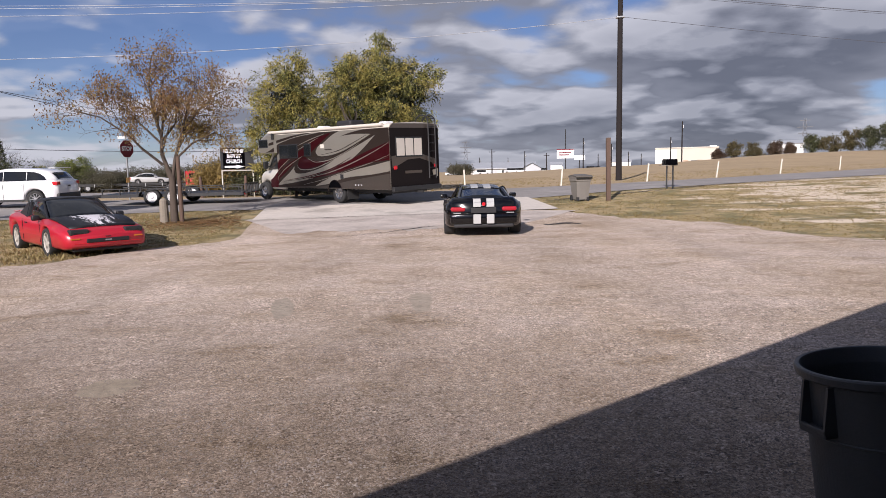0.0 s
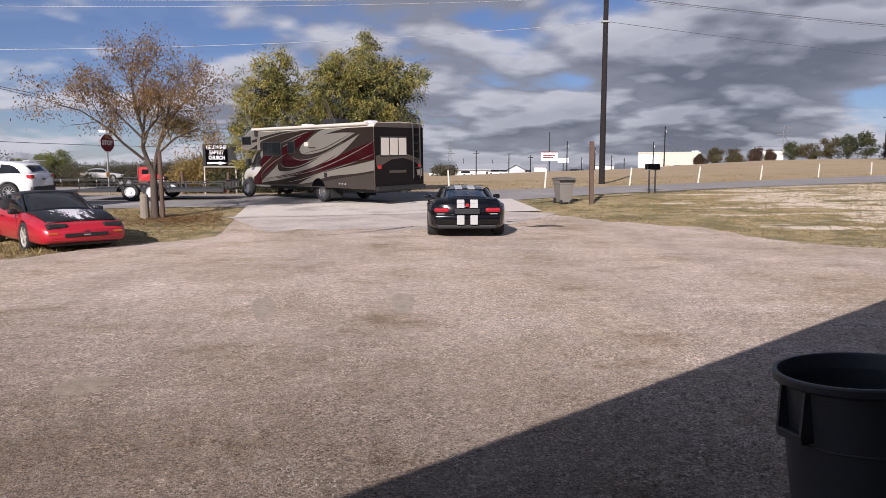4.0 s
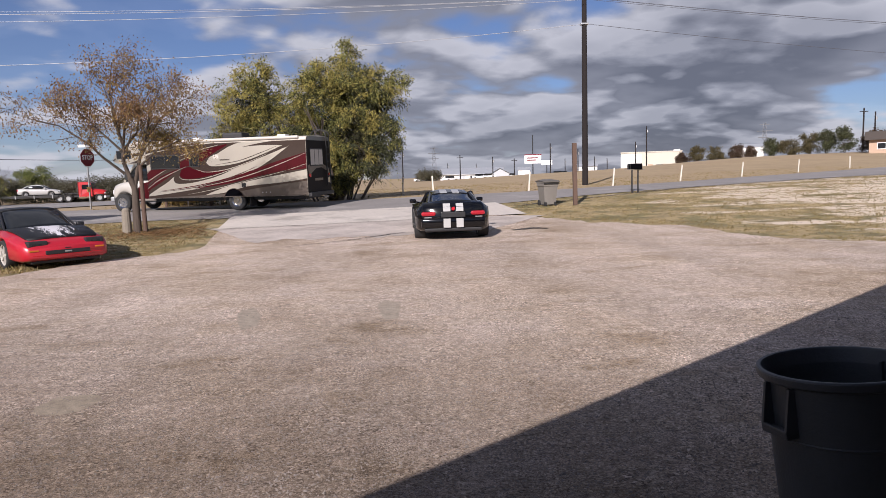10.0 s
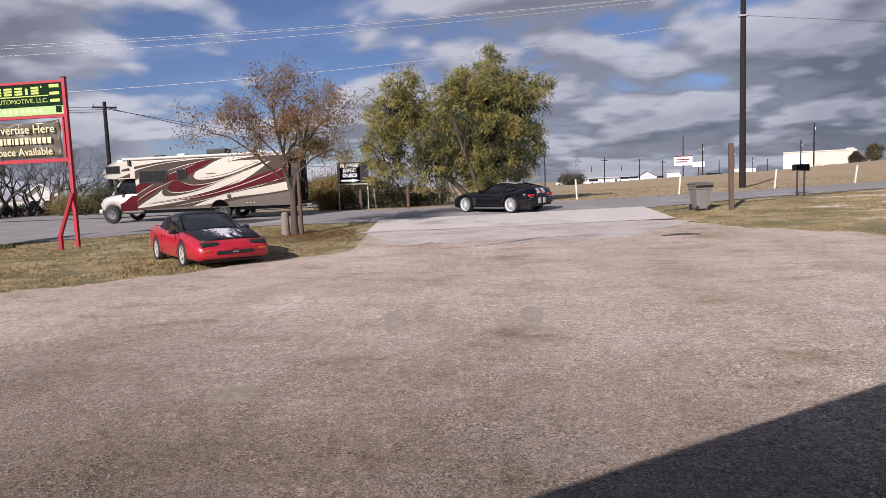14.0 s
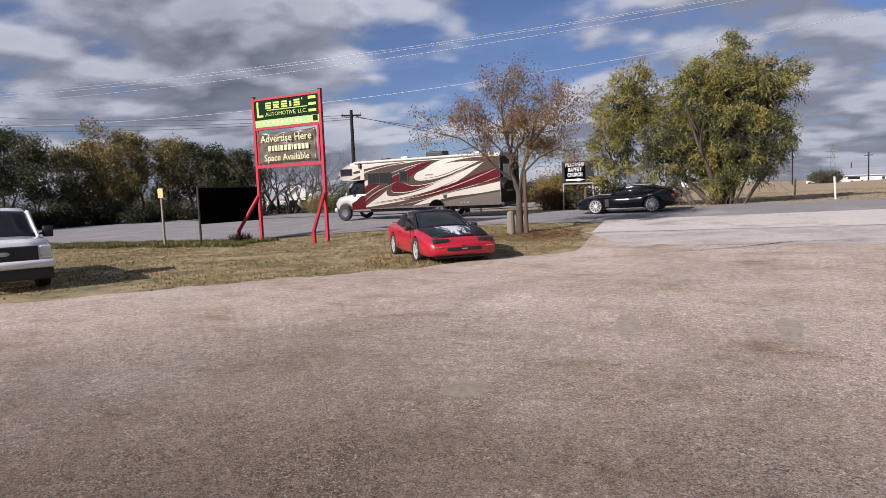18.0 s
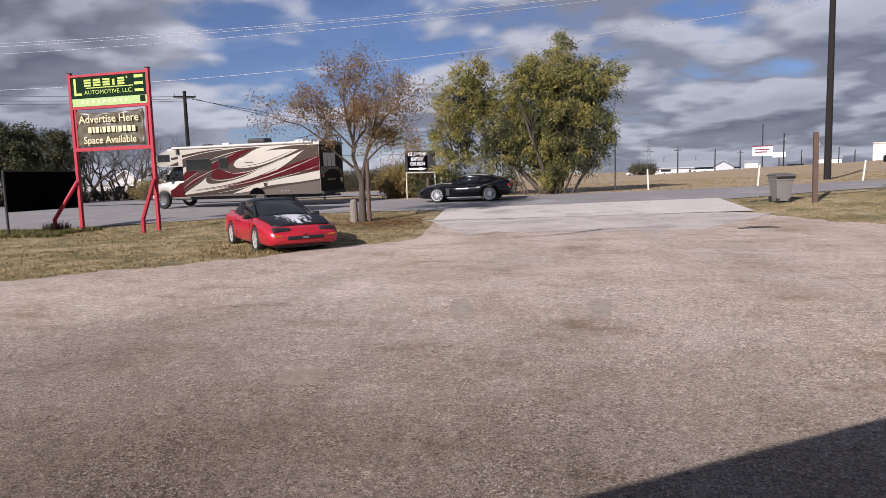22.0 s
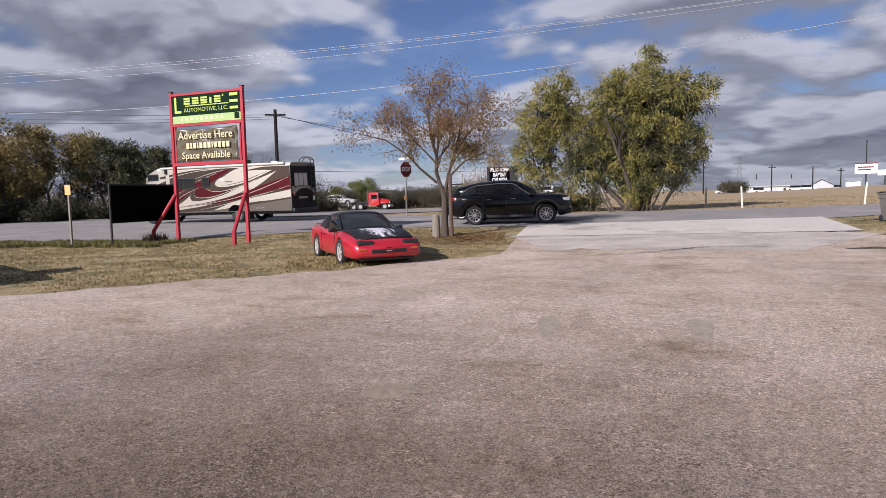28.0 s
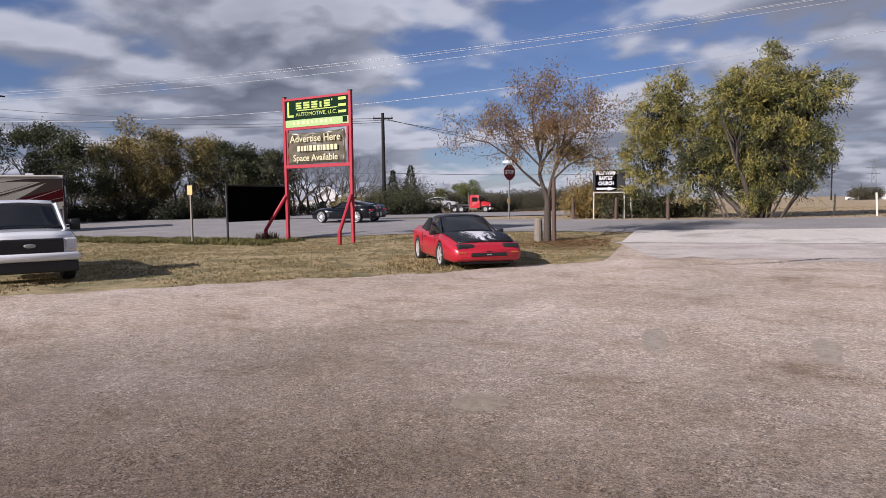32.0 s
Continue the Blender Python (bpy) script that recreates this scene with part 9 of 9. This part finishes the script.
def build_tractor():
    """A red conventional truck tractor: long bonnet, square cab, bare frame behind."""
    c = thing("red_truck_tractor", pose(0, 0, 0), "bright red conventional truck tractor pulling a car hauler", "truck")
    red = M["truck_red"]
    part("frame", bx(-3.1, 2.3, -0.45, 0.45, 0.55, 0.78, 0.02), M["black_plastic"], c)
    lower = [(-0.55, -1.02, 0.62), (0.95, -1.02, 0.62), (0.95, -1.02, 1.52), (0.78, -0.94, 2.30), (0.55, -0.92, 2.38), (-0.45, -0.92, 2.38), (-0.55, -0.94, 2.30)]
    cab = part("cab", loft([lower, [(x, -y, z) for x, y, z in lower]]), red, c)
    for s in (1, -1):
        part("side_window", bx(-0.15, 0.62, s * 1.005 - 0.02, s * 1.005 + 0.02, 1.50, 2.06, 0.01), M["glass"], cab)
        part("door_seam", bx(-0.28, -0.262, s * 1.022 - 0.006, s * 1.022 + 0.006, 0.70, 2.1), M["flat_black"], cab)
        part("fuel_tank", rod((-0.6, s * 0.72, 0.62), (0.55, s * 0.72, 0.62), 0.24, 0.24, 14), M["chrome"], c)
        part("exhaust_stack", rod((-0.68, s * 0.80, 0.9), (-0.68, s * 0.80, 2.75), 0.07, 0.07, 10), M["chrome"], c)
        part("fender", bx(1.15, 2.25, s * 0.86 - 0.18, s * 0.86 + 0.18, 0.86, 1.08, 0.09), red, c, smooth=True)
        part("headlight", bx(2.28, 2.38, s * 0.80 - 0.13, s * 0.80 + 0.13, 0.92, 1.10, 0.03), M["lamp_clear"], c)
        part("wing_mirror", bx(0.80, 0.90, s * 1.16 - 0.10, s * 1.16 + 0.10, 1.60, 2.0, 0.03), M["black_plastic"], c)
    part("windscreen", bx(-0.01, 0.01, -0.82, 0.82, -0.34, 0.34, 0.005, Matrix.Translation((0.885, 0, 1.92)) @ Matrix.Rotation(radians(-12.5), 4, "Y")), M["glass"], cab)
    part("sun_visor", bx(0.62, 0.98, -0.86, 0.86, 2.28, 2.33, 0.01), M["black_plastic"], cab)
    secs = []
    for x, w, z in ((0.90, 0.86, 1.58), (1.5, 0.80, 1.50), (2.1, 0.72, 1.38), (2.34, 0.64, 1.26)):
        secs.append([(x, -w, 0.80), (x, -w, z - 0.12), (x, -w * 0.8, z), (x, w * 0.8, z), (x, w, z - 0.12), (x, w, 0.80)])
    part("bonnet", loft(secs), red, c, smooth=False)
    g = part("grille", bx(2.33, 2.38, -0.52, 0.52, 0.80, 1.22, 0.02), M["chrome"], c, "chrome grille")
    for k in range(5):
        part("grille_bar", bx(2.38, 2.395, -0.48, 0.48, 0.85 + 0.07 * k, 0.875 + 0.07 * k), M["flat_black"], g)
    part("front_bumper", bx(2.20, 2.46, -1.05, 1.05, 0.40, 0.68, 0.05), M["white_paint"], c, "white front bumper")
    part("fifth_wheel", bx(-2.5, -1.7, -0.4, 0.4, 0.78, 0.90, 0.03), M["flat_black"], c)
    return c, add_wheels(c, "tractor", (1.70, -1.75, -2.70), 1.80, 0.46, 0.28, 0.27, 8, M["galv"], "steel")


far_truck, far_truck_wheels = build_tractor()


def build_hauler():
    c = thing("car_hauler", pose(0, 0, 0), "long dark car-hauling trailer on the far road", "trailer")
    part("deck", bx(-7, 6, -1.2, 1.2, 0.62, 0.78, 0.02), M["black_plastic"], c)
    part("gooseneck", bx(5.4, 8.2, -0.5, 0.5, 0.92, 1.12, 0.04), M["black_plastic"], c)
    for s in (1, -1):
        part("side_rail", bx(-7, 6, s * 1.2 - 0.05, s * 1.2 + 0.05, 0.76, 0.92), M["black_plastic"], c)
        for k in range(7):
            part("stake", bx(-6.6 + 2 * k, -6.52 + 2 * k, s * 1.27 - 0.02, s * 1.27 + 0.02, 0.5, 0.95), M["galv"], c)
    add_wheels(c, "hauler", (-3.4, -4.5), 2.1, 0.42, 0.25, 0.26, 8, M["galv"], "steel")
    return c


hauler = build_hauler()


# ---- what moves ----
def drive(car, wheels, track, t_end=32.0):
    """Key a vehicle along rows of (seconds, x, y, heading in degrees from +x), its height by the ground, and roll its wheels."""
    rows = []
    for t, x, y, h in track:
        a = radians(h)
        zf, zr = gz(x + 1.3 * math.cos(a), y + 1.3 * math.sin(a)), gz(x - 1.3 * math.cos(a), y - 1.3 * math.sin(a))
        zl, zn = gz(x - 0.8 * math.sin(a), y + 0.8 * math.cos(a)), gz(x + 0.8 * math.sin(a), y - 0.8 * math.cos(a))
        pitch, roll = -math.degrees(math.atan2(zf - zr, 2.6)), math.degrees(math.atan2(zl - zn, 1.6))
        rows.append((t, pose(x, y, (zf + zr) / 2 + 0.03, roll, pitch, h)))
    walk(car, rows)
    if not wheels:
        return
    R = car["wheel_radius"]
    spin, roll_rows = 0.0, [(track[0][0], 0.0)]
    for (t0, x0, y0, h0), (t1, x1, y1, h1) in zip(track, track[1:]):
        d = (x1 - x0) * math.cos(radians(h0)) + (y1 - y0) * math.sin(radians(h0))
        turn = math.degrees(d / R)
        n = max(1, int(math.ceil(abs(turn) / 70)))
        for k in range(1, n + 1):
            roll_rows.append((t0 + (t1 - t0) * k / n, spin + turn * k / n))
        spin += turn
    for w in wheels:
        p = w.location.copy()
        walk(w, [(t, pose(p.x, p.y, p.z, 0, a % 360, 0)) for t, a in roll_rows])


def motions():
    drive(rv, rv_wheels, [
        (0, -5.22, 29.13, 136.2), (7.8, -5.22, 29.13, 136.2), (8.2, -5.75, 29.4, 140), (8.6, -6.68, 29.60, 147), (9, -7.55, 29.72, 151.8), (9.4, -8.4, 29.78, 157), (9.8, -9.1, 30.0, 162.2), (10.2, -9.95, 30.0, 168), (10.6, -11.0, 29.70, 172), (11, -11.85, 29.69, 174.5), (11.5, -13.0, 29.68, 176.7),
        (12, -14.2, 29.66, 178.6), (12.6, -15.4, 29.63, 180.2), (13.4, -16.8, 29.5, 182.2), (14.4, -17.8, 29.48, 182.4), (15.5, -18.15, 29.48, 182.3), (19, -18.17, 29.48, 182.2), (20, -18.36, 29.48, 181.6), (22, -19.15, 29.58, 179), (23.5, -19.55, 29.65, 177.5), (25.4, -19.8, 29.66, 177),
        (26.5, -21.4, 29.68, 177.5), (27.5, -23.8, 29.55, 180), (28, -25.4, 29.3, 183.5), (28.5, -27.1, 28.9, 187.5), (29, -28.85, 28.2, 193.5), (29.5, -30.45, 27.0, 204), (30, -32.8, 26.1, 211), (30.5, -34.5, 24.3, 214), (31, -36.2, 22.0, 219), (31.5, -37.6, 19.2, 228), (32, -38.8, 16.1, 237)])
    viper.scale = (0.965, 0.965, 0.965)
    white_suv.scale = (0.965, 0.965, 0.965)
    drive(viper, viper_wheels, [
        (0, 0.97, 17.4, 90), (9.3, 0.97, 17.4, 90), (9.6, 0.97, 17.5, 90), (10, 1.0, 17.95, 91), (10.5, 1.07, 19.4, 92), (11, 1.05, 21.1, 95), (11.5, 0.87, 22.6, 101), (12, 0.48, 23.9, 108), (12.5, 0.12, 24.9, 114), (13, -0.32, 25.9, 122), (13.5, -1.05, 26.7, 132), (14.5, -3.2, 28.4, 158), (15.5, -5.2, 29.3, 172),
        (16, -6.1, 29.4, 177), (16.5, -6.6, 29.45, 179), (17.2, -6.72, 29.5, 180), (27, -6.75, 29.5, 180), (27.5, -7.7, 29.5, 180), (28, -9.4, 29.5, 180), (28.5, -11.0, 29.5, 180), (29, -12.8, 29.5, 180), (29.5, -14.8, 29.5, 180), (30, -16.4, 29.5, 180), (30.5, -17.9, 29.5, 180), (31, -19.6, 29.5, 181), (31.5, -21.4, 29.5, 181), (32, -23.3, 29.5, 181)])
    drive(white_suv, white_suv_wheels, [(0, -18.3, 28.9, 180), (6, -18.85, 28.9, 180), (6.5, -19.3, 28.9, 180), (7, -20.15, 28.9, 180), (7.5, -21.6, 28.9, 180), (8, -24.1, 28.9, 180), (8.5, -27.6, 28.8, 181), (9, -32, 28.6, 182), (10, -43, 28, 183), (12, -75, 26.0, 184), (32, -118, 22.5, 184)])
    drive(trailer, trailer_wheels, [(0, -11.5, 28.9, 180), (6, -11.8, 28.9, 180), (6.5, -12.3, 28.9, 180), (7, -13.3, 28.9, 180), (7.5, -15.5, 28.9, 180), (8, -18, 28.9, 180), (8.5, -21.5, 28.9, 180), (9, -25.9, 28.85, 181), (10, -36.9, 28.4, 183), (12, -68.9, 26.4, 184), (32, -111.9, 22.9, 184)])
    drive(black_suv, black_suv_wheels, [(0, -118, 19.0, 3), (20, -66.5, 21.6, 3), (24, -37.2, 23.2, 3), (25.5, -26.2, 24.0, 5), (26.5, -18.9, 24.8, 7), (27.5, -11.5, 25.8, 8), (28, -7.6, 26.5, 10), (28.5, -3.2, 27.3, 12), (29, 1.25, 28.4, 16), (29.5, 5.8, 30.0, 20), (30, 10.8, 32.0, 23), (31, 20.5, 36.5, 25), (32, 31, 41.8, 27)])
    # traffic on the through road, coming from the side and bending away behind the willow
    way = [Vector(p) for p in ((-230, 29.5), (-60, 31.6), (-34, 32.2), (-27.5, 33.2), (-23.6, 36.2), (-20.6, 40.4), (-18.7, 45.0), (-17.6, 51.0), (-15.8, 62.0), (-13.0, 85.0), (-11.0, 125.0))]
    run = [0.0]
    for p, q in zip(way, way[1:]):
        run.append(run[-1] + (q - p).length)

    def along(s_):
        s_ = max(0.0, min(run[-1] - 0.5, s_))
        k = max(i for i in range(len(run) - 1) if run[i] <= s_)
        return way[k].lerp(way[k + 1], (s_ - run[k]) / (run[k + 1] - run[k]))

    def pass_by(car, wheels, t_ref, v):
        """The vehicle is at the start of the bend at t_ref."""
        rows, spins = [], []
        s_ref = run[3]
        for t in sorted({0.0, 32.0, *[min(31.9, max(0.1, t_ref + 0.25 * k)) for k in range(-34, 30)]}):
            s_ = s_ref + v * (t - t_ref)
            p, q0, q1 = along(s_), along(s_ - 1.6), along(s_ + 1.6)
            h = math.degrees(math.atan2(q1.y - q0.y, q1.x - q0.x)) if (q1 - q0).length > 0.5 else 80.0
            rows.append((t, p.x, p.y, h + 180 * (v < 0)))
        drive(car, None, rows)
        R = car["wheel_radius"]
        step = radians(70) * R / abs(v)
        n = int(1.4 / step)
        for w in wheels:
            p = w.location.copy()
            walk(w, [(0.0, pose(p.x, p.y, p.z))] + [(t_ref + k * step, pose(p.x, p.y, p.z, 0, (70 * (k + n)) % 360, 0)) for k in range(-n, n + 1) if 0.1 < t_ref + k * step < 31.9])
    pass_by(black_pickup, black_pickup_wheels, 5.80, 17.0)
    pass_by(grey_suv, grey_suv_wheels, 12.2, 15.0)
    pass_by(white_pickup2, white_pickup2_wheels, 13.2, 13.0)
    pass_by(work_truck, work_truck_wheels, 19.81, -17.0)
    pass_by(pale_sedan, pale_sedan_wheels, 21.5, 20.0)
    pass_by(tan_sedan, tan_sedan_wheels, 24.02, 23.0)
    pass_by(white_suv2, white_suv2_wheels, 25.45, 15.0)
    far = []
    for t, az in ((0, -20.3), (3, -21.8), (6, -23.4), (9, -24.8), (14, -25.9), (20, -26.8), (28.5, -27.5), (32, -27.7)):
        x, y = far_xy(az, 94)
        far.append((t, x, y, az))

    def behind(d, lift):
        return [(t, pose(x - d * math.cos(radians(12)), y - d * math.sin(radians(12)), gz(x, y) + lift, 0, 0, 12)) for t, x, y, a in far]
    walk(far_truck, behind(0.0, 0.04))
    walk(hauler, behind(8.8, 0.04))
    walk(far_car, behind(4.95, 0.80))


motions()
